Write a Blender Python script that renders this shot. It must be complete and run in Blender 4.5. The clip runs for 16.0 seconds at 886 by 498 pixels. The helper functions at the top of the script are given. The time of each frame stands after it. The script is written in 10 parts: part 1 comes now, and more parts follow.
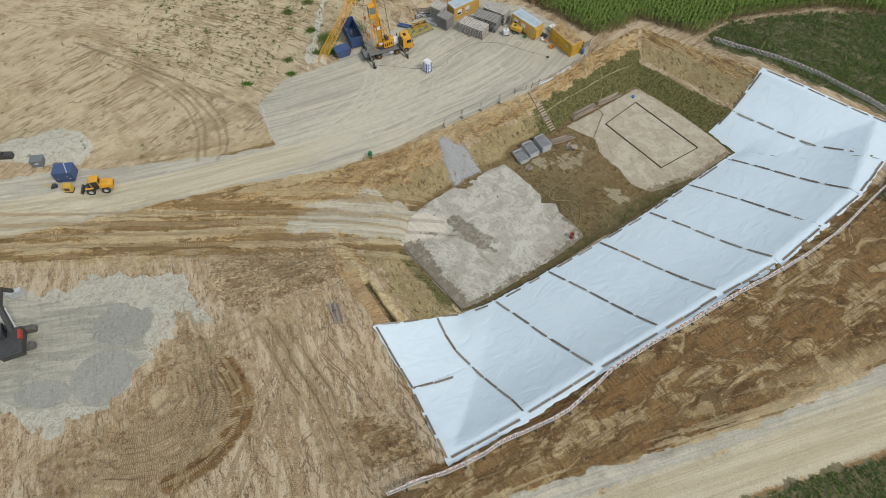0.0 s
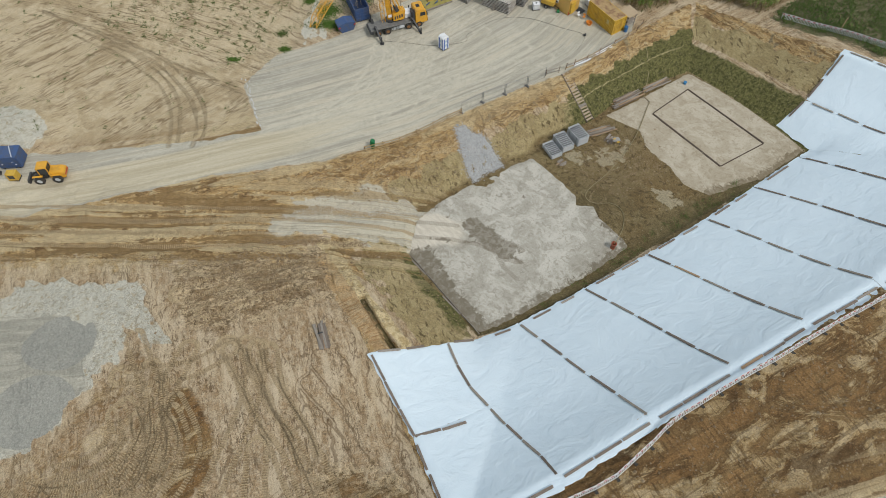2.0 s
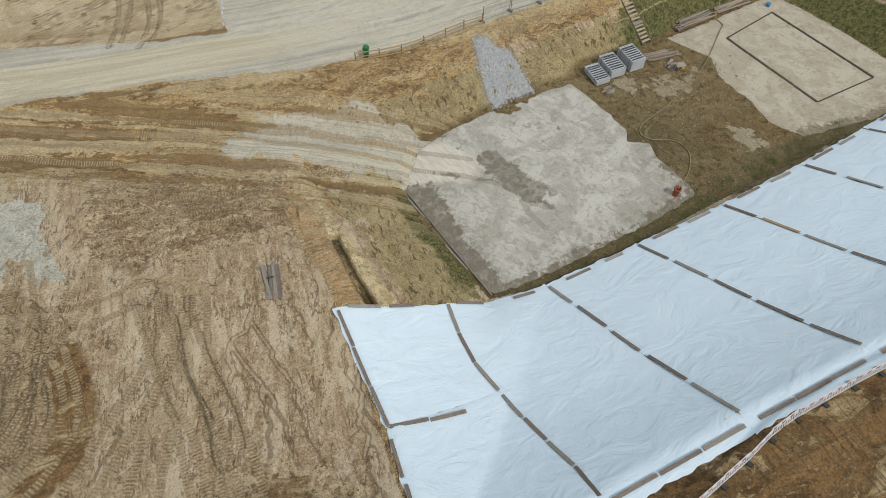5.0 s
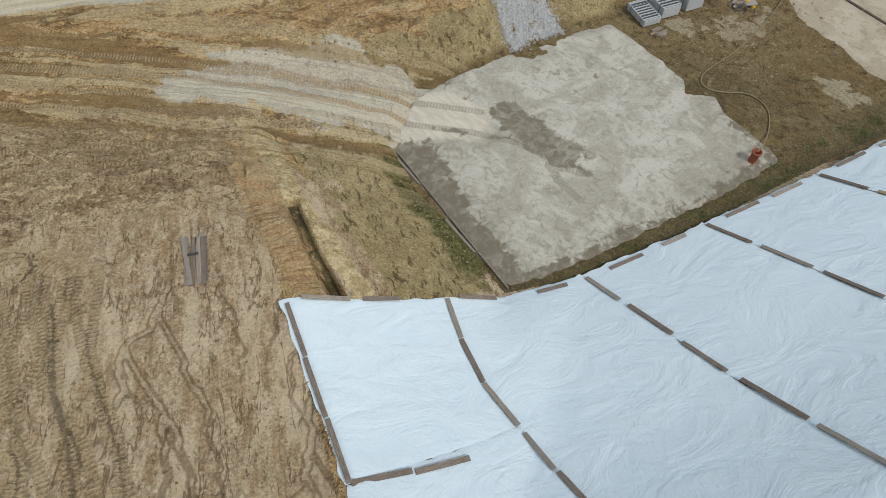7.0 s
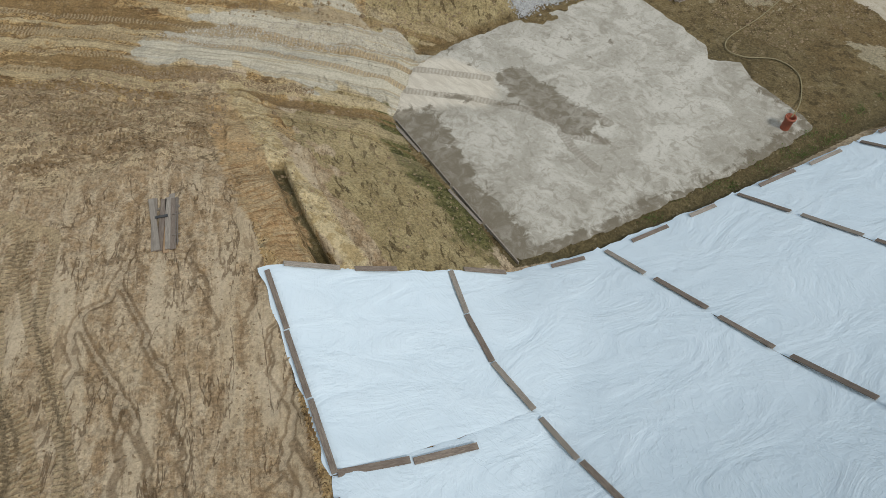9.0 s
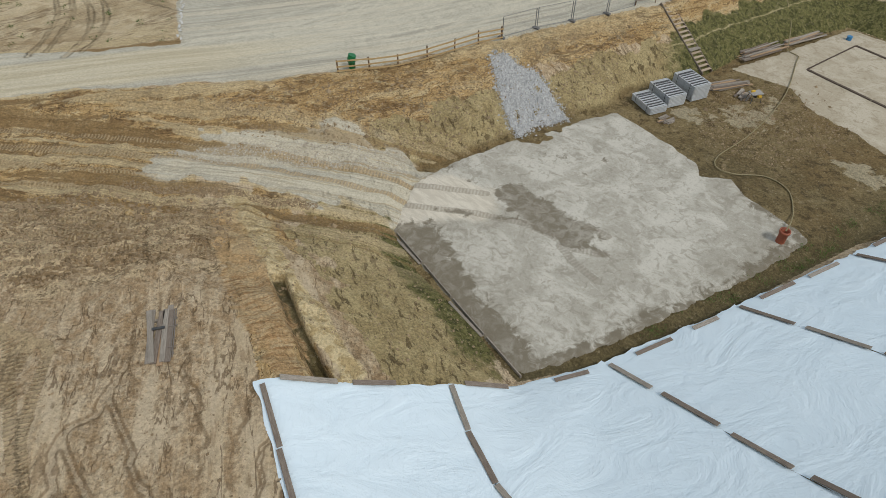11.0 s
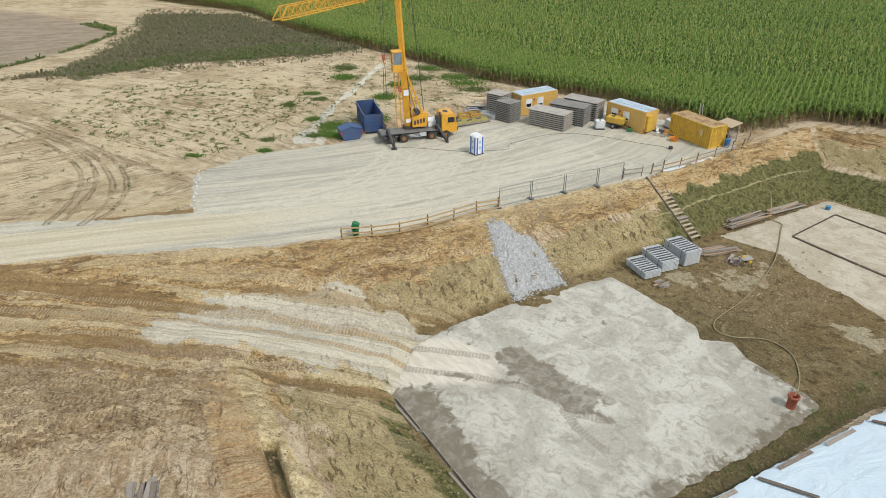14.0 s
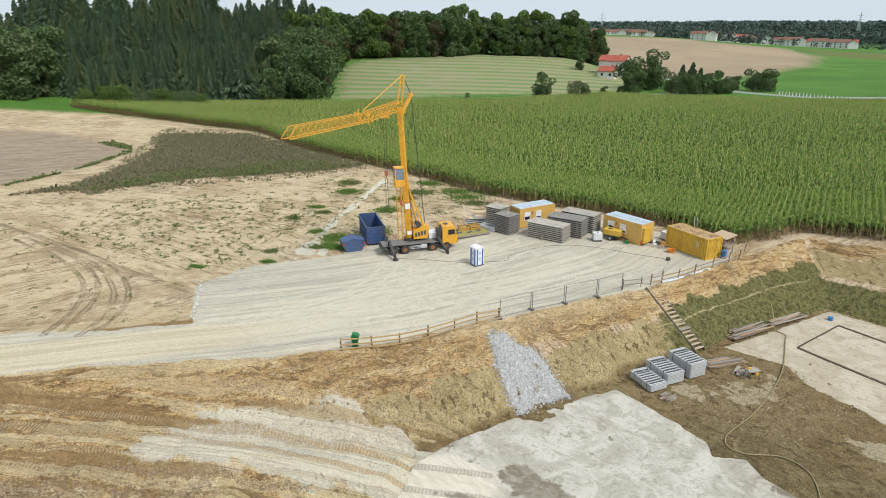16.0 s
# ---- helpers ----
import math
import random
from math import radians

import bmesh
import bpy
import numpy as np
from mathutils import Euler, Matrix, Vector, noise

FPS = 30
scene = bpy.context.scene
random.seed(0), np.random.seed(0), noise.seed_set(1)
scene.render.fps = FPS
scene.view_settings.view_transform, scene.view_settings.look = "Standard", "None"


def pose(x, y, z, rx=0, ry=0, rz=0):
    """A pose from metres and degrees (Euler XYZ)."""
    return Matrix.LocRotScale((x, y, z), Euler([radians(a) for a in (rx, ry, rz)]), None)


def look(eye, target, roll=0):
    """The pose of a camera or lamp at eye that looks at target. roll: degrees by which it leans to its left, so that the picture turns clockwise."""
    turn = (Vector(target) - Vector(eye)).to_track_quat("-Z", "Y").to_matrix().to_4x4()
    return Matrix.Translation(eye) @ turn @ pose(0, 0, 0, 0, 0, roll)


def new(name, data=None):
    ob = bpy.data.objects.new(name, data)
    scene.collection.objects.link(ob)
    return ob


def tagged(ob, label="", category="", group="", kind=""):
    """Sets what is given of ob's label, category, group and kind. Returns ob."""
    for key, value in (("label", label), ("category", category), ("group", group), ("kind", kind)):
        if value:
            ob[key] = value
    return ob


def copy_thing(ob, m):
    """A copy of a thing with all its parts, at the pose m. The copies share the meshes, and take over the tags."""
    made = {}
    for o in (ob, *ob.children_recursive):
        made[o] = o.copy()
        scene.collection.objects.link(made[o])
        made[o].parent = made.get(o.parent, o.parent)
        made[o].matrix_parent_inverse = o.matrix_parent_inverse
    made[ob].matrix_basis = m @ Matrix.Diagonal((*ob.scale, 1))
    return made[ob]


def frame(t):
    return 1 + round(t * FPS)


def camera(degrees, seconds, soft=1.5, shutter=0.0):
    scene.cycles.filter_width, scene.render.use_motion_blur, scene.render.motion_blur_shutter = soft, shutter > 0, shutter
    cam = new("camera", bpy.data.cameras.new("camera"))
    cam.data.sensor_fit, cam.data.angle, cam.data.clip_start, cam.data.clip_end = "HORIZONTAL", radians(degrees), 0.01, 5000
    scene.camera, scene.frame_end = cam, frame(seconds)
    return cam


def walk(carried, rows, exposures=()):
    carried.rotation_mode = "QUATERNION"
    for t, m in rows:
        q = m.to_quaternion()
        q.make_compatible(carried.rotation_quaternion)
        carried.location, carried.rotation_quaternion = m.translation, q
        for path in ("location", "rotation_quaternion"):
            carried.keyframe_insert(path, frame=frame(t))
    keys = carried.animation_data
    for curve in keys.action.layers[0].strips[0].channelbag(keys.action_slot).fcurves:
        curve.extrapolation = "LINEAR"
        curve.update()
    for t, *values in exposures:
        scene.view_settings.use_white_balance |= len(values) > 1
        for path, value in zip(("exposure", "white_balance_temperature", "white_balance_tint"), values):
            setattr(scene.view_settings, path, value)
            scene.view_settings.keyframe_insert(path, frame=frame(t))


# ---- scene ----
cam = camera(71.44, 16.0, soft=0.45)
# seconds, eye in metres, heading to the left of north, pitch, roll in degrees
PATH = [
    (0, 0.01, -0.01, 83.08, 0.80, -57.53, 0.78),
    (0.5, -0.09, 3.96, 79.77, 1.32, -57.58, 0.71),
    (1, -0.18, 7.16, 76.32, 1.94, -57.53, 0.55),
    (1.5, -0.23, 9.03, 72.69, 2.55, -57.32, 0.35),
    (2, -0.21, 9.78, 69.29, 3.15, -57.30, 0.10),
    (2.5, -0.33, 9.55, 65.62, 3.84, -57.02, -0.05),
    (3, 0.12, 10.04, 62.54, 4.59, -57.16, -0.23),
    (3.5, 0.88, 10.79, 59.07, 5.16, -56.97, -0.35),
    (4, 1.11, 11.87, 55.87, 5.54, -56.99, -0.31),
    (4.2, 1.20, 12.12, 54.44, 5.75, -56.84, -0.29),
    (6.3, 1.25, 20.18, 40.17, 7.46, -56.74, -0.07),
    (6.5, 1.10, 20.55, 38.70, 7.40, -56.49, 0.02),
    (7, 0.93, 21.48, 35.48, 7.65, -56.63, 0.07),
    (7.5, 0.90, 21.63, 32.69, 7.81, -56.56, -0.11),
    (8, 0.88, 21.69, 31.13, 7.96, -56.67, -0.22),
    (8.2, 0.89, 21.70, 31.03, 8.07, -56.79, -0.29),
    (9, 0.84, 21.76, 30.63, 7.95, -55.60, -0.20),
    (9.5, 0.80, 21.82, 30.48, 7.87, -52.75, -0.12),
    (10.3, 0.78, 21.83, 30.44, 7.78, -48.70, -0.05),
    (10.5, 0.78, 21.83, 30.44, 7.77, -47.68, -0.01),
    (11, 0.78, 21.83, 30.44, 7.86, -45.12, -0.07),
    (11.5, 0.78, 21.83, 30.44, 7.86, -42.60, -0.08),
    (12, 0.78, 21.83, 30.44, 7.82, -40.10, -0.06),
    (12.5, 0.78, 21.83, 30.44, 7.82, -37.63, -0.03),
    (13, 0.78, 21.83, 30.44, 7.85, -35.15, -0.09),
    (13.5, 0.78, 21.83, 30.44, 7.84, -32.61, -0.12),
    (14, 0.78, 21.83, 30.44, 7.81, -30.05, -0.03),
    (14.5, 0.78, 21.83, 30.44, 7.79, -27.51, -0.00),
    (15, 0.78, 21.83, 30.44, 7.79, -24.90, 0.01),
    (15.5, 0.78, 21.83, 30.44, 7.84, -22.29, -0.03),
    (16, 0.78, 21.83, 30.44, 7.86, -19.79, -0.04),
]


def gaze(x, y, z, yaw, pitch, roll):
    return pose(x, y, z, 0, 0, yaw) @ pose(0, 0, 0, 90 + pitch) @ pose(0, 0, 0, 0, 0, roll)


walk(cam, [(t, gaze(*row)) for t, *row in PATH], [(0, 0.33), (4, 0.33), (8, 0.24), (10.5, 0.2), (12, 0.36), (13.5, 0.65), (16, 0.88)])

# ---- light: an overcast late-summer day ----
world = bpy.data.worlds.new("overcast_sky")
scene.world = world
world.use_nodes = True
wn, wl = world.node_tree.nodes, world.node_tree.links
wn.clear()
sky = wn.new("ShaderNodeTexSky")
sky.sky_type, sky.sun_disc = "NISHITA", False
sky.sun_elevation, sky.sun_rotation = radians(50), radians(125)
sky.air_density, sky.dust_density, sky.ozone_density = 1.0, 6.0, 1.5
cloud = wn.new("ShaderNodeMix")
cloud.data_type = "RGBA"
cloud.inputs[0].default_value = 0.80
cloud.inputs[7].default_value = (6.6, 7.5, 8.25, 1)
wbg = wn.new("ShaderNodeBackground")
wbg.inputs["Strength"].default_value = 0.066
wout = wn.new("ShaderNodeOutputWorld")
wl.new(sky.outputs[0], cloud.inputs[6])
wl.new(cloud.outputs[2], wbg.inputs["Color"])
wl.new(wbg.outputs[0], wout.inputs[0])

sun = new("sun", bpy.data.lights.new("sun", "SUN"))
sun.data.energy, sun.data.angle, sun.data.color = 1.5, radians(12), (1.0, 0.975, 0.935)
sun.matrix_world = look((102, -12, 150), (0, 60, 0))
scene.view_settings.exposure = 0.0

# ---- materials ----


class Nodes:
    """Short hand for building one node material."""

    def __init__(self, name):
        self.m = bpy.data.materials.new(name)
        self.m.use_nodes = True
        self.n, self.l = self.m.node_tree.nodes, self.m.node_tree.links
        self.n.clear()
        self.out = self.n.new("ShaderNodeOutputMaterial")
        self.bsdf = self.n.new("ShaderNodeBsdfPrincipled")
        self.l.new(self.bsdf.outputs[0], self.out.inputs[0])

    def put(self, sock, value):
        if isinstance(value, bpy.types.NodeSocket):
            self.l.new(value, sock)
        elif isinstance(value, (tuple, list)) and len(value) == 3 and sock.type == "RGBA":
            sock.default_value = (*value, 1)
        else:
            sock.default_value = value

    def place(self, kind="Object"):
        if kind == "World":
            return self.n.new("ShaderNodeNewGeometry").outputs["Position"]
        return self.n.new("ShaderNodeTexCoord").outputs[kind]

    def noise(self, at, scale, detail=4, rough=0.55, warp=0.0):
        t = self.n.new("ShaderNodeTexNoise")
        self.put(t.inputs["Vector"], at)
        t.inputs["Scale"].default_value, t.inputs["Detail"].default_value = scale, detail
        t.inputs["Roughness"].default_value, t.inputs["Distortion"].default_value = rough, warp
        return t.outputs[0]

    def cells(self, at, scale, feature="F1", out="Distance", rand=1.0):
        t = self.n.new("ShaderNodeTexVoronoi")
        t.feature = feature
        self.put(t.inputs["Vector"], at)
        t.inputs["Scale"].default_value, t.inputs["Randomness"].default_value = scale, rand
        return t.outputs[out]

    def squash(self, at, scale, turn=0.0):
        t = self.n.new("ShaderNodeMapping")
        self.put(t.inputs["Vector"], at)
        t.vector_type = "TEXTURE"
        t.inputs["Scale"].default_value, t.inputs["Rotation"].default_value = [1 / v for v in scale], (0, 0, radians(turn))
        return t.outputs[0]

    def ramp(self, value, lo, hi, a=0.0, b=1.0):
        t = self.n.new("ShaderNodeMapRange")
        t.interpolation_type = "SMOOTHSTEP"
        for k, v in zip(("Value", "From Min", "From Max", "To Min", "To Max"), (value, lo, hi, a, b)):
            self.put(t.inputs[k], v)
        return t.outputs[0]

    def math(self, op, a, b=0.0, c=0.0):
        t = self.n.new("ShaderNodeMath")
        t.operation = op
        for k, v in zip(range(3), (a, b, c)):
            self.put(t.inputs[k], v)
        return t.outputs[0]

    def mix(self, f, a, b, kind="MIX"):
        t = self.n.new("ShaderNodeMix")
        t.data_type, t.blend_type = "RGBA", kind
        for k, v in zip((0, 6, 7), (f, a, b)):
            self.put(t.inputs[k], v)
        return t.outputs[2]

    def n_mix(self, f, a, b):
        t = self.n.new("ShaderNodeMix")
        for k, v in zip((0, 2, 3), (f, a, b)):
            self.put(t.inputs[k], v)
        return t.outputs[0]

    def attr(self, name):
        t = self.n.new("ShaderNodeAttribute")
        t.attribute_name = name
        return t.outputs["Fac"]

    def crisp(self, name, *shapes, width=0.10, reach=0.9):
        """A mask of the ground with its edge torn by noise."""
        v = self.attr(name)
        for q in shapes:
            v = self.math("ADD", v, self.math("MULTIPLY", self.math("SUBTRACT", q, 0.5), reach))
        return self.math("MULTIPLY", self.ramp(v, 0.5 - width, 0.5 + width), self.ramp(self.attr(name), 0.0, 0.04))

    def rand(self):
        return self.n.new("ShaderNodeObjectInfo").outputs["Random"]

    def island(self):
        return self.n.new("ShaderNodeNewGeometry").outputs["Random Per Island"]

    def bump(self, height, strength, distance):
        t = self.n.new("ShaderNodeBump")
        t.inputs["Strength"].default_value, t.inputs["Distance"].default_value = strength, distance
        self.put(t.inputs["Height"], height)
        self.put(self.bsdf.inputs["Normal"], t.outputs[0])

    def done(self, color, rough=0.8, metal=0.0, spec=0.5):
        self.put(self.bsdf.inputs["Base Color"], color)
        self.put(self.bsdf.inputs["Roughness"], rough)
        self.put(self.bsdf.inputs["Metallic"], metal)
        self.put(self.bsdf.inputs["Specular IOR Level"], spec)
        return self.m


def worn(name, color, dark, scale=2.0, rough=0.6, metal=0.0, amount=0.5, grain=30.0, relief=0.15, dist=0.01, spec=0.5, vary=0.0):
    """A plain material with stains at one scale and grain at another; vary: how far one piece differs from the next."""
    k = Nodes(name)
    p = k.place()
    stain = k.ramp(k.noise(p, scale, 6, 0.65), 0.42, 0.68, 0.0, amount)
    fine = k.noise(p, grain, 3, 0.6)
    c = k.mix(stain, color, dark)
    c = k.mix(k.ramp(fine, 0.3, 0.7, 0.0, 0.35), c, k.mix(0.5, c, dark))
    if vary:
        c = k.mix(k.math("MULTIPLY", k.rand(), vary), c, dark)
    k.bump(fine, relief, dist)
    return k.done(c, k.ramp(stain, 0, 1, rough, min(1.0, rough + 0.2)), metal, spec)


def timber(name, pale, dark, along=(1, 14, 14), vary=0.6, rough=0.85):
    k = Nodes(name)
    p = k.place()
    grain = k.noise(k.squash(p, along), 2.2, 6, 0.65, 0.6)
    c = k.mix(k.ramp(grain, 0.3, 0.7), dark, pale)
    c = k.mix(k.math("MULTIPLY", k.rand(), vary), c, dark)
    c = k.mix(k.ramp(k.noise(p, 1.3, 4), 0.55, 0.75, 0, 0.5), c, dark)
    k.bump(grain, 0.3, 0.01)
    return k.done(c, rough, 0, 0.3)

# ---- the lie of the land ----
# Floor of the excavation and the crest of its banks, as plan outlines.
TOE = [(2.3, 41.6), (7.3, 43.5), (15.5, 49), (27.5, 57.8), (40.5, 67), (50.3, 74), (46.9, 78.8), (40.5, 86), (35.5, 90.8), (32, 89), (22.3, 82.4),
       (18.5, 78.5), (10.9, 74.3), (9, 70.8), (5, 69.2), (0.5, 65.2), (-6.5, 60.2), (-7, 53), (-4.8, 49.3), (-1.2, 45.9)]
CREST = [(-9.6, 36.1), (-4.6, 27), (0.7, 17), (9.7, 22.3), (19, 28.6), (27.6, 33.7), (36.5, 39.4), (45.7, 45), (53.8, 51.4), (61.3, 57.8), (72, 74.7),
         (63, 80.7), (55, 87), (46.5, 94.5), (36.8, 102.5), (25.8, 94.6), (17.7, 87), (13.9, 84.2), (5.2, 79.1), (1.8, 77.5), (-1, 75.2), (-9.9, 69),
         (-14.5, 67.1), (-18, 65), (-17, 50), (-14.7, 44), (-12.5, 41)]
RAMP = [(-75, 50, 4.7), (-58, 52, 4.5), (-40, 53, 4.1), (-28, 54.3, 3.4), (-18, 55.3, 2.5), (-10, 55.6, 1.2), (-5, 56, 0.3)]
SITE = [(-5, 89, 4.1), (25, 95, 4.4), (-30, 70, 4.4), (-40, 60, 4.4), (-8, 70, 4.2), (14, 84, 4.4), (37, 103, 5.0), (-56, 59, 4.3), (-67, 90, 5.0),
        (-42, 82, 3.8), (-27, 98, 3.4), (-62, 68, 4.7), (-16, 39, 6.2), (-37, 42, 5.7), (-38, 28, 6.8), (-15, 48, 5.4), (-20, 20, 8.0), (-60, 34, 5.4)]
SITE += [(-60, 8, 7.5), (-10, 36, 6.2), (-5, 27, 6.8), (0.7, 16, 10.4), (10, 22, 10.4), (27, 33.5, 10.4), (37, 39, 10.4), (46, 44.5, 10.2), (54, 51, 10),
         (61, 57, 9.8), (20, 19, 11.4), (32, 23, 11.9), (45, 34, 11.2), (40, 6, 11.5), (65, 28, 11.5), (80, 45, 11), (72, 75, 9.3), (55, 88, 8.2)]
LAND = [(47, 95, 6.2), (85, 95, 9.5), (60, 110, 7.5), (0, 125, 4.6), (60, 150, 6), (-60, 140, 5), (-110, 150, 5.5), (-140, 100, 6), (0, 230, 5), (120, 240, 5.5),
        (-65, 240, 4.8), (28, 280, 4.6), (-85, 351, 14.2), (-28, 381, 15.2), (23, 401, 13.1), (58, 418, 3.5), (102, 388, 3.8), (63, 659, 23.6), (138, 667, 20.5)]
LAND += [(182, 551, 9.1), (117, 331, 3.2), (158, 334, 5.5), (268, 559, 7.2), (254, 885, 10.5), (369, 843, 7.4), (-130, 240, 6.5), (-150, 300, 15), (-180, 380, 24), (-60, 520, 18),
         (-400, 300, 26), (-300, -300, 12), (300, -300, 14), (300, 100, 10), (700, 500, 8), (-300, 1200, 30), (500, 1500, 14), (0, 2400, 14), (1100, 2200, 12),
         (-1500, 1500, 30), (-367, 3100, 26), (900, 3000, 24), (2000, 2600, 22), (2500, 0, 20), (-2500, 0, 30), (0, -2500, 20)]


def to_line(px, py, line, closed=True):
    """The least distance from points to a line in plan, and how far along it that foot lies."""
    best, along, run = np.full(px.shape, 1e9), np.zeros(px.shape), 0.0
    pts = [p[:2] for p in line]
    for (ax, ay), (bx, by) in zip(pts, pts[1:] + (pts[:1] if closed else [])):
        dx, dy = bx - ax, by - ay
        size = math.hypot(dx, dy)
        f = np.clip(((px - ax) * dx + (py - ay) * dy) / size**2, 0, 1)
        d = np.hypot(px - ax - f * dx, py - ay - f * dy)
        near = d < best
        best, along = np.where(near, d, best), np.where(near, run + f * size, along)
        run += size
    return best, along


def within(px, py, line):
    hit = np.zeros(px.shape, bool)
    for (ax, ay), (bx, by) in zip(line, line[1:] + line[:1]):
        if ay != by:
            hit ^= ((ay > py) != (by > py)) & (px < (bx - ax) * (py - ay) / (by - ay) + ax)
    return hit


def mound(points, soft=9.0):
    """A smooth surface through points."""
    q = np.array(points, float)
    d = np.hypot(q[:, None, 0] - q[None, :, 0], q[:, None, 1] - q[None, :, 1])
    kernel = np.sqrt(d**2 + soft**2)
    return q, np.linalg.solve(kernel + 0.02 * np.eye(len(q)), q[:, 2] - 8.0)


LIE, WEIGHT = mound(SITE + LAND)


def open_land(px, py):
    z = np.full(px.shape, 8.0)
    for (x, y, _), w in zip(LIE, WEIGHT):
        z = z + w * np.sqrt((px - x) ** 2 + (py - y) ** 2 + 81.0)
    return z


def waves(px, py, size, seed=0.0):
    """A cheap smooth unevenness of about -1 to 1 at that size in metres."""
    a, b = px / size + seed, py / size + 1.7 * seed
    return (np.sin(a * 2.1 + 1.3 * np.sin(b * 1.7 + seed)) + np.sin(b * 2.3 + 1.1 * np.sin(a * 1.9 - seed)) + np.sin((a + b) * 3.1 + np.sin(a - b * 1.3))) / 3


FLOOR = 0.2


def from_toe(px, py):
    """The distance from the foot of the banks, with the far corner cut sharp."""
    d = to_line(px, py, TOE)[0]
    (ax, ay), (bx, by), (cx, cy) = (22.3, 82.4), (35.5, 90.8), (46.9, 78.8)
    p, q = math.hypot(bx - ax, by - ay), math.hypot(cx - bx, cy - by)
    beyond = ((px - bx) * (bx - ax) + (py - by) * (by - ay) > 0) & ((px - bx) * (cx - bx) + (py - by) * (cy - by) < 0)
    one = ((px - bx) * (ay - by) + (py - by) * (bx - ax)) / p
    two = ((px - bx) * (by - cy) + (py - by) * (cx - bx)) / q
    return np.where(beyond, np.maximum(np.maximum(one, two), 0), d)


def height(px, py):
    """The ground's height at points of the plan (arrays)."""
    px, py = np.asarray(px, float), np.asarray(py, float)
    z = open_land(px, py)
    in_crest, in_toe = within(px, py, CREST), within(px, py, TOE)
    toe, crest = from_toe(px, py), to_line(px, py, CREST)[0]
    f = toe / np.maximum(toe + crest, 1e-6)
    f = np.minimum(1, f * 1.07)
    f = f + 0.025 * np.sin(f * 6.283)
    bank = FLOOR + (z - FLOOR) * f
    z = np.where(in_crest, np.where(in_toe, FLOOR, bank), z)
    d, along = to_line(px, py, RAMP, False)
    runs = np.r_[0, np.cumsum([math.dist(a[:2], b[:2]) for a, b in zip(RAMP, RAMP[1:])])]
    deep = np.interp(along, runs, [p[2] for p in RAMP])
    z = np.where(in_toe, z, np.minimum(z, deep + np.maximum(0, d - 3.4) * 0.36))
    return z

# ---- the ground: one sheet from the pit to the horizon ----


def steps(cuts):
    """Grid lines: (to, step) stretches one after another, from the first value on."""
    out = [cuts[0]]
    for to, step in cuts[1:]:
        n = max(1, round((to - out[-1]) / step))
        out += list(np.linspace(out[-1], to, n + 1)[1:])
    return np.array(out)


GX = steps([-4200, (-1500, 300), (-500, 60), (-170, 9), (-110, 1.6), (-80, 0.6), (-62, 0.3), (-36, 0.22), (22, 0.115), (76, 0.24), (110, 1.2), (300, 4), (700, 12), (1500, 80), (4200, 300)])
GY = steps([-3500, (-600, 290), (-100, 50), (0, 5), (9, 0.8), (15, 0.2), (64, 0.115), (112, 0.22), (138, 0.6), (300, 2.4), (460, 3.5), (1000, 14), (2000, 60), (4600, 260)])
PX, PY = np.meshgrid(GX, GY)
PZ = height(PX, PY)
IN_CREST, IN_TOE = within(PX, PY, CREST), within(PX, PY, TOE)
TOE_D, CREST_D = from_toe(PX, PY), to_line(PX, PY, CREST)[0]
BANK = np.where(IN_CREST & ~IN_TOE, TOE_D / np.maximum(TOE_D + CREST_D, 1e-6), np.where(IN_TOE, 0.0, 1.0))
WOB = 0.9 * waves(PX, PY, 3.1, 2.0) + 0.5 * waves(PX, PY, 1.2, 5.0) + 0.25 * waves(PX, PY, 0.5, 9.0)


def grain(x, y, seed):
    """Smooth random values from 0 to 1 on a lattice of unit squares."""
    table = np.random.default_rng(seed).random((256, 256))
    i, j = np.floor(x).astype(int), np.floor(y).astype(int)
    u, v = x - i, y - j
    u, v = u * u * (3 - 2 * u), v * v * (3 - 2 * v)
    a, b, i, j = (i + 1) % 256, (j + 1) % 256, i % 256, j % 256
    return (table[j, i] * (1 - u) + table[j, a] * u) * (1 - v) + (table[b, i] * (1 - u) + table[b, a] * u) * v


def bend(pts, n=6):
    """A smooth line through points."""
    out = []
    for k in range(len(pts) - 1):
        a, b, c, d = pts[max(k - 1, 0)], pts[k], pts[k + 1], pts[min(k + 2, len(pts) - 1)]
        for t in (q / n for q in range(n)):
            out.append(tuple(0.5 * (2 * b[e] + (c[e] - a[e]) * t + (2 * a[e] - 5 * b[e] + 4 * c[e] - d[e]) * t * t + (3 * b[e] - a[e] - 3 * c[e] + d[e]) * t**3) for e in (0, 1)))
    return out + [tuple(pts[-1][:2])]


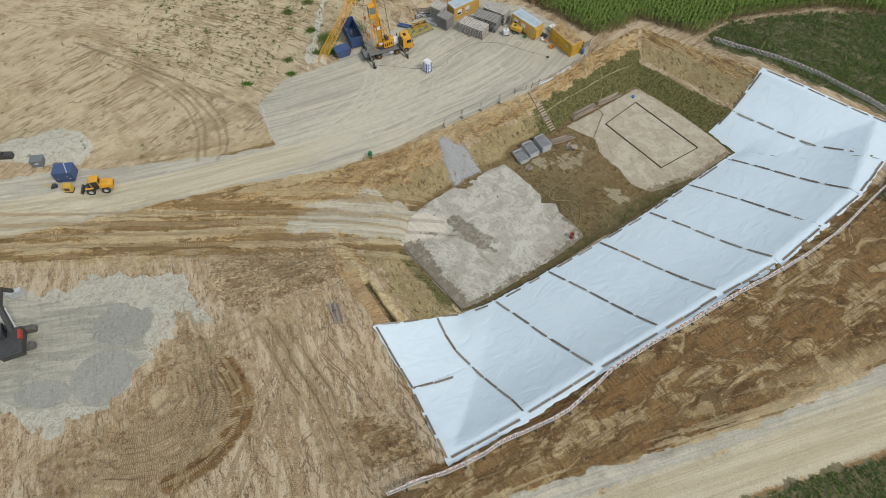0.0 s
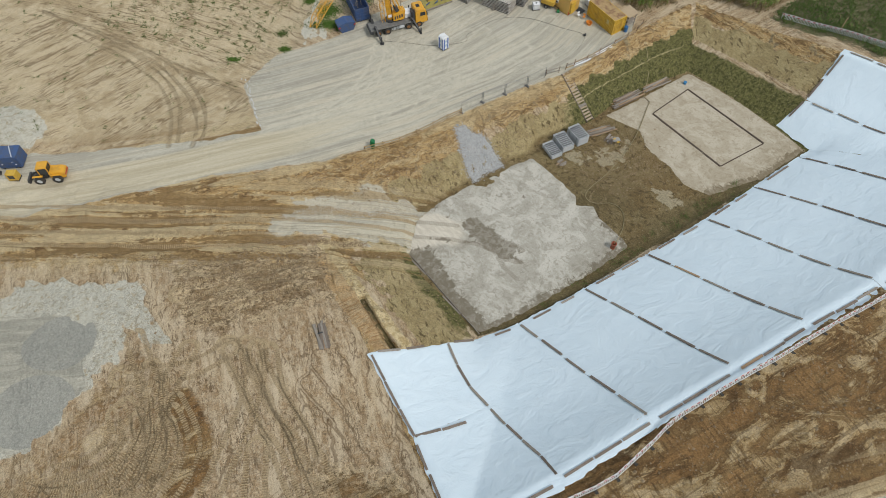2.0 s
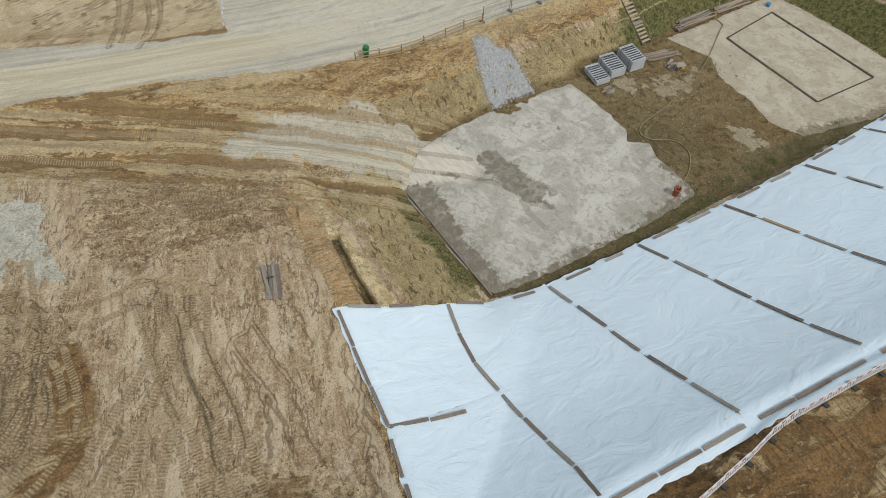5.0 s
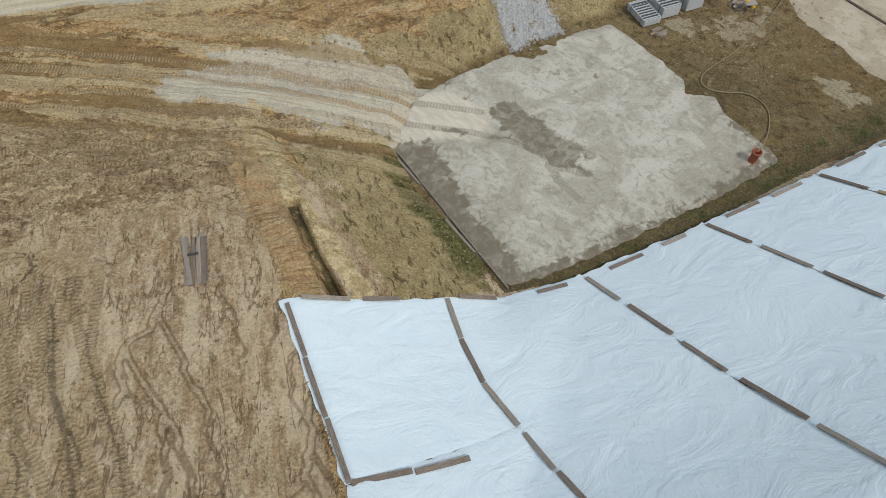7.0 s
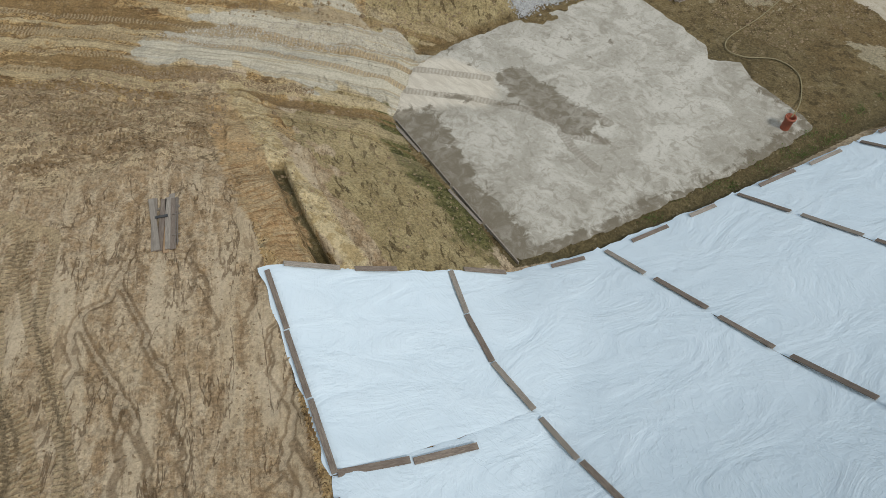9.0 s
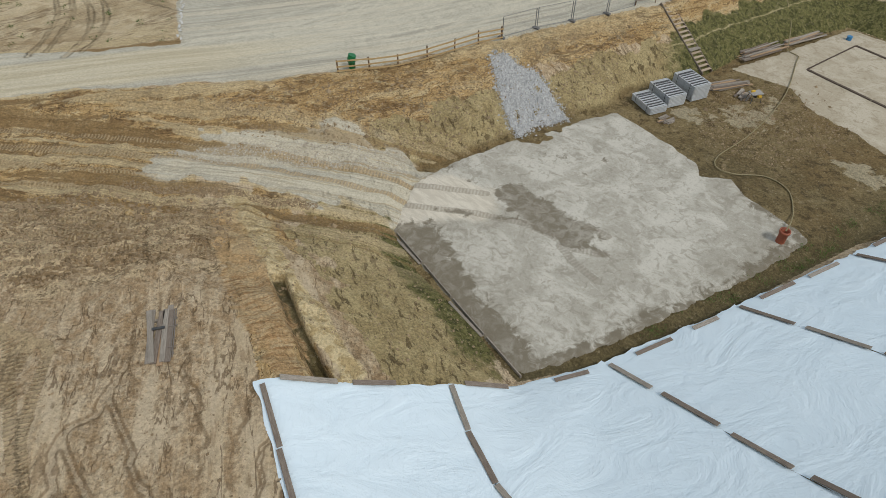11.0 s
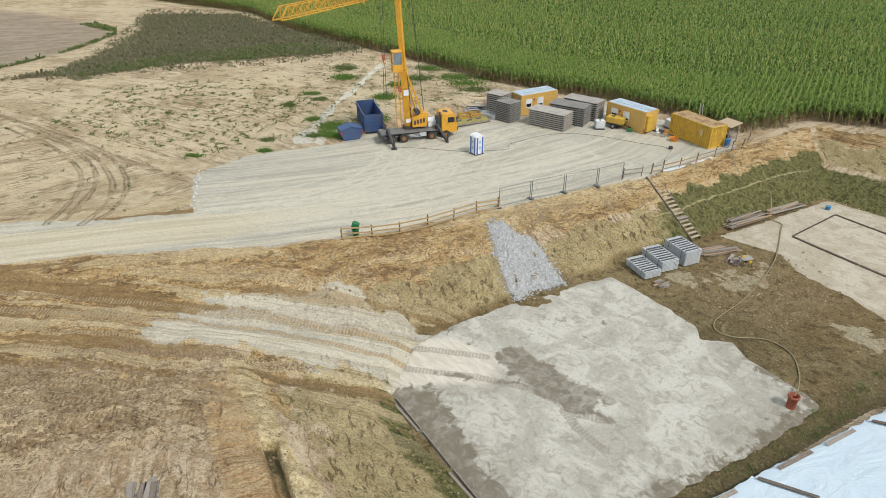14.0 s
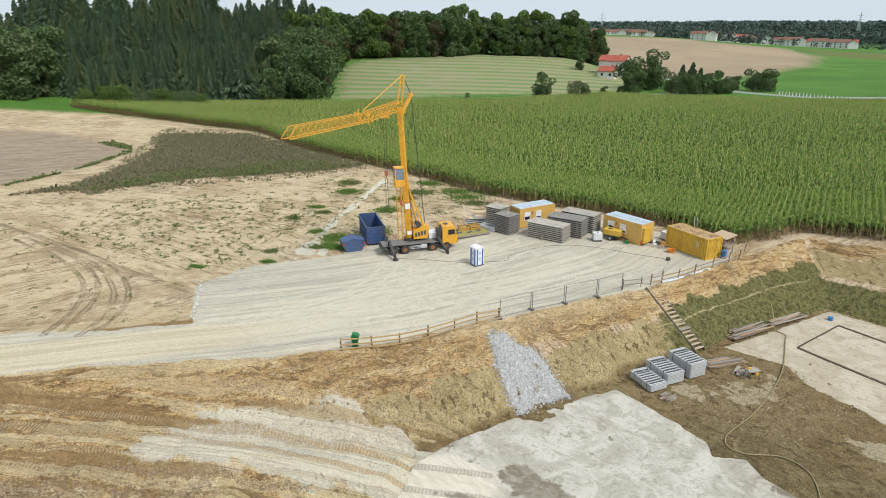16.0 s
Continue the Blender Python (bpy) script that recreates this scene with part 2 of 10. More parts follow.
def rills(z):
    """Where rain water gathers on a grid of heights: flooded from the rim inwards, so that every square drains to the rim."""
    ny, nx = z.shape
    flat, down, order = z.ravel().tolist(), [-1] * z.size, []
    queue = [(flat[k], k) for k in range(z.size) if k % nx in (0, nx - 1) or k // nx in (0, ny - 1)]
    seen = bytearray(z.size)
    for _, k in queue:
        seen[k] = 1
    queue.sort()
    while queue:
        h, k = pop_least(queue)
        order.append(k)
        if 0 < k % nx < nx - 1 and 0 < k // nx < ny - 1 or down[k] < 0:
            for q in (k - nx - 1, k - nx, k - nx + 1, k - 1, k + 1, k + nx - 1, k + nx, k + nx + 1):
                if 0 <= q < z.size and not seen[q]:
                    seen[q] = 1
                    down[q] = k
                    push(queue, (max(h, flat[q]), q))
    water = [1.0] * z.size
    for k in reversed(order):
        if down[k] >= 0:
            water[down[k]] += water[k]
    return np.array(water).reshape(z.shape)


def push(heap, item):
    heap.append(item)
    k = len(heap) - 1
    while k and heap[(k - 1) >> 1] > item:
        heap[k] = heap[(k - 1) >> 1]
        k = (k - 1) >> 1
    heap[k] = item


def pop_least(heap):
    last = heap.pop()
    if not heap:
        return last
    least, k, n = heap[0], 0, len(heap)
    while 2 * k + 1 < n:
        c = 2 * k + 1
        if c + 1 < n and heap[c + 1] < heap[c]:
            c += 1
        if heap[c] >= last:
            break
        heap[k] = heap[c]
        k = c
    heap[k] = last
    return least


def zone(line, soft=0.6, rough=1.0):
    """How far each point of the ground lies in a plan outline: 0 to 1, with an uneven edge."""
    xs, ys = [p[0] for p in line], [p[1] for p in line]
    m = 3 * soft + 2 * rough + 3
    out = np.zeros(PX.shape)
    box = (PX > min(xs) - m) & (PX < max(xs) + m) & (PY > min(ys) - m) & (PY < max(ys) + m)
    x, y = PX[box], PY[box]
    d = to_line(x, y, line)[0] * np.where(within(x, y, line), 1, -1) + rough * WOB[box]
    out[box] = np.clip(d / soft * 0.5 + 0.5, 0, 1)
    return out


def band(line, half, soft=0.3, rough=0.2, closed=False):
    d, along = to_line(PX, PY, line, closed)
    return np.clip((half - d + rough * WOB) / soft * 0.5 + 0.5, 0, 1), d, along


YARD = [(-47, 66), (-36, 68), (-29.5, 70), (-34.5, 79.5), (-31, 87), (-22, 92), (-17, 98), (-9, 103), (-3.5, 108), (4, 111), (14, 109), (20.5, 103.5), (26.5, 98),
        (25.4, 94.3), (18, 87.2), (14, 84.2), (5, 79.2), (-1, 75.3), (-10, 69.4), (-14.5, 67.5), (-19.5, 64.8), (-27.5, 62.7), (-36, 60.8), (-52, 55), (-80, 46), (-86, 58)]
RAMP_GRAVEL = [(-24.5, 56), (-20.5, 58.8), (-15, 61), (-11.5, 62), (-8.3, 61.2), (-6.4, 59.8), (-5, 59.4), (-5, 52), (-6, 52.1), (-8.1, 53.3), (-10.4, 53.8), (-13.4, 54.2), (-18, 54), (-26, 53)]
LEFT_WHITE = [(-62, 40), (-57.5, 40.1), (-54.7, 41.4), (-50.9, 43.1), (-38.3, 43.8), (-36.6, 41.3), (-34, 39.6), (-32.4, 36.4), (-36.7, 37), (-37.4, 33.6), (-38.9, 30.2), (-41.2, 26.6), (-44.5, 23), (-44.3, 21), (-49.1, 19.6), (-50.9, 20.6), (-53.4, 22), (-64, 20), (-80, 14), (-80, 39)]
LEFT_HEAP = [(-60, 39.2), (-48, 38.8), (-45, 39.2), (-41, 38), (-39.8, 35.5), (-40.8, 33), (-39.2, 30.5), (-40.2, 27.5), (-42.4, 23.6), (-50, 23.2), (-55, 23.6), (-70, 25), (-74, 38)]
ROUGH_SOIL = [(-34, 47), (-29.5, 50), (-21, 51.6), (-17.3, 50.5), (-15.8, 46.5), (-17, 42.5), (-22, 41), (-27, 37.5), (-31, 38)]
ARC_SOIL = [(-39, 28), (-36.5, 34), (-35.5, 36), (-27, 30), (-25.2, 24), (-26, 17), (-29, 12), (-36, 8), (-46, 10), (-49, 17), (-41, 22.5)]
NEAR_SOIL = [(-9, 12), (0.7, 17.6), (9.7, 22.8), (19, 29), (27.6, 34), (36.5, 40), (45.7, 45.6), (62, 58.5), (75, 66), (80, 45), (55, 30.5), (41, 24.5), (26.5, 18.5), (13.5, 15), (4, 11)]
GREY_STRIP = [(4, 12.5), (11, 15), (20.5, 17.6), (32.5, 21.2), (41, 24), (54.5, 30.5), (80, 44), (80, 38), (53.5, 27), (40, 21), (20, 15), (8, 10)]
LOW_ROAD = [(0, 8), (13.5, 13), (32, 19), (53.5, 27.5), (80, 40), (80, 30), (50.5, 19.5), (39, 16), (30, 13), (10, 4)]
LOW_GRASS = [(25, 4), (32.5, 13.6), (40, 16.2), (50.5, 19), (90, 33), (90, -40), (20, -40)]
DAMP_SPOT = [(-12.5, 23.2), (-9.7, 23.9), (-5.8, 22.9), (-3.3, 20.8), (-1.6, 18.1), (-6.3, 16.6), (-12, 18.7)]
SAND = [(-50, 66), (-30, 70.3), (-34.5, 80), (-26, 93), (-20, 100), (-8, 112), (-22, 128), (-36, 134), (-50, 124.5), (-71, 111), (-84, 105), (-110, 60)]
WEED_BELT = [(-70, 110), (-75, 113), (-77, 133), (-82, 149), (-92, 168), (-70, 172), (-50, 154), (-31, 140.5), (-37.5, 134.5), (-58.5, 123.5)]
SIDE_WEEDS = [(46.5, 97.3), (53, 101), (73, 103), (95, 100), (95, 60), (84, 55), (73.4, 75), (63.6, 81.5), (56, 88.5), (52, 92)]
PILE = [(-76, 67.5), (-70, 69.5), (-66, 72), (-62.5, 71.5), (-60, 68.5), (-60, 64), (-68, 63.5), (-76, 64.5)]
STUBBLE = [(-70, 247), (-88, 314), (-86, 352), (-30, 392), (32, 412), (48, 335), (40, 290)]
PLOUGH = [(40, 395), (50, 480), (62, 640), (125, 660), (220, 640), (222, 560), (185, 480), (110, 395), (60, 400)]
CROP = [(230, 575), (240, 640), (420, 600), (400, 500), (300, 520)]
TRACKS = [bend(q) for q in ([(-24.9, 35.7), (-20.2, 29.3), (-16.1, 25.3), (-10.8, 16.6)], [(-23.4, 36.4), (-18.9, 30.4), (-13.5, 23.9), (-10, 17.5)], [(-25.5, 36.3), (-21.6, 31.9), (-14.1, 20.5), (-11.7, 16.1)],
                            [(-19.5, 25.2), (-18.6, 20.5), (-17.7, 13)], [(-36.1, 36.6), (-31.9, 30), (-28.7, 22.5)], [(-29.6, 35.6), (-30.4, 30.1), (-31.2, 21)], [(-29, 40.4), (-25.4, 42.6), (-21.2, 44.6), (-16.4, 46.3)],
                            [(-20.8, 35.7), (-19, 31), (-15.8, 27), (-14.4, 24)], [(-33, 33), (-30, 27), (-29.5, 20)], [(-36, 32), (-29, 33), (-25, 36)], [(-22, 36), (-21.4, 30), (-22.5, 22), (-24, 14)], [(-33, 42.5), (-26, 45.6), (-19, 48.6)])]
SWEEP = bend([(-28.6, 29.5), (-25.2, 24.7), (-26.2, 19.5), (-30.2, 15.2), (-37.7, 13.4), (-47.3, 15.6)])
PIVOT = (-40.0, 27.5)
TRACKS += [[(-70, 51.2 + w), (-58, 52 + w), (-40, 53 + w), (-28, 54.3 + w), (-20, 55.1 + w)] for w in (-2.2, -0.3)] + [[(-70, 53.1), (-58, 53.9), (-40, 54.9), (-28, 56.2), (-18, 57.1), (-11, 57.2), (-6, 57.0)]]
FADING = TRACKS[-3:-1]
for k in range(7):
    s = 0.94 - 0.085 * k
    TRACKS.append([(PIVOT[0] + s * (x - PIVOT[0]), PIVOT[1] + s * (y - PIVOT[1])) for x, y in SWEEP[(k * 2) % 5: len(SWEEP) - (k * 3) % 8]])
ROAD_LINE = [(-90, 49), (-56, 57.5), (-40, 63), (-25, 68.5), (-10, 76), (3, 84), (12, 92), (16, 98)]
LOW_LINE = [(-10, 1), (13.5, 11), (32, 17), (53.5, 24), (80, 35)]

MASK = {}
yard = zone(YARD, 0.6, 0.22)
ramp_gravel = zone(RAMP_GRAVEL, 0.8, 1.0)
low_road = zone(LOW_ROAD, 0.6, 0.4)
MASK["sandy_road"] = np.maximum(low_road, yard * np.clip((-30 - PX) / 25, 0, 1) * 0.75)
MASK["pale"] = np.maximum.reduce([zone(LEFT_WHITE, 0.8, 1.6), zone(GREY_STRIP, 0.6, 0.5) * 0.3, zone(PILE, 0.6, 0.6)])
MASK["heap"] = np.maximum.reduce([zone(LEFT_HEAP, 0.5, 0.7), zone(GREY_STRIP, 0.5, 0.6) * 0.3])
LOBES = np.maximum.reduce([zone([(x + a * math.cos(q * 0.4), y + b * math.sin(q * 0.4)) for q in range(16)], 0.18, 0.07) for x, y, a, b in ((-44.1, 35.5, 4.0, 3.6), (-43.6, 27.6, 4.4, 4.0), (-51, 25.2, 3.8, 1.9))])
MASK["lobe"] = LOBES
MASK["clods"] = np.maximum(zone(ROUGH_SOIL, 2.5, 1.6), zone(DAMP_SPOT, 1.5, 1.0))
MASK["brown"] = np.maximum.reduce([zone(NEAR_SOIL, 0.6, 0.6), zone(ARC_SOIL, 0.8, 0.5) * 0.5, band(SWEEP[:20], 1.5, 0.6, 0.25)[0] * 0.9, zone(ROUGH_SOIL, 3, 1.5) * 0.30, zone(DAMP_SPOT, 1.6, 1) * 0.6])
side = np.clip((PX - 9 + 1.6 * WOB) / 6, 0, 1) * (PY > 64) * IN_CREST
eastern = 0.725 * (PX - 35.5) + 0.689 * (PY - 90.8) > 0.843 * (PY - 90.8) - 0.537 * (PX - 35.5)
mossy = np.clip((np.where(eastern, 0.44, 0.72) - BANK + np.where(eastern, 0.03, 0.10) * WOB) / 0.12, 0, 1) * side * (BANK > 0.0)
left_bank = np.clip((3 - PX) / 4, 0, 1) * (PY < 55) * (IN_CREST & ~IN_TOE)
MASK["moss"] = np.maximum(mossy * np.clip((PX - 11) / 8, 0, 1), left_bank * np.clip((0.24 - BANK + 0.05 * WOB) / 0.2, 0, 1))
road_bank = (IN_CREST & ~IN_TOE & (PX < 36) & (PY > 56.5)).astype(float)
road_foot = np.clip((9 - np.abs(to_line(PX, PY, [(-40, 57), (-25, 60), (-12, 64), (0, 72)], False)[0] - 2)) / 6, 0, 1) * (PY > 55.5) * (PY < 70)
MASK["ochre"] = np.clip(np.maximum.reduce([road_bank * np.clip((BANK - 0.40 + 0.12 * WOB) / 0.2, 0, 1), (IN_CREST & ~IN_TOE & eastern & (PX > 30) & (PY > 70)) * np.clip((BANK - 0.70) / 0.1, 0, 1) * 0.8, left_bank * np.clip((BANK - 0.62 + 0.12 * WOB) / 0.15, 0, 1),
                                           road_foot * 0.7 * (1 - yard), band(RAMP, 7, 3, 1.0)[0] * np.clip((-16 - PX) / 8, 0, 1) * 0.8]), 0, 1)
MASK["olive"] = np.clip(np.maximum.reduce([(IN_TOE * 0.9), road_bank * np.clip((0.60 - BANK + 0.1 * WOB) / 0.2, 0, 1), left_bank * np.clip((0.66 - BANK + 0.12 * WOB) / 0.15, 0, 1)]), 0, 1)
far_side = (IN_CREST & ~IN_TOE) * eastern * (PX > 30) * (PY > 70) * np.clip((BANK - 0.40) / 0.1, 0, 1) * np.clip((0.86 - BANK + 0.1 * WOB) / 0.06, 0, 1)
MASK["olive"] = np.maximum(MASK["olive"], far_side)
MASK["damp"] = np.clip(np.maximum((4.2 - to_line(PX, PY, TOE[:6], False)[0]) / 4.0, 0) * IN_TOE, 0, 1)
GRASS = [(-30.4, 126, 1.6, 1.1), (-29.2, 120.8, 1.5, 1.3), (-31.8, 111.8, 1.1, 0.6), (-33.5, 106.2, 0.9, 0.7), (-24.5, 98.5, 1.5, 1.6), (-23.6, 95, 1.8, 1.0), (-26.0, 94.6, 0.8, 0.5), (-20.4, 111.5, 1.5, 1.2), (-19, 117.6, 1.6, 1.2), (-16.8, 121.5, 1.8, 1.2), (-16.3, 127.5, 2.2, 1.6), (-8.9, 118.9, 2.4, 1.5),
         (-7.2, 115.7, 2.2, 1.2), (-11.1, 122.3, 2.4, 1.6), (-5.5, 122, 2.2, 1.4), (-29.7, 109.5, 1.0, 0.6), (-28.2, 101.1, 0.9, 0.7), (-19.8, 101.5, 1.6, 1.4), (-31.2, 92.2, 0.7, 0.5), (-29.9, 88.4, 0.7, 0.5), (-37.5, 85.3, 0.8, 0.45)]
MASK["weeds"] = np.maximum.reduce([zone(WEED_BELT, 3, 2.5), zone(SIDE_WEEDS, 1.2, 0.8) * 0.95, zone(LOW_GRASS, 0.8, 0.8)])
MASK["damp"] = np.maximum(MASK["damp"], 0.6 * zone([(13.8, 63), (15.3, 66.5), (20, 66), (24, 65), (24, 61), (17, 58.5)], 2.5, 1.5) * IN_TOE)
MASK["sand"] = zone(SAND, 1.5, 1.0)
far = np.clip((PY - 138) / 12 + 0 * PX, 0, 1)
far = np.maximum.reduce([far, np.clip((-PY - 60) / 40, 0, 1), np.clip((np.abs(PX) - 130) / 30, 0, 1)])
dirt_left = zone([(-160, 190), (-125, 196), (-101, 190), (-68, 176), (-50, 156), (-60, 150), (-86, 162), (-80, 148), (-77, 133), (-76, 114), (-84, 105), (-120, 60), (-190, 120)], 2.5, 1.5)
MASK["meadow"] = far * (1 - zone(WEED_BELT, 3, 2)) * (1 - dirt_left)
ring = band(bend([(-92, 103), (-84, 110), (-80.5, 120.5), (-79.5, 132), (-81, 146), (-90, 158), (-108, 168), (-150, 172)]), 2.7, 1.0, 0.4)[0]
MASK["sand"] = np.clip(np.maximum(MASK["sand"], np.maximum(ring, zone([(-160, 190), (-125, 194), (-100, 186), (-84, 164), (-98, 163), (-130, 164)], 2, 1.5))), 0, 1)
MASK["tilled"] = np.maximum(0, zone([(-84, 122.5), (-82.8, 142), (-94, 153), (-116, 162), (-140, 162), (-160, 130), (-100, 110), (-88, 112.5)], 1.0, 1.0) * (1 - ring))
MASK["silt"] = np.maximum(zone([(14.5, 72.5), (19.5, 72.5), (24, 74.5), (23.5, 70.5), (20, 69.5), (15, 70.5)], 1.6, 1.0), zone([(26, 66), (29, 66), (31, 63.5), (28, 62)], 1.2, 0.8)) * 0.85 * IN_TOE
MASK["belt"] = zone([(-76, 119), (-77, 133), (-82, 149), (-92, 168), (-70, 172), (-50, 154), (-36, 143), (-45, 141), (-60, 132), (-70, 122)], 4, 2.5)
MASK["stubble"], MASK["plough"], MASK["crop"] = zone(STUBBLE, 4, 3), zone(PLOUGH, 8, 4), zone(CROP, 8, 4)
MASK["stubble"] = MASK["stubble"] * far
farm_road = band([(-205, 233), (-119, 229), (-66, 241), (-6, 248), (38, 280), (86, 318)], 1.5, 1.2, 0.1)[0]
MASK["lane"] = np.maximum(farm_road, band([(60, 395), (86, 328), (90, 315), (110, 290), (146, 283), (260, 280)], 3.0, 2.0, 0.1)[0])

# Tyre and crawler tracks: how deep, and how far along, for the tread.
tread, tread_run = np.zeros(PX.shape), np.zeros(PX.shape)
core = (PX > -80) & (PX < 80) & (PY > 5) & (PY < 105)
for line in TRACKS:
    d, along = to_line(PX[core], PY[core], line, False)
    t = np.exp(-(((np.abs(d) - 0.95) / 0.30) ** 6)) * (0.55 + 0.45 * (grain(PX[core] / 2.3, PY[core] / 2.3, 51) > 0.30))
    if line in FADING:
        t *= np.clip((-20 - PX[core]) / 9, 0, 1)
    more = t > tread[core]
    a, b = tread[core], tread_run[core]
    a[more], b[more] = t[more], along[more]
    tread[core], tread_run[core] = a, b
tread *= ~IN_CREST | (ramp_gravel > 0.3)
for line in ([(20.6, 63.5), (23.5, 67), (29, 73.5)], [(18.5, 63.8), (20.5, 67), (25, 72)], [(25.5, 71), (27.2, 68.5), (28.2, 63.5)], [(9, 72.5), (14, 69), (18, 64), (22, 62.5)]):
    d, along = to_line(PX, PY, line, False)
    t = np.exp(-(((np.abs(d) - 0.9) / 0.3) ** 4)) * 0.4 * IN_TOE
    tread_run, tread = np.where(t > tread, along, tread_run), np.maximum(tread, t)
MASK["tread"], MASK["tread_run"] = tread, tread_run
# Lie of the traffic: along and across the nearest road, and the ruts that it leaves.
flows = [to_line(PX, PY, line, False) for line in (ROAD_LINE, RAMP, LOW_LINE)]
near = np.argmin([f[0] for f in flows], 0)
side_of = [np.sign(PY - np.interp(PX, [p[0] for p in line], [p[1] for p in line])) for line in (ROAD_LINE, RAMP, LOW_LINE)]
aside = np.choose(near, [f[0] * q for f, q in zip(flows, side_of)])
MASK["across"] = aside + 30.0 * near
MASK["run"] = np.choose(near, [f[1] for f in flows])
MASK["sandy_road"] = np.maximum(low_road, yard * 0.9 * np.clip((-8 - PX) / 26, 0, 1) * np.clip((4.2 - np.abs(aside + 0.6)) / 2.2, 0, 1))
MASK["traffic"] = np.clip((9 - np.abs(aside)) / 5, 0, 1) * (1 - IN_TOE)
RUN, ACR = MASK["run"], MASK["across"]
wander = 0.7 * grain(RUN / 14, ACR / 6, 3)
MASK["rut"] = 0.45 * grain(RUN / 16, ACR * 0.75 + wander, 5) + 0.33 * grain(RUN / 9, ACR * 1.7 + wander, 6) + 0.22 * grain(RUN / 4, ACR * 3.4 + wander, 7)
MASK["gravel"] = np.maximum(np.maximum(yard, 0.8 * zone(GREY_STRIP, 0.6, 0.5)), np.clip(ramp_gravel + (MASK["rut"] - 0.5) * 2.2 * np.clip((-8 - PX) / 9, 0, 1), 0, 1) * (ramp_gravel > 0.02))
MASK["apricot"] = band(bend([(-17.6, 49.6), (-13.4, 43.8), (-11.2, 40.8), (-8.9, 37.3)]), 1.05, 0.7, 0.4)[0] * 0.9
MASK["ramped"] = ramp_gravel
MASK["yellow"] = band(bend([(-17.8, 52.6), (-13.5, 46.8), (-10.3, 42.6), (-6.0, 38.2)]), 0.85, 0.5, 0.35)[0]
MASK["bank"] = BANK
# Pale scuffs that turning lorries leave on the yard.
rr = random.Random(12)
scuff = np.zeros(PX.shape)
yard_box = (PX > -60) & (PX < 30) & (PY > 55) & (PY < 112)
for k in range(26):
    a, b, e = (rr.uniform(-50, -14), 0), (rr.uniform(-22, -2), rr.uniform(72, 80)), (rr.uniform(-16, 16), rr.uniform(84, 99))
    a = (a[0], 63 + (a[0] + 40) * 0.36 + rr.uniform(-2.5, 2.5))
    curve = [((1 - t) ** 2 * a[0] + 2 * t * (1 - t) * b[0] + t * t * e[0], (1 - t) ** 2 * a[1] + 2 * t * (1 - t) * b[1] + t * t * e[1]) for t in (0, 0.17, 0.33, 0.5, 0.67, 0.83, 1)]
    d = to_line(PX[yard_box], PY[yard_box], curve, False)[0]
    scuff[yard_box] = np.maximum(scuff[yard_box], rr.uniform(0.4, 1.0) * np.exp(-(((d - 0.95) / 0.28) ** 2)))
MASK["scuff"] = scuff
ARCS = [bend([(-64.4, 89.3), (-59, 86.9), (-54, 84.7), (-48, 80.4), (-44.6, 76.3), (-42.7, 72.3), (-41.5, 66.9)]), bend([(-58.2, 87.9), (-53.2, 86.4), (-47.6, 83.1), (-42.7, 78.4), (-39.8, 74.2), (-38.4, 70.3), (-38.1, 67.1)]),
        bend([(-72, 94), (-62, 90.2), (-55, 87.4), (-48.8, 84.8), (-43, 82.2), (-38.6, 80.3)])]
MASK["wheeled"] = np.zeros(PX.shape)
for q, line in enumerate(ARCS):
    for w in (-0.5, 0.5) if q < 2 else (0,):
        d, along = to_line(PX, PY, [(x + w, y + w) for x, y in line], False)
        t = np.clip((0.30 - d + 0.1 * WOB) / 0.15, 0, 1)
        MASK["tread_run"] = np.where(t > 0.3, along, MASK["tread_run"])
        MASK["wheeled"] = np.maximum(MASK["wheeled"], t * (0.8 if q < 2 else 1.0))
stream = bend([(-24.6, 127), (-25.3, 124.3), (-25.8, 116.6), (-26.7, 109.9), (-27.1, 105.4), (-27.0, 98.8), (-27.6, 93.5), (-26.6, 88.6)])
branch = bend([(-27.0, 98.8), (-24.8, 93.3), (-23.1, 89.4), (-23.1, 86.2)])
spread_out = [(-28.2, 101), (-26, 102.5), (-25, 97), (-24.6, 92), (-26.6, 90), (-28.6, 94)]
MASK["chalk"] = np.maximum.reduce([band(stream, 0.55, 0.5, 0.6)[0], band(branch, 0.4, 0.4, 0.6)[0], 0.55 * zone(spread_out, 1.2, 1.0)])
MASK["chalk"] = np.clip(MASK["chalk"], 0, 1) * np.clip(1 - 1.6 * yard, 0, 1)
for gx_, gy_, gw_, gh_ in GRASS:
    MASK["weeds"] = np.maximum(MASK["weeds"], (0.85 if gw_ < 2 else 0.55) * np.exp(-(((PX - gx_) / gw_) ** 2 + ((PY - gy_) / gh_) ** 2)) * (PY > 80))

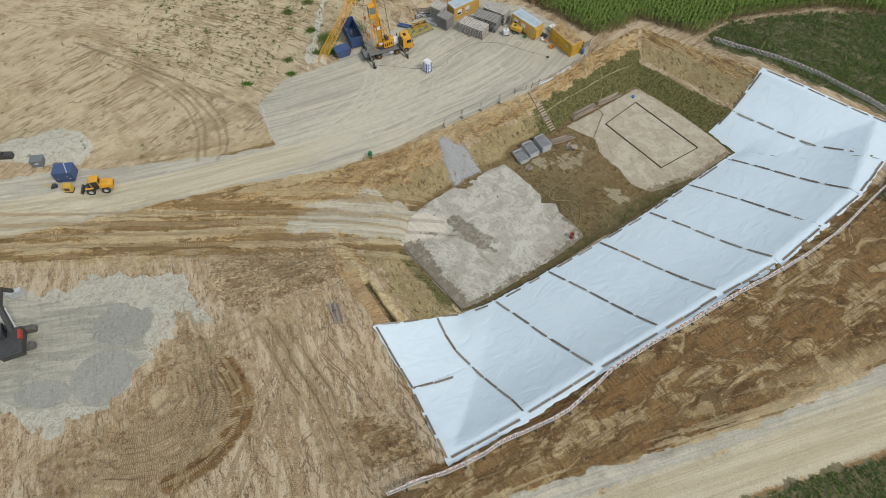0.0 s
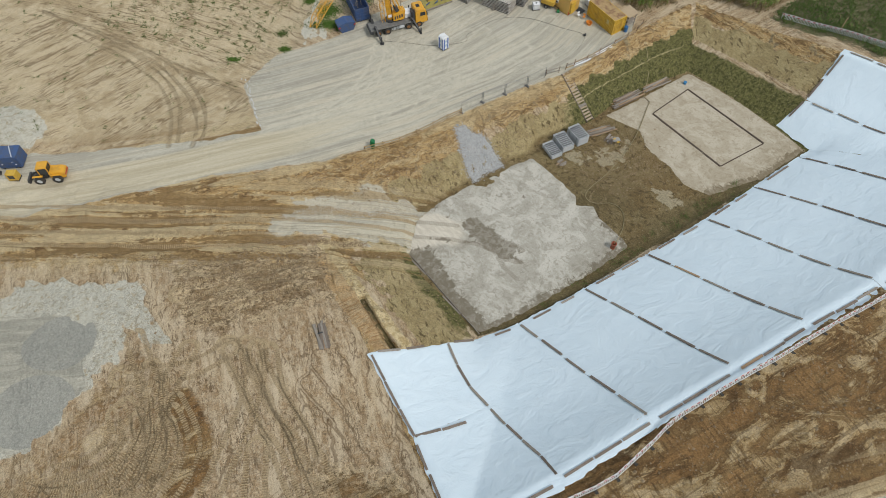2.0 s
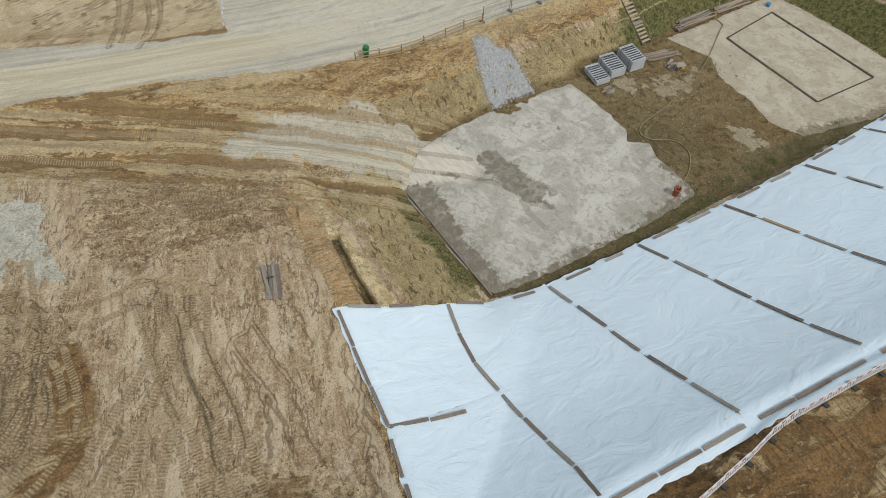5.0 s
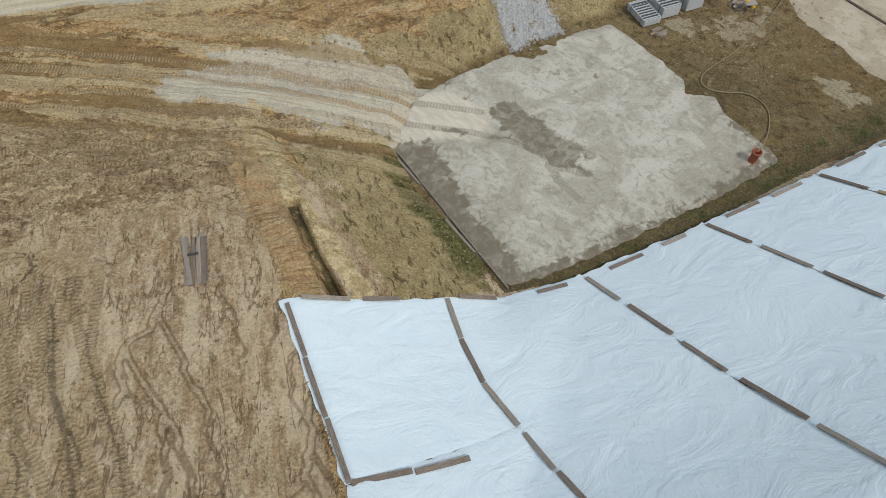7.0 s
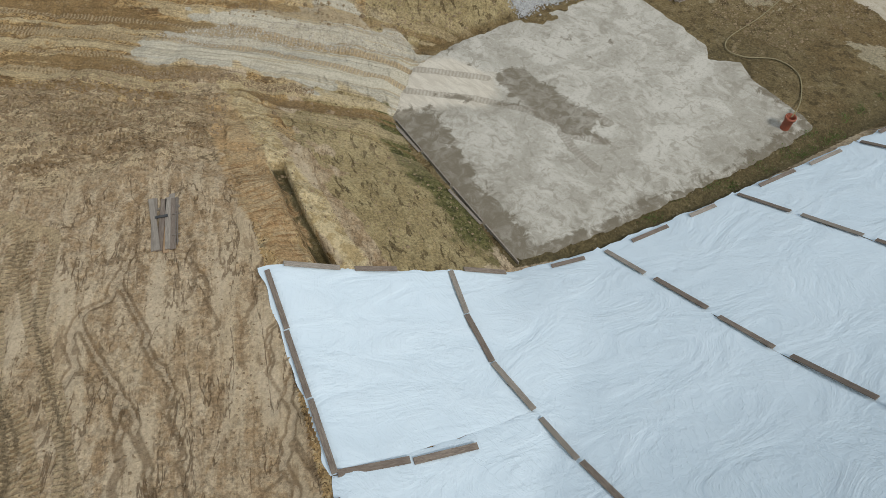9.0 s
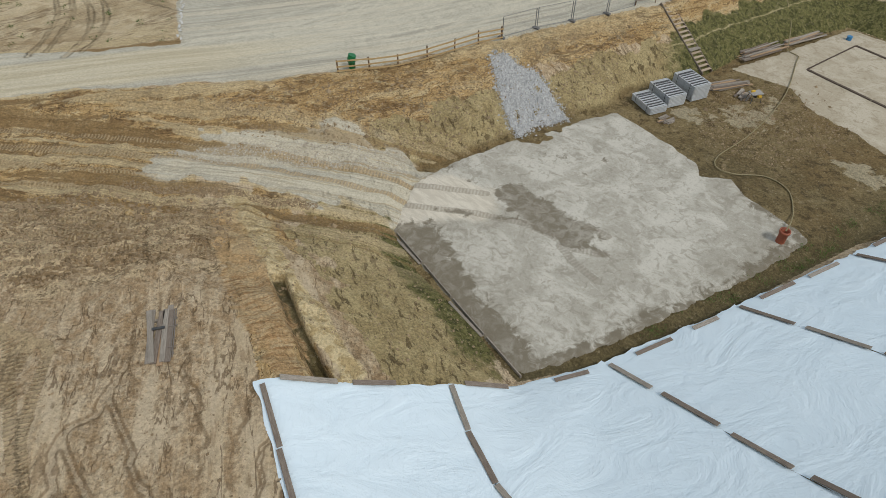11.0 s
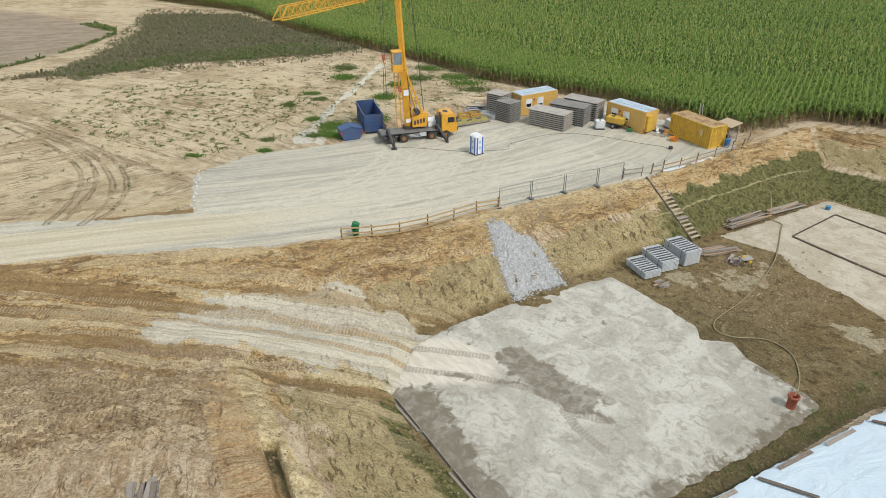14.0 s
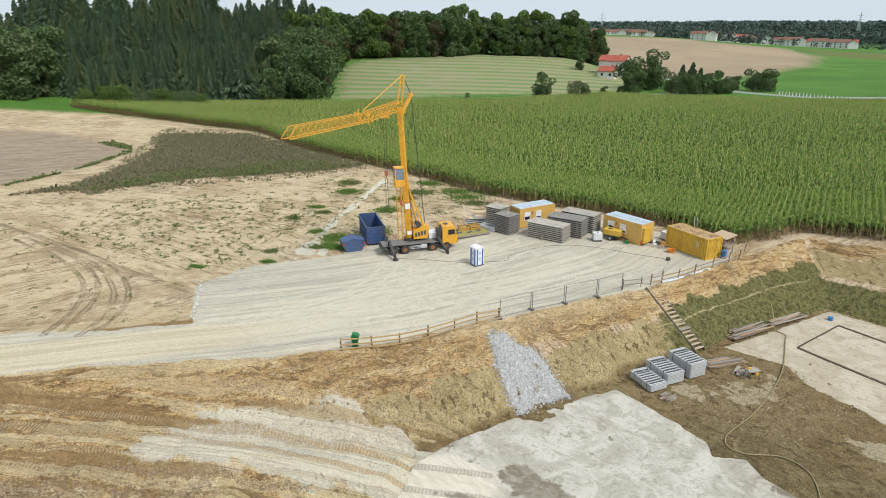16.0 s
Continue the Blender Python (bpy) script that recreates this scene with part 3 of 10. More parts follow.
# Relief: rills, clods, ruts and heaps.
COVER = [(-9.9, 36.1), (-1.3, 39.5), (2.9, 41.4), (7.3, 43.7), (48.7, 73.2), (50.5, 74.4), (46.8, 79.2), (55.3, 87.6), (74, 72.2), (68.4, 65.4), (62, 58), (36.8, 39.4), (10, 22.2), (0.7, 16.9), (-4.2, 27)]
bare = ~within(PX, PY, COVER)
smooth_z = PZ.copy()
loose = core * (1 - IN_TOE)
PZ = PZ + loose * (1 - 0.8 * yard) * (0.07 * waves(PX, PY, 2.3, 3.0) + 0.05 * waves(PX, PY, 0.9, 7.0))
PZ += (MASK["clods"] + 0.6 * MASK["brown"] * core) * (0.10 * waves(PX, PY, 0.8, 1.0) + 0.10 * waves(PX, PY, 1.9, 4.0))
PZ += 0.9 * zone(LEFT_HEAP, 4.0, 0.5) * (0.55 + 0.45 * waves(PX, PY, 5.0, 8.0)) + 1.1 * zone(PILE, 3.0, 0.3)
PZ -= 0.05 * tread + 0.04 * MASK["wheeled"]
PZ += 0.55 * (MASK["rut"] - 0.5) * np.clip((7 - np.abs(aside)) / 3, 0, 1) * (near == 1) * (1 - IN_TOE) * np.clip((-6 - PX) / 5, 0, 1)
PZ += 0.10 * (MASK["rut"] - 0.5) * np.clip((7 - np.abs(aside)) / 3, 0, 1) * (near != 1) * core
trench = np.exp(-((to_line(PX, PY, [(-11.6, 43.6), (-9.6, 40.5), (-7.0, 37.2)], False)[0] / 0.36) ** 4))
PZ += 0.25 * MASK["yellow"] - 0.9 * trench
MASK["olive"] = MASK["olive"] * (1 - MASK["yellow"])
MASK["trench"] = trench
# scraped and heaped soil of the near bank and the rough patch
heaped = np.maximum(MASK["clods"], 0.8 * zone(NEAR_SOIL, 1.0, 0.6))
PZ += heaped * core * (0.55 * (grain(PX / 3.1 + PY / 9, PY / 2.1, 21) - 0.5) + 0.30 * (grain(PX / 1.1, PY / 0.9, 22) - 0.5) + 0.16 * (grain(PX / 0.45, PY / 0.45, 23) - 0.5))
rocky = MASK["ochre"] * core * bare
PZ += rocky * (0.50 * (grain(PX / 2.6, PY / 1.6, 24) - 0.5) + 0.26 * (grain(PX / 0.9, PY / 0.7, 25) - 0.5) + 0.14 * (grain(PX / 0.36, PY / 0.36, 26) - 0.5))
PZ += MASK["clods"] * core * 0.14 * (grain(PX / 0.28, PY / 0.28, 27) - 0.5)
PZ += loose * bare * (1 - yard) * (1 - ramp_gravel) * (1 - low_road) * 0.07 * (grain((PX + 0.38 * PY) / 0.4, (PY - 0.38 * PX) / 0.9, 28) - 0.5)


# rain rills
def blur(v):
    e = np.pad(v, 1, mode="edge")
    return (4 * v + 2 * (e[:-2, 1:-1] + e[2:, 1:-1] + e[1:-1, :-2] + e[1:-1, 2:]) + e[:-2, :-2] + e[:-2, 2:] + e[2:, :-2] + e[2:, 2:]) / 16


MASK["rill"] = np.zeros(PX.shape)
open_soil = (1 - yard) * (1 - ramp_gravel) * (1 - low_road) * (1 - MASK["heap"]) * (1 - IN_TOE) * (1 - 0.6 * zone(NEAR_SOIL, 0.6, 0.6)) * (1 - 0.8 * np.clip(tread, 0, 1)) * (1 - zone(LEFT_WHITE, 1, 1)) * (1 - 0.75 * zone(ARC_SOIL, 2, 1)) * (1 - np.clip((8 - np.abs(aside)) / 3, 0, 1) * (near == 1))
part_of = (slice(np.searchsorted(GY, 12), np.searchsorted(GY, 53)), slice(np.searchsorted(GX, -38), np.searchsorted(GX, 1)))
cx, cy = PX[part_of], PY[part_of]
lie = -0.055 * (cy - 0.4 * cx) + 0.16 * grain((cx + 0.38 * cy) / 5, (cy - 0.38 * cx) / 14, 36)
rough_z = lie + 0.12 * grain((cx + 0.38 * cy) / 2.2, (cy - 0.38 * cx) / 6, 31) + 0.05 * grain(cx / 1.0, cy / 2.4, 32) + 0.025 * grain(cx / 0.6, cy / 0.9, 33) + 0.014 * grain(cx / 0.25, cy / 0.25, 34)
water = np.log2(rills(rough_z))
wet = np.clip((water - 6.2) / 3.0, 0, 1)
major = blur(blur(blur(np.clip((water - 9.0) / 1.5, 0, 1))))
MASK["rill"][part_of] = np.clip(1.5 * np.maximum(blur(wet), 1.9 * major), 0, 1) * open_soil[part_of] * (0.3 + 0.7 * np.clip(3 * grain(cx / 8, cy / 8, 35) - 0.7, 0, 1))
# the way that rain runs: to the end of the ditch on the sand, and along the slope elsewhere
above = PY > 79.9 - 0.44 * (PX + 39.6)
MASK["flow_u"] = np.where(PY < 60, 0.93 * PY - 0.36 * PX, np.where(above, PX, 0.64 * PX + 0.77 * PY))
MASK["flow_v"] = np.where(PY < 60, 0.93 * PX + 0.36 * PY, np.where(above, PY + (0.20 * (PX + 60) + 0.005 * np.maximum(PX + 60, 0) ** 2) * np.clip(1 - (PY - 92) / 30, 0.25, 1), 0.64 * PY - 0.77 * PX))
PZ -= 0.13 * MASK["rill"]
PZ -= 0.35 * np.exp(-((to_line(PX, PY, [(6, 43.2), (15.3, 49.4), (27.3, 58.2), (38, 66)], False)[0] / 0.8) ** 2))
PZ += 1.1 * np.exp(-((to_line(PX, PY, [(-31, 130), (-25, 130)], False)[0] / 2.4) ** 2))

PZ = np.where(bare, PZ, np.minimum(PZ, smooth_z))


def ground_z(x, y):
    """The ground's height as built, at one place."""
    i, j = int(np.clip(np.searchsorted(GX, x) - 1, 0, len(GX) - 2)), int(np.clip(np.searchsorted(GY, y) - 1, 0, len(GY) - 2))
    u, v = (x - GX[i]) / (GX[i + 1] - GX[i]), (y - GY[j]) / (GY[j + 1] - GY[j])
    return float((PZ[j, i] * (1 - u) + PZ[j, i + 1] * u) * (1 - v) + (PZ[j + 1, i] * (1 - u) + PZ[j + 1, i + 1] * u) * v)


def sheet_mesh(name, verts, faces, smooth=True):
    me = bpy.data.meshes.new(name)
    me.vertices.add(len(verts))
    me.vertices.foreach_set("co", np.asarray(verts, np.float32).ravel())
    faces = np.asarray(faces, np.int32)
    k = faces.shape[1]
    me.loops.add(faces.size)
    me.loops.foreach_set("vertex_index", faces.ravel())
    me.polygons.add(len(faces))
    me.polygons.foreach_set("loop_start", np.arange(len(faces), dtype=np.int32) * k)
    me.update(calc_edges=True)
    me.polygons.foreach_set("use_smooth", np.full(len(faces), smooth))
    return me


def grid_faces(nx, ny):
    a = (np.arange(ny - 1)[:, None] * nx + np.arange(nx - 1)).ravel()
    return np.stack([a, a + 1, a + nx + 1, a + nx], 1)


ground_me = sheet_mesh("ground", np.stack([PX, PY, PZ], -1).reshape(-1, 3), grid_faces(len(GX), len(GY)))
for key, value in MASK.items():
    ground_me.attributes.new(key, "FLOAT", "POINT").data.foreach_set("value", value.astype(np.float32).ravel())


def ground_material():
    k = Nodes("site_soil")
    p = k.place("World")
    mul, add, sub, top = (lambda a, b: k.math("MULTIPLY", a, b)), (lambda a, b: k.math("ADD", a, b)), (lambda a, b: k.math("SUBTRACT", a, b)), (lambda a, b: k.math("MAXIMUM", a, b))

    def plane(u, su, v, sv):
        n = k.n.new("ShaderNodeCombineXYZ")
        k.put(n.inputs[0], mul(u, su))
        k.put(n.inputs[1], mul(v, sv))
        return n.outputs[0]

    def vein(n, wide):
        """Thin lines where a noise passes its middle."""
        return k.ramp(k.math("ABSOLUTE", sub(n, 0.5)), wide * 0.35, wide, 1, 0)

    def edge(name, reach=0.45, width=0.07):
        """A mask with a torn but clean edge."""
        v = add(k.attr(name), mul(sub(frayed, 0.5), reach * 2))
        return mul(k.ramp(v, 0.5 - width, 0.5 + width), k.ramp(k.attr(name), 0.0, 0.05))

    big, mid, fine, tiny = k.noise(p, 0.11, 4, 0.55, 0.4), k.noise(p, 0.55, 6, 0.62, 0.9), k.noise(p, 3.6, 5, 0.6, 0.4), k.noise(p, 20.0, 3, 0.6)
    torn = k.noise(p, 1.5, 9, 0.70, 0.35)
    frayed = k.noise(p, 1.1, 5, 0.56, 0.6)
    lump = k.noise(p, 2.6, 7, 0.68, 0.15)
    run, across, fu, fv = k.attr("run"), k.attr("across"), k.attr("flow_u"), k.attr("flow_v")
    streak = k.noise(plane(run, 0.045, across, 1.3), 1.0, 3, 0.55, 0.5)
    hair = k.noise(plane(run, 0.035, across, 4.0), 1.0, 2, 0.55, 0.3)
    rut = k.attr("rut")
    ruts = add(rut, mul(sub(torn, 0.5), 0.22))

    # plateau: smooth washed silt between rough, trodden stretches
    washed = k.noise(plane(fu, 0.13, fv, 0.62), 1.0, 5, 0.58, 0.5)
    wash2 = k.noise(plane(fu, 0.5, fv, 2.3), 1.0, 6, 0.66, 0.4)
    rough = k.ramp(washed, 0.44, 0.56)
    c = k.mix(k.ramp(big, 0.38, 0.62), (0.575, 0.45, 0.31), (0.655, 0.525, 0.38))
    c = k.mix(mul(rough, k.ramp(torn, 0.42, 0.58, 0.25, 1.0)), c, (0.44, 0.31, 0.19))
    c = k.mix(k.ramp(wash2, 0.55, 0.60, 0, 0.55), c, (0.30, 0.20, 0.115))
    c = k.mix(k.ramp(wash2, 0.44, 0.37, 0, 0.5), c, (0.70, 0.57, 0.42))
    c = k.mix(k.ramp(washed, 0.44, 0.36, 0, 0.8), c, (0.655, 0.53, 0.39))
    rusted = mul(k.ramp(mid, 0.56, 0.66), k.ramp(torn, 0.46, 0.60, 0.2, 0.8))
    c = k.mix(mul(rusted, 0.6), c, (0.40, 0.255, 0.13))
    small = vein(k.noise(plane(fu, 0.24, fv, 1.0), 0.85, 4, 0.6, 0.5), 0.018)
    small = mul(small, k.ramp(mid, 0.40, 0.52))
    crack = vein(k.noise(p, 1.4, 4, 0.5, 1.4), 0.010)
    crack = mul(crack, k.ramp(big, 0.45, 0.58))
    soil_lines = top(small, mul(crack, 0.45))
    rill = k.attr("rill")
    bed_of = k.ramp(add(rill, mul(sub(fine, 0.5), 0.25)), 0.50, 0.62)
    lip = mul(k.ramp(add(rill, mul(sub(fine, 0.5), 0.25)), 0.14, 0.36), sub(1.0, bed_of))

    # sand: pale, with thin feathered rills
    dune = k.mix(k.ramp(mid, 0.36, 0.64), (0.645, 0.53, 0.375), (0.575, 0.46, 0.31))
    dune = k.mix(k.ramp(add(big, mul(mid, 0.35)), 0.68, 0.80, 0, 0.6), dune, (0.43, 0.325, 0.20))
    dune = k.mix(k.ramp(k.noise(plane(fu, 0.06, fv, 0.9), 1.0, 5, 0.6, 0.7), 0.53, 0.66, 0, 0.4), dune, (0.47, 0.36, 0.225))
    flow = vein(k.noise(plane(fu, 0.085, fv, 0.75), 1.0, 3, 0.55, 1.2), 0.030)
    thin = vein(k.noise(plane(fu, 0.13, fv, 1.5), 1.0, 3, 0.5, 1.0), 0.030)
    flow = top(mul(flow, k.ramp(k.noise(p, 0.16, 3), 0.38, 0.52)), mul(thin, k.ramp(k.noise(p, 0.22, 3), 0.46, 0.58, 0, 0.7)))
    dune = k.mix(mul(flow, 0.7), dune, (0.22, 0.15, 0.085))
    sand = k.attr("sand")
    # dark cracks and channel lips in the colour stand in for shaded relief
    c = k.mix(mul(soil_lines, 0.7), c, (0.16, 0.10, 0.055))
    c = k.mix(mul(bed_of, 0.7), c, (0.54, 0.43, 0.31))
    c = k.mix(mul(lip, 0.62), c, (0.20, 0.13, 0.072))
    c = k.mix(sand, c, dune)

    # torn soil: pale scraped faces among dark crumbled earth, hollows painted darker as shade
    scraped = k.noise(k.squash(p, (0.45, 1.3, 0.6), 12), 0.5, 9, 0.68, 0.7)
    broken = k.mix(k.ramp(scraped, 0.49, 0.55), (0.62, 0.48, 0.315), (0.315, 0.215, 0.122))
    broken = k.mix(k.ramp(torn, 0.54, 0.58, 0, 0.8), broken, (0.13, 0.085, 0.045))
    broken = k.mix(k.ramp(torn, 0.40, 0.36, 0, 0.7), broken, (0.57, 0.45, 0.30))
    broken = k.mix(k.ramp(lump, 0.55, 0.60, 0, 0.75), broken, (0.15, 0.10, 0.055))
    broken = k.mix(k.ramp(lump, 0.44, 0.39, 0, 0.6), broken, (0.60, 0.47, 0.32))
    c = k.mix(k.ramp(add(k.attr("clods"), mul(sub(mid, 0.5), 1.2)), 0.25, 0.65), c, broken)

    # beds of ochre, rust and clay that crop out along the banks
    bed = k.noise(k.squash(p, (0.16, 0.16, 1.7), 30), 1.0, 9, 0.68, 0.8)
    fold = k.noise(k.squash(p, (0.5, 0.5, 3.2), 30), 1.0, 8, 0.66, 0.9)
    rusty = k.mix(k.ramp(bed, 0.42, 0.50), (0.63, 0.475, 0.275), (0.52, 0.35, 0.17))
    rusty = k.mix(k.ramp(bed, 0.55, 0.58, 0, 0.85), rusty, (0.28, 0.17, 0.08))
    rusty = k.mix(k.ramp(fold, 0.55, 0.585, 0, 0.8), rusty, (0.205, 0.125, 0.06))
    rusty = k.mix(k.ramp(fold, 0.42, 0.39, 0, 0.75), rusty, (0.64, 0.51, 0.315))
    rusty = k.mix(mul(k.ramp(mid, 0.58, 0.66, 0, 0.8), k.ramp(torn, 0.42, 0.5)), rusty, (0.30, 0.25, 0.165))
    rusty = k.mix(vein(k.noise(k.squash(p, (0.5, 0.5, 2.0), 30), 1.6, 4, 0.55, 1.5), 0.016), rusty, (0.14, 0.085, 0.042))
    c = k.mix(edge("ochre"), c, rusty)
    # earth of the near bank, pushed and scraped by the machine
    push_a = k.noise(k.squash(p, (0.45, 1.0, 0.5), 34), 0.26, 9, 0.62, 1.0)
    push_b = k.noise(k.squash(p, (0.55, 1.0, 0.5), 24), 0.34, 9, 0.64, 1.2)
    earth = k.mix(k.ramp(push_a, 0.40, 0.56), (0.305, 0.195, 0.092), (0.215, 0.128, 0.058))
    earth = k.mix(k.ramp(push_b, 0.515, 0.535, 0, 0.9), earth, (0.47, 0.335, 0.18))
    earth = k.mix(k.ramp(push_b, 0.565, 0.585, 0, 0.8), earth, (0.58, 0.445, 0.275))
    earth = k.mix(k.ramp(push_a, 0.575, 0.60, 0, 0.75), earth, (0.125, 0.072, 0.034))
    earth = k.mix(k.ramp(push_b, 0.44, 0.425, 0, 0.6), earth, (0.355, 0.20, 0.085))
    teeth = k.noise(k.squash(p, (0.35, 4.0, 0.5), 118), 1.0, 3, 0.5, 0.3)
    earth = k.mix(mul(k.ramp(teeth, 0.52, 0.60, 0, 0.6), k.ramp(push_a, 0.52, 0.44)), earth, (0.145, 0.085, 0.04))
    drag = k.noise(k.squash(p, (0.10, 2.6, 0.5), 31), 1.0, 4, 0.55, 0.5)
    earth = k.mix(k.ramp(drag, 0.55, 0.62, 0, 0.5), earth, (0.14, 0.083, 0.04))
    earth = k.mix(mul(vein(k.noise(p, 0.9, 5, 0.5, 1.6), 0.010), 0.5), earth, (0.10, 0.06, 0.03))
    c = k.mix(k.ramp(add(k.attr("brown"), mul(sub(torn, 0.5), 0.8)), 0.25, 0.75), c, earth)
    # drab clay of the pit and its foot slopes, with dark torn slivers
    drab = k.mix(k.ramp(mid, 0.38, 0.62), (0.205, 0.15, 0.074), (0.275, 0.208, 0.11))
    drab = k.mix(k.ramp(big, 0.48, 0.60, 0, 0.6), drab, (0.225, 0.15, 0.07))
    drab = k.mix(k.ramp(torn, 0.545, 0.59, 0, 0.8), drab, (0.105, 0.074, 0.036))
    drab = k.mix(k.ramp(torn, 0.43, 0.38, 0, 0.6), drab, (0.345, 0.27, 0.155))
    slope = k.mix(k.ramp(mid, 0.40, 0.60), (0.46, 0.37, 0.205), (0.375, 0.29, 0.152))
    sliver = k.noise(k.squash(p, (1.4, 0.5, 1.0), 25), 1.6, 7, 0.66, 0.6)
    slope = k.mix(k.ramp(sliver, 0.575, 0.60, 0, 0.8), slope, (0.135, 0.094, 0.047))
    slope = k.mix(k.ramp(sliver, 0.41, 0.37, 0, 0.5), slope, (0.50, 0.39, 0.21))
    drab = k.mix(k.ramp(k.attr("bank"), 0.02, 0.10), drab, slope)
    c = k.mix(edge("olive"), c, drab)
    green = k.mix(k.ramp(fine, 0.38, 0.62), (0.125, 0.122, 0.042), (0.20, 0.185, 0.078))
    drip = k.noise(k.squash(p, (1.0, 1.0, 0.18), 30), 2.4, 5, 0.6, 0.5)
    green = k.mix(k.ramp(drip, 0.53, 0.57, 0, 0.75), green, (0.062, 0.064, 0.024))
    green = k.mix(k.ramp(drip, 0.42, 0.37, 0, 0.45), green, (0.26, 0.215, 0.105))
    axes = k.n.new("ShaderNodeSeparateXYZ")
    k.put(axes.inputs[0], p)
    east, north = axes.outputs[0], axes.outputs[1]
    ledge = mul(k.ramp(k.math("ABSOLUTE", sub(add(k.attr("bank"), mul(mid, 0.10)), 0.47)), 0.004, 0.018, 1, 0), mul(k.ramp(torn, 0.38, 0.5, 0.2, 0.9), k.ramp(east, 32, 36, 1, 0)))
    green = k.mix(ledge, green, (0.44, 0.375, 0.215))
    c = k.mix(edge("moss", 0.35, 0.16), c, green)
    c = k.mix(mul(k.attr("damp"), 0.75), c, (0.10, 0.085, 0.045))
    c = k.mix(edge("silt", 0.7), c, (0.43, 0.365, 0.255))
    # cut edges of the side bank: a cream crest, a trench and a raked rust-red face
    hatch = k.noise(k.squash(p, (0.35, 3.2, 0.5), 40), 1.9, 6, 0.66, 0.5)
    c = k.mix(edge("yellow"), c, k.mix(k.ramp(torn, 0.46, 0.56), (0.70, 0.565, 0.355), (0.52, 0.39, 0.21)))
    # trench colour darkened with its depth, in place of shade in the cut
    c = k.mix(k.ramp(k.attr("trench"), 0.35, 0.7, 0, 0.85), c, (0.085, 0.075, 0.034))
    c = k.mix(edge("apricot", 0.7, 0.15), c, k.mix(mul(k.ramp(hatch, 0.46, 0.62), k.ramp(north, 45, 42.5, 0.15, 1.0)), k.mix(k.ramp(mid, 0.42, 0.58), (0.58, 0.43, 0.26), (0.56, 0.375, 0.20)), (0.38, 0.225, 0.11)))
    # traffic: ruts of dark mud and pale dust
    traffic = k.attr("traffic")
    c = k.mix(mul(traffic, k.ramp(ruts, 0.45, 0.40, 0, 0.9)), c, (0.30, 0.195, 0.092))
    c = k.mix(mul(traffic, k.ramp(ruts, 0.52, 0.575, 0, 0.85)), c, (0.585, 0.465, 0.29))
    c = k.mix(mul(traffic, k.ramp(hair, 0.56, 0.64, 0, 0.5)), c, (0.19, 0.12, 0.058))
    # gravelled yard and road
    stone = k.mix(k.ramp(mid, 0.36, 0.64), (0.53, 0.497, 0.432), (0.49, 0.458, 0.395))
    stone = k.mix(k.ramp(streak, 0.52, 0.58, 0, 0.75), stone, (0.62, 0.555, 0.455))
    stone = k.mix(k.ramp(streak, 0.46, 0.40, 0, 0.7), stone, (0.40, 0.37, 0.32))
    stone = k.mix(k.ramp(hair, 0.56, 0.66, 0, 0.45), stone, (0.62, 0.575, 0.49))
    stone = k.mix(k.ramp(hair, 0.43, 0.36, 0, 0.4), stone, (0.355, 0.32, 0.27))
    stone = k.mix(k.ramp(big, 0.5, 0.62, 0, 0.25), stone, (0.425, 0.39, 0.32))
    stone = k.mix(mul(k.attr("scuff"), k.ramp(torn, 0.36, 0.56, 0.2, 0.9)), stone, (0.64, 0.595, 0.505))
    stone = k.mix(mul(k.ramp(tiny, 0.52, 0.64, 0, 0.45), k.ramp(mid, 0.44, 0.60, 0.1, 1.0)), stone, (0.285, 0.265, 0.23))
    c = k.mix(edge("gravel", 0.14), c, stone)
    ramped = k.attr("ramped")
    c = k.mix(mul(ramped, k.ramp(ruts, 0.49, 0.44, 0, 0.8)), c, (0.39, 0.295, 0.175))
    c = k.mix(mul(ramped, k.ramp(ruts, 0.53, 0.58, 0, 0.75)), c, (0.58, 0.525, 0.425))
    c = k.mix(mul(ramped, k.ramp(streak, 0.45, 0.40, 0, 0.6)), c, (0.50, 0.39, 0.235))
    c = k.mix(mul(ramped, k.ramp(hair, 0.55, 0.62, 0, 0.6)), c, (0.33, 0.295, 0.24))
    dusty = k.mix(k.ramp(streak, 0.38, 0.62), (0.515, 0.445, 0.325), (0.615, 0.545, 0.425))
    dusty = k.mix(k.ramp(hair, 0.55, 0.66, 0, 0.4), dusty, (0.44, 0.37, 0.26))
    c = k.mix(k.ramp(add(k.attr("sandy_road"), mul(sub(streak, 0.5), 0.7)), 0.25, 0.7, 0, 0.92), c, dusty)
    # gravel dump: white crushed stone round grey heaps
    white = k.mix(k.ramp(torn, 0.46, 0.60), (0.64, 0.61, 0.54), (0.53, 0.485, 0.40))
    white = k.mix(k.ramp(frayed, 0.60, 0.66, 0, 0.6), white, (0.42, 0.33, 0.215))
    c = k.mix(edge("pale", 0.38, 0.12), c, white)
    c = k.mix(edge("chalk", 0.3), c, (0.68, 0.64, 0.56))
    raked = k.noise(k.squash(p, (0.10, 1.1, 0.5), 8), 1.0, 5, 0.6, 1.0)
    grit = k.mix(k.ramp(raked, 0.42, 0.58), (0.435, 0.412, 0.36), (0.545, 0.512, 0.445))
    grit = k.mix(k.ramp(raked, 0.60, 0.64, 0, 0.7), grit, (0.64, 0.605, 0.53))
    grit = k.mix(k.ramp(k.attr("lobe"), 0.42, 0.58), grit, k.mix(k.ramp(fine, 0.36, 0.64), (0.385, 0.375, 0.345), (0.44, 0.43, 0.395)))
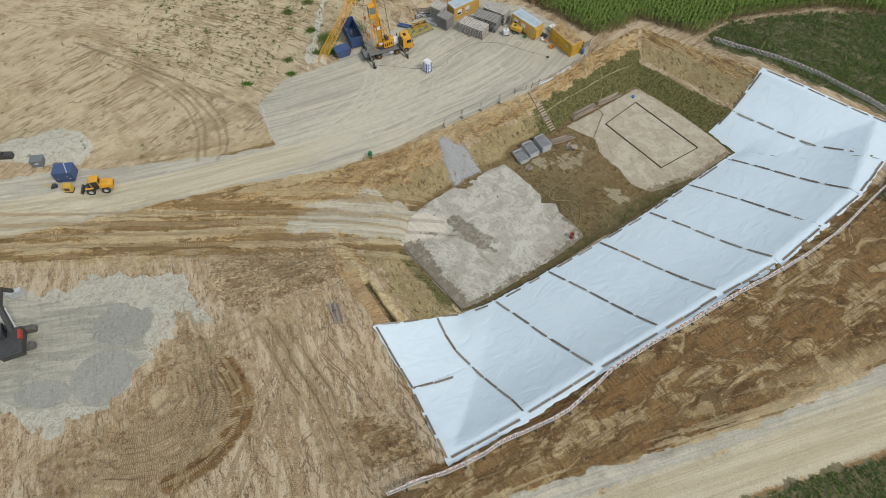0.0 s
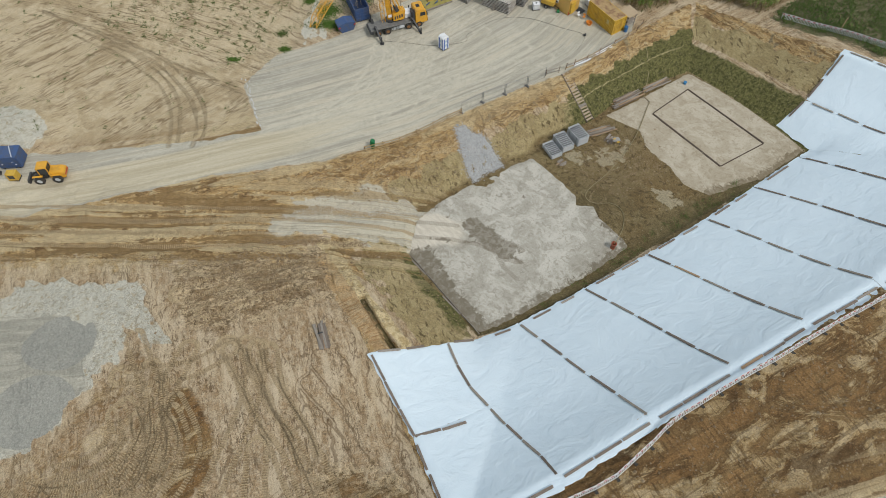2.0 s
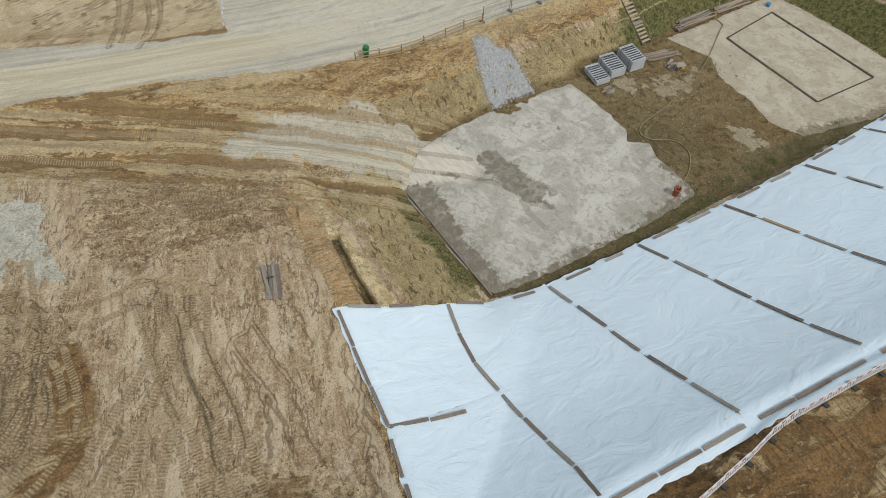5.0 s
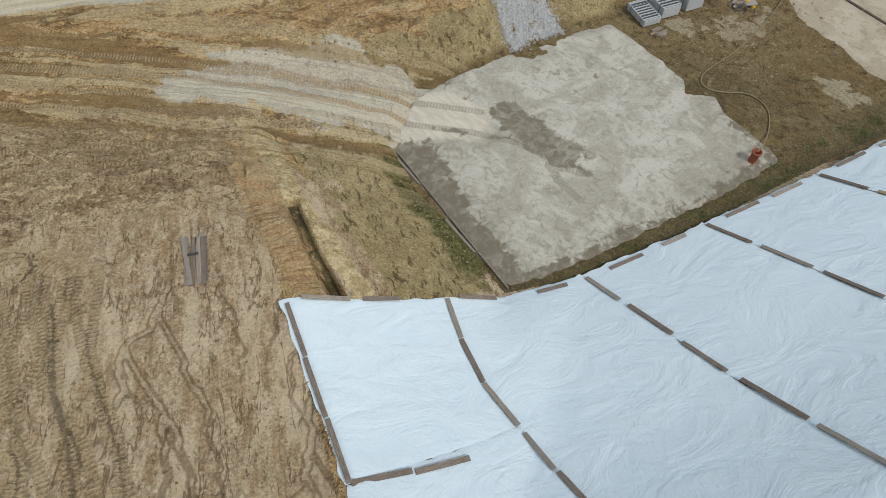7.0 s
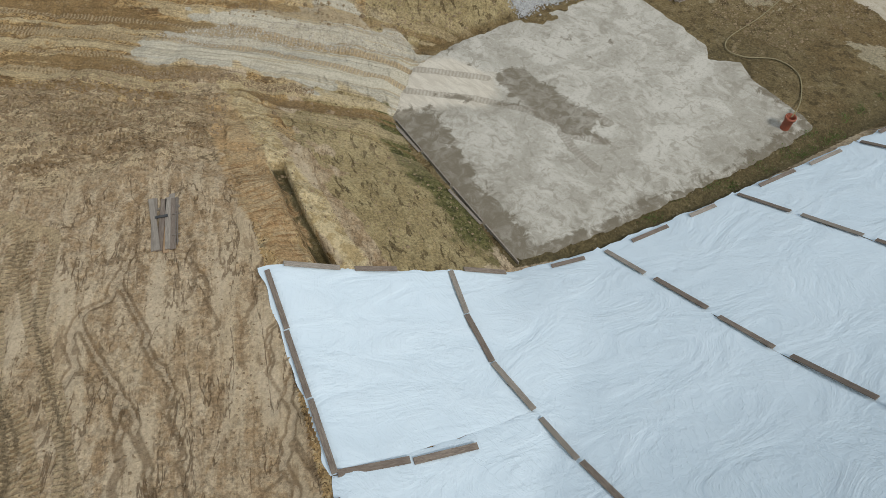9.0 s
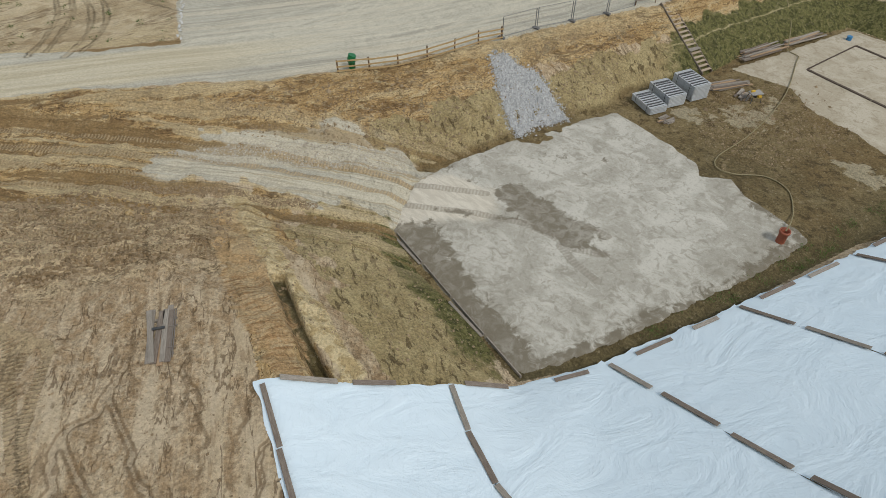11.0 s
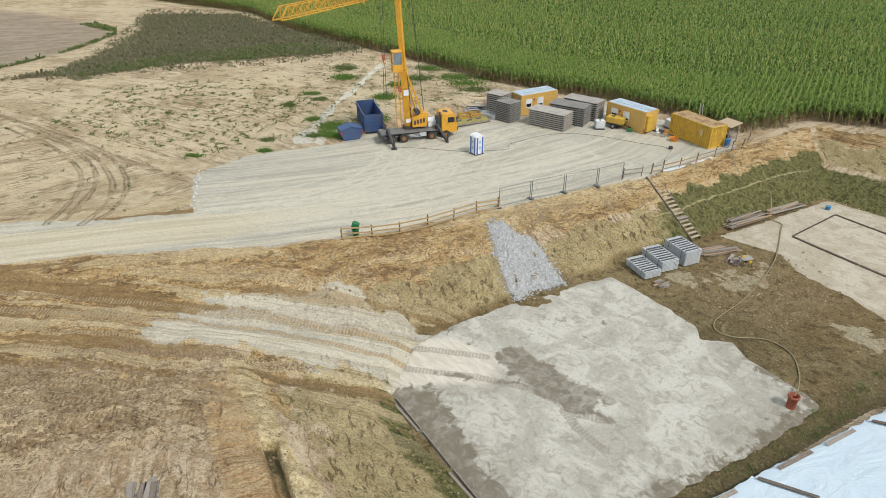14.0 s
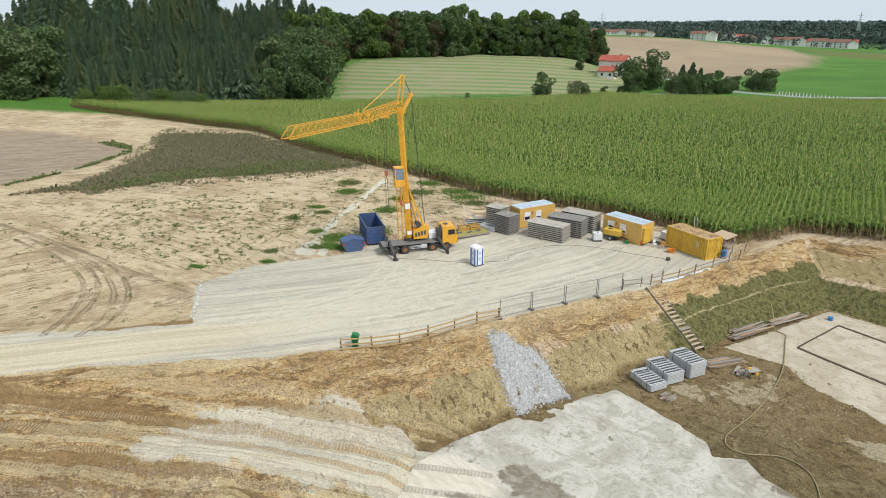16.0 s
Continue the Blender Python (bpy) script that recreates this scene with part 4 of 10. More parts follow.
    c = k.mix(edge("heap", 0.35, 0.05), c, grit)
    c = k.mix(mul(k.attr("wheeled"), k.ramp(torn, 0.40, 0.52, 0.15, 0.5)), c, (0.43, 0.325, 0.20))
    # tread marks
    tread = k.ramp(add(k.attr("tread"), mul(sub(torn, 0.5), 0.6)), 0.35, 0.6)
    bar = k.math("SINE", add(mul(k.attr("tread_run"), 25.0), mul(fine, 1.6)))
    lug = mul(tread, k.ramp(bar, -0.25, 0.45))
    wheeled = mul(k.attr("wheeled"), k.ramp(bar, -0.25, 0.45))
    c = k.mix(mul(tread, 0.5), c, (0.33, 0.228, 0.125))
    c = k.mix(mul(lug, 0.7), c, (0.55, 0.425, 0.27))
    c = k.mix(mul(wheeled, 0.35), c, (0.50, 0.385, 0.25))
    # shade between the lumps and light on their tops, painted in; loose stones
    silky = mul(k.ramp(washed, 0.50, 0.42), sub(1.0, top(top(k.attr("clods"), k.attr("brown")), top(k.attr("olive"), k.attr("ochre")))))
    plain = sub(1.0, mul(top(top(k.attr("gravel"), k.attr("sandy_road")), top(top(sand, silky), k.attr("heap"))), 0.75))
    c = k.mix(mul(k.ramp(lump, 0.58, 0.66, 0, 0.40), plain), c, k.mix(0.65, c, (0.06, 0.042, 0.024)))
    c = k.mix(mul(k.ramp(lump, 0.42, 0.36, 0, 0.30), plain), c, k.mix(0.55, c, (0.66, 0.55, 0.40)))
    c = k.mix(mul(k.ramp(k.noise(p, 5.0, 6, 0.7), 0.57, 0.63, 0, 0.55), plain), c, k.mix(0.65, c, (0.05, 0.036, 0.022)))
    speck, pick = k.cells(p, 3.0, "F1", "Distance"), k.cells(p, 3.0, "F1", "Color")
    crumb = mul(k.ramp(speck, 0.10, 0.20, 1, 0), k.ramp(pick, 0.60, 0.66))
    c = k.mix(mul(crumb, mul(plain, 0.5)), c, k.mix(0.6, c, (0.62, 0.54, 0.42)))
    tone = k.n.new("ShaderNodeCombineColor")
    grainy = k.noise(p, 6.5, 6, 0.74)
    dust = k.n_mix(plain, k.ramp(grainy, 0.38, 0.62, 0.90, 1.09), k.ramp(grainy, 0.40, 0.60, 0.75, 1.17))
    for q in range(3):
        k.put(tone.inputs[q], dust)
    c = k.mix(1.0, c, tone.outputs[0], "MULTIPLY")
    c = k.mix(1.0, c, (0.865, 0.862, 0.805), "MULTIPLY")
    # plants and far fields
    weed = k.mix(k.ramp(fine, 0.35, 0.62), (0.085, 0.105, 0.035), (0.17, 0.145, 0.08))
    weed = k.mix(k.ramp(mid, 0.5, 0.60, 0, 0.85), weed, (0.21, 0.175, 0.11))
    weed = k.mix(k.crisp("belt", mid, fine), weed, k.mix(k.ramp(fine, 0.35, 0.65), (0.095, 0.088, 0.045), (0.16, 0.14, 0.085)))
    c = k.mix(k.crisp("weeds", mid, fine), c, weed)
    lawn = k.mix(k.ramp(k.noise(p, 0.03, 4), 0.35, 0.65), (0.060, 0.150, 0.022), (0.085, 0.19, 0.030))
    c = k.mix(k.attr("tilled"), c, k.mix(k.ramp(k.noise(k.squash(p, (0.3, 1.2, 1), 35), 0.8, 5, 0.6, 1.0), 0.42, 0.58), (0.27, 0.21, 0.145), (0.355, 0.285, 0.205)))
    c = k.mix(k.attr("meadow"), c, lawn)
    stripe = k.n.new("ShaderNodeTexWave")
    stripe.bands_direction = "Y"
    k.put(stripe.inputs["Vector"], k.squash(p, (1, 1, 1), 8))
    for key, value in (("Scale", 0.030), ("Distortion", 3.5), ("Detail", 4), ("Detail Scale", 0.25)):
        stripe.inputs[key].default_value = value
    straw = k.mix(k.ramp(stripe.outputs[0], 0.45, 0.75), (0.27, 0.255, 0.14), (0.145, 0.235, 0.075))
    straw = k.mix(k.ramp(k.noise(p, 0.06, 5), 0.45, 0.7, 0, 0.6), straw, (0.30, 0.26, 0.165))
    c = k.mix(k.attr("stubble"), c, straw)
    c = k.mix(k.attr("plough"), c, k.mix(k.ramp(k.noise(p, 0.02, 5), 0.35, 0.65), (0.34, 0.265, 0.175), (0.29, 0.225, 0.15)))
    c = k.mix(k.attr("crop"), c, (0.12, 0.14, 0.04))
    c = k.mix(k.attr("lane"), c, (0.33, 0.33, 0.32))
    firm = sub(1.0, mul(top(k.attr("gravel"), k.attr("sandy_road")), 0.85))
    # the same noises tint the colour: dark hollows, pale tops, like shaded relief
    high = add(mul(fine, 0.30), add(mul(tiny, 0.08), mul(grainy, 0.22)))
    high = add(high, mul(sub(0.0, torn), 0.75))
    high = add(high, mul(sub(0.0, lump), 0.35))
    high = mul(high, firm)
    high = sub(high, mul(mul(k.n_mix(sand, soil_lines, flow), firm), 0.16))
    high = sub(high, mul(k.ramp(sliver, 0.575, 0.60), mul(k.attr("olive"), 0.15)))
    high = add(high, mul(add(lug, wheeled), 0.20))
    high = add(high, mul(k.attr("clods"), mul(scraped, -0.7)))
    high = add(high, mul(k.attr("ochre"), mul(fold, -0.9)))
    high = add(high, mul(k.attr("brown"), mul(add(push_b, mul(teeth, 0.2)), 0.7)))
    k.bump(high, 1.0, 0.26)
    return k.done(c, 0.95, 0, 0.2)


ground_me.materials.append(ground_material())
ground = tagged(new("ground", ground_me), "bare tan and ochre soil with gravel tracks, ruts and an excavated pit", "ground", kind="structure")

# ---- building tools ----


def part(name, bm, material, parent=None, label=""):
    """Link a bmesh as one mesh object under a thing or a part."""
    me = bpy.data.meshes.new(name)
    bm.to_mesh(me)
    bm.free()
    for m in material if isinstance(material, (list, tuple)) else [material]:
        me.materials.append(m)
    ob = new(name, me)
    ob.parent = parent
    if label:
        ob["label"] = label
    return ob


def again(ob, m, parent):
    """The same part once more: another object on the same mesh."""
    o = ob.copy()
    scene.collection.objects.link(o)
    o.parent, o.matrix_basis = parent, m
    return o


def thing(name, label, category, m=None, group="", kind=""):
    ob = tagged(new(name), label, category, group, kind)
    ob.empty_display_size = 0.3
    if m is not None:
        ob.matrix_world = m
    return ob


def on_ground(x, y, rz=0.0, lift=0.0):
    return pose(x, y, ground_z(x, y) + lift, 0, 0, rz)


def box(bm, x, y, z, sx, sy, sz, rx=0, ry=0, rz=0, bevel=0.0):
    """A block about its centre."""
    got = bmesh.ops.create_cube(bm, size=1, matrix=pose(x, y, z, rx, ry, rz) @ Matrix.Diagonal((sx, sy, sz, 1)))
    if bevel:
        edges = {e for v in got["verts"] for e in v.link_edges}
        bmesh.ops.bevel(bm, geom=list(edges), offset=bevel, segments=2, affect="EDGES", profile=0.6)
    return bm


def rod(bm, a, b, r=0.03, n=8, r2=None):
    """A round bar from a to b."""
    a, b = Vector(a), Vector(b)
    d = b - a
    turn = d.to_track_quat("Z", "Y").to_matrix().to_4x4()
    bmesh.ops.create_cone(bm, cap_ends=True, segments=n, radius1=r, radius2=r if r2 is None else r2, depth=d.length, matrix=Matrix.Translation((a + b) / 2) @ turn)
    return bm


def bar(bm, a, b, w, h):
    """A square bar from a to b."""
    a, b = Vector(a), Vector(b)
    d = b - a
    turn = d.to_track_quat("X", "Z").to_matrix().to_4x4()
    bmesh.ops.create_cube(bm, size=1, matrix=Matrix.Translation((a + b) / 2) @ turn @ Matrix.Diagonal((d.length, w, h, 1)))
    return bm


def prism(bm, outline, y0, y1):
    """An outline in x and z, drawn out from y0 to y1."""
    front = [bm.verts.new((x, y0, z)) for x, z in outline]
    back = [bm.verts.new((x, y1, z)) for x, z in outline]
    bm.faces.new(front)
    bm.faces.new(back[::-1])
    for i in range(len(outline)):
        j = (i + 1) % len(outline)
        bm.faces.new((front[j], front[i], back[i], back[j]))
    bmesh.ops.recalc_face_normals(bm, faces=bm.faces)
    return bm


def B():
    return bmesh.new()


def tube_curve(name, pts, r, material, parent=None):
    """A round, sagging line through points, as a mesh."""
    bm = B()
    fine = []
    for i in range(len(pts) - 1):
        p0, p1, p2, p3 = (Vector(pts[max(0, min(len(pts) - 1, k))]) for k in (i - 1, i, i + 1, i + 2))
        for s in range(6):
            t = s / 6
            fine.append(0.5 * ((2 * p1) + (p2 - p0) * t + (2 * p0 - 5 * p1 + 4 * p2 - p3) * t * t + (3 * p1 - p0 - 3 * p2 + p3) * t**3))
    fine.append(Vector(pts[-1]))
    rings = []
    for i, p in enumerate(fine):
        d = (fine[min(i + 1, len(fine) - 1)] - fine[max(i - 1, 0)]).normalized()
        side = d.cross(Vector((0, 0, 1))).normalized() if abs(d.z) < 0.98 else Vector((1, 0, 0))
        up = side.cross(d)
        rings.append([bm.verts.new(p + r * (math.cos(a) * side + math.sin(a) * up)) for a in (k * math.tau / 6 for k in range(6))])
    for a, b in zip(rings, rings[1:]):
        for k in range(6):
            bm.faces.new((a[k], a[(k + 1) % 6], b[(k + 1) % 6], b[k]))
    for f in bm.faces:
        f.smooth = True
    return part(name, bm, material, parent)


def paint(name, color, dirt=(0.2, 0.16, 0.1), rough=0.45, amount=0.5, metal=0.0, scale=1.5):
    return worn(name, color, dirt, scale, rough, metal, amount, 18, 0.06, 0.004)


M_TIMBER = timber("weathered_board", (0.30, 0.25, 0.20), (0.13, 0.10, 0.08))
M_FRESH = timber("fresh_board", (0.44, 0.31, 0.19), (0.30, 0.195, 0.115), vary=0.5)
M_OLDWOOD = timber("grey_wood", (0.42, 0.375, 0.32), (0.20, 0.172, 0.14))
M_STEEL = worn("galvanised_steel", (0.60, 0.62, 0.63), (0.40, 0.41, 0.41), 4, 0.45, 0.25, 0.5)
M_DARK = worn("dark_steel", (0.05, 0.052, 0.055), (0.10, 0.09, 0.075), 3, 0.55, 0.2, 0.5)
M_RUBBER = worn("black_rubber", (0.028, 0.027, 0.026), (0.10, 0.085, 0.065), 3, 0.8, 0, 0.6)
M_YELLOW = paint("crane_yellow", (0.72, 0.36, 0.025), (0.40, 0.22, 0.05))
M_OCHRE = paint("office_yellow", (0.62, 0.38, 0.10), (0.40, 0.26, 0.09), amount=0.35)
M_CONT = paint("container_yellow", (0.64, 0.40, 0.045), (0.34, 0.20, 0.06), amount=0.5)
M_RUST = worn("rusty_roof", (0.42, 0.29, 0.13), (0.16, 0.07, 0.045), 0.9, 0.7, 0, 0.95)
M_BLUE = paint("skip_blue", (0.035, 0.085, 0.22), (0.10, 0.10, 0.11), amount=0.6)
M_BRIGHTBLUE = paint("toilet_blue", (0.025, 0.10, 0.42), (0.1, 0.12, 0.2), amount=0.2)
M_WHITE = worn("white_plastic", (0.76, 0.77, 0.78), (0.50, 0.47, 0.42), 2, 0.4, 0, 0.4)
M_RED = worn("red_plastic", (0.45, 0.035, 0.03), (0.30, 0.06, 0.04), 3, 0.4, 0, 0.4)
M_GREEN = worn("green_plastic", (0.012, 0.17, 0.055), (0.02, 0.09, 0.04), 3, 0.4, 0, 0.4)
M_ORANGE = worn("orange_plastic", (0.66, 0.24, 0.03), (0.4, 0.17, 0.05), 3, 0.5, 0, 0.4)
M_ROOFBLUE = worn("zinc_roof", (0.46, 0.55, 0.62), (0.34, 0.38, 0.40), 1.0, 0.45, 0.1, 0.6)
M_PANEL = worn("weathered_panel_edge", (0.33, 0.30, 0.26), (0.17, 0.15, 0.125), 5, 0.85, 0, 0.7, vary=0.6)
M_PLATE = worn("grey_brown_panel", (0.34, 0.325, 0.30), (0.20, 0.185, 0.165), 2, 0.85, 0, 0.6, vary=0.3)
M_GLASS = worn("dark_window", (0.02, 0.025, 0.03), (0.03, 0.035, 0.04), 1, 0.08, 0, 0.3)
M_CONCRETE = worn("concrete", (0.46, 0.45, 0.42), (0.30, 0.28, 0.25), 2, 0.9, 0, 0.6)
M_CLAY = worn("clay_red_pipe", (0.33, 0.085, 0.04), (0.22, 0.09, 0.06), 3, 0.6, 0, 0.5)
M_HOSE = worn("hose", (0.30, 0.25, 0.13), (0.15, 0.12, 0.06), 2, 0.6, 0, 0.5)
M_CABLE = worn("cable", (0.03, 0.03, 0.03), (0.08, 0.07, 0.06), 2, 0.6, 0, 0.5)

# ---- covered bank: white fleece sheets weighed down with boards ----


def tarp_material():
    k = Nodes("white_fleece")
    p = k.place("World")
    soft = k.noise(k.squash(p, (0.5, 0.9, 0.6), 35), 0.5, 5, 0.6, 1.5)
    crease = k.noise(k.squash(p, (0.45, 1.5, 0.6), -38), 1.3, 3, 0.5, 1.2)
    thin = k.noise(k.squash(p, (2.2, 0.5, 0.6), 12), 1.0, 3, 0.5, 1.4)
    patch = k.ramp(k.noise(p, 0.16, 3), 0.48, 0.62)
    ridge = k.ramp(k.math("ABSOLUTE", k.math("SUBTRACT", crease, 0.5)), 0.0, 0.05, 1, 0)
    ridge2 = k.ramp(k.math("ABSOLUTE", k.math("SUBTRACT", thin, 0.5)), 0.0, 0.035, 1, 0)
    c = k.mix(k.ramp(soft, 0.3, 0.7), (0.65, 0.752, 0.815), (0.685, 0.782, 0.84))
    c = k.mix(k.ramp(k.noise(p, 0.9, 5, 0.7), 0.62, 0.8, 0, 0.25), c, (0.60, 0.645, 0.65))
    h = k.math("ADD", k.math("MULTIPLY", soft, 0.9), k.math("MULTIPLY", k.math("MULTIPLY", ridge, patch), 0.055))
    h = k.math("ADD", h, k.math("MULTIPLY", k.math("MULTIPLY", ridge2, k.math("SUBTRACT", 1.0, patch)), 0.035))
    k.bump(h, 0.6, 0.3)
    return k.done(c, 0.6, 0, 0.3)


M_TARP = tarp_material()


def plan_line(pts, f):
    """The place at the fraction f of a line's length."""
    runs = [0.0]
    for a, b in zip(pts, pts[1:]):
        runs.append(runs[-1] + math.dist(a, b))
    s = f * runs[-1]
    for k in range(len(pts) - 1):
        if s <= runs[k + 1] + 1e-9:
            t = (s - runs[k]) / max(runs[k + 1] - runs[k], 1e-9)
            return tuple(a + (b - a) * t for a, b in zip(pts[k], pts[k + 1]))
    return pts[-1]


def tarp(left, right, layer):
    """One sheet between two seams (each from the foot of the bank to its crest), with folds and a hem that meets the ground."""
    nu, nv = 30, 54
    f, g = np.meshgrid(np.linspace(0, 1, nu), np.linspace(0, 1, nv))
    la, ra = np.array([plan_line(left, v) for v in np.linspace(0, 1, nv)]), np.array([plan_line(right, v) for v in np.linspace(0, 1, nv)])
    x = la[:, None, 0] * (1 - f) + ra[:, None, 0] * f
    y = la[:, None, 1] * (1 - f) + ra[:, None, 1] * f
    ragged = np.where((f < 0.01) | (f > 0.99) | (g < 0.01) | (g > 0.99), 0.13, 0.0)
    x, y = x + ragged * waves(x, y, 0.8, 2.0 + layer), y + ragged * waves(x, y, 0.9, 5.0 + layer)
    z = height(x, y) + 0.08 + 0.012 * (layer % 2)
    z += 0.035 * waves(x, y, 3.0, 1.0 + layer) + 0.018 * waves(x, y, 1.1, 3.0)
    edge = np.minimum.reduce([f, 1 - f, g, 1 - g])
    z -= 0.05 * (edge < 0.005)
    me = sheet_mesh("fleece_sheet", np.stack([x, y, z], -1).reshape(-1, 3), grid_faces(nu, nv))
    me.materials.append(M_TARP)
    ob = tagged(new("fleece_sheet", me), "white fleece sheet with creases covering the excavated bank", "tarpaulin", "sheets on the bank")
    return ob


SEAMS = [[(-9.9, 36.1), (-4.2, 27.0)], [(-1.3, 39.5), (0.2, 36.0), (1.9, 33.2), (3.5, 31.6)], [(-4.2, 27.0), (0.7, 16.9)], [(3.5, 31.6), (9.2, 24.6), (10.0, 22.2)],
         [(2.9, 41.3), (3.5, 31.6)], [(7.3, 43.7), (13.2, 36.7), (18.0, 30.8), (19.3, 28.4)], [(15.7, 49.1), (22.4, 42.0), (27.4, 35.9), (28.2, 33.9)],
         [(24.2, 54.6), (30.9, 47.5), (36.2, 41.3), (36.8, 39.4)], [(32.9, 60.8), (39.7, 53.5), (45.5, 46.6), (46.3, 45.0)], [(40.8, 67.0), (48.7, 59.1), (54.3, 51.5)],
         [(48.7, 73.2), (55.7, 65.2), (62.0, 58.0)], [(46.8, 79.2), (50.3, 81.7), (59.1, 73.5), (68.3, 65.2)], [(50.3, 74.4), (50.6, 74.2)]]
row_seam = [(-4.2, 27.05), (-1.8, 28.1), (1.0, 29.4), (3.5, 31.6)]
tarp(SEAMS[0], SEAMS[1], 0)
tarp([(-4.2, 27.1), (0.7, 16.9)], [(3.6, 31.7), (9.4, 24.7), (10.2, 22.3)], 1)
tarp([(-1.3, 39.5), (0.2, 36.0), (1.9, 33.2), (3.5, 31.6), (9.2, 24.6), (10.0, 22.2)], [(2.6, 41.4), (7.3, 43.7), (13.2, 36.7), (18.0, 30.8), (19.3, 28.4)], 2)
for k, (a, b) in enumerate(zip(SEAMS[5:10], SEAMS[6:11])):
    tarp(a, b, k)
tarp([(48.7, 73.2), (55.7, 65.2), (62.0, 58.0)], [(50.5, 74.4), (58.0, 69.5), (68.3, 65.2)], 1)
tarp([(50.5, 74.4), (58.0, 69.5), (68.3, 65.2)], [(46.8, 79.2), (50.5, 81.6), (59.1, 73.8), (68.5, 65.6)], 2)
tarp([(50.4, 81.6), (59.1, 73.5), (68.4, 65.4)], [(55.3, 87.6), (62.9, 80.7), (74.0, 72.2)], 3)

board_meshes = []
for k in range(4):
    bm = B()
    box(bm, 0, 0, 0.025, 3.1, 0.27, 0.05, bevel=0.006)
    for e in (-1.4, 1.35):
        for w in (-0.07, 0.07):
            rod(bm, (e, w, 0.045), (e, w, 0.056), 0.018, 6)
    me = bpy.data.meshes.new("timber_board")
    for v in bm.verts:
        v.co.z += 0.012 * math.sin(v.co.x * (0.8 + 0.3 * k) + k)
    bm.to_mesh(me)
    bm.free()
    me.materials.append((M_TIMBER, M_OLDWOOD, M_TIMBER, M_FRESH)[k])
    board_meshes.append(me)
rnd = random.Random(4)


def lay_board(a, b, over=0.15, fresh=0.07):
    """A board laid from a to b on the slope."""
    za, zb = (float(height([p[0]], [p[1]])[0]) + over for p in (a, b))
    A, C = Vector((*a, za)), Vector((*b, zb))
    m = Matrix.Translation((A + C) / 2) @ (C - A).to_track_quat("X", "Z").to_matrix().to_4x4()
    kind = 3 if rnd.random() < fresh else rnd.randrange(3)
    ob = new("timber_board", board_meshes[kind])
    ob.matrix_world = m @ Matrix.Diagonal(((C - A).length / 3.1, rnd.uniform(0.9, 1.08), 1, 1))
    return tagged(ob, "light brown timber board lying on the white sheet" if kind == 3 else "weathered grey-brown timber board lying on the white sheet", "board", "boards on the sheets")


def board_row(pts, count, first=0.0, last=1.0, gap=0.12, shift=0.0):
    """Boards laid end to end along a line."""
    step = (last - first) / count
    for k in range(count):
        g0 = gap * rnd.uniform(0.35, 1.2)
        a, b = plan_line(pts, first + step * (k + g0 / 2)), plan_line(pts, first + step * (k + 1 - g0 / 2))
        d = rnd.uniform(-0.06, 0.06) + shift
        n = ((b[1] - a[1]) / math.dist(a, b), -(b[0] - a[0]) / math.dist(a, b))
        lay_board((a[0] + n[0] * d, a[1] + n[1] * d), (b[0] + n[0] * d, b[1] + n[1] * d))


board_row(SEAMS[0], 3, 0.03, 1.0, 0.05, -0.25)
board_row(SEAMS[1], 3, 0.0, 1.0, 0.04)
board_row(row_seam, 2, 0.03, 0.66, 0.05)
board_row([(-4.2, 27.0), (0.7, 16.9)], 3, 0.05, 0.95, 0.2, -0.2)
board_row(SEAMS[3], 4, 0.03, 0.88, 0.1)
for seam in SEAMS[5:9]:
    board_row(seam, 5, 0.0, 0.93, 0.22)
board_row(SEAMS[9], 5, 0.02, 0.98, 0.25)
board_row([(48.9, 73.0), (55.7, 65.2), (61.0, 59.0)], 5, 0.02, 0.98, 0.28)
board_row([(50.6, 81.3), (59.1, 73.5), (67.1, 65.6)], 6, 0.02, 0.98, 0.28)
board_row([(55.3, 87.4), (62.9, 80.5), (73.0, 72.9)], 6, 0.03, 0.98, 0.3, 0.35)
board_row([(55.0, 87.0), (50.4, 82.0), (47.4, 79.4)], 3, 0.05, 0.95, 0.3, -0.3)
board_row([(-9.2, 36.3), (-1.9, 39.3)], 2, 0.02, 0.78, 0.35)
board_row([(-0.7, 39.9), (1.9, 40.9)], 1, 0.0, 1.0, 0.1)
for a, b, n in (((3.4, 41.6), (7.0, 43.3), 1), ((8.0, 43.9), (15.4, 48.7), 2), ((16.3, 49.3), (23.7, 54.2), 2), ((24.8, 54.9), (32.4, 60.2), 2), ((33.5, 61.0), (40.2, 66.2), 2), ((41.3, 67.2), (48.0, 72.4), 1)):
    board_row([a, b], n, 0.05, 0.95, 0.45, 0.25)
for a, b, n in (((1.2, 17.6), (9.4, 22.2), 3), ((10.4, 23.1), (18.9, 28.6), 3), ((19.8, 29.1), (27.5, 33.9), 3), ((28.7, 34.6), (36.4, 39.5), 3), ((37.3, 40.0), (45.8, 45.1), 3), ((46.8, 45.7), (53.8, 51.4), 3), ((54.8, 52.2), (61.6, 57.7), 3)):
    board_row([a, b], n, 0.0, 1.0, 0.06, -0.3)
board_row([(62.3, 58.6), (67.9, 64.8)], 3, 0.0, 1.0, 0.1, -0.25)


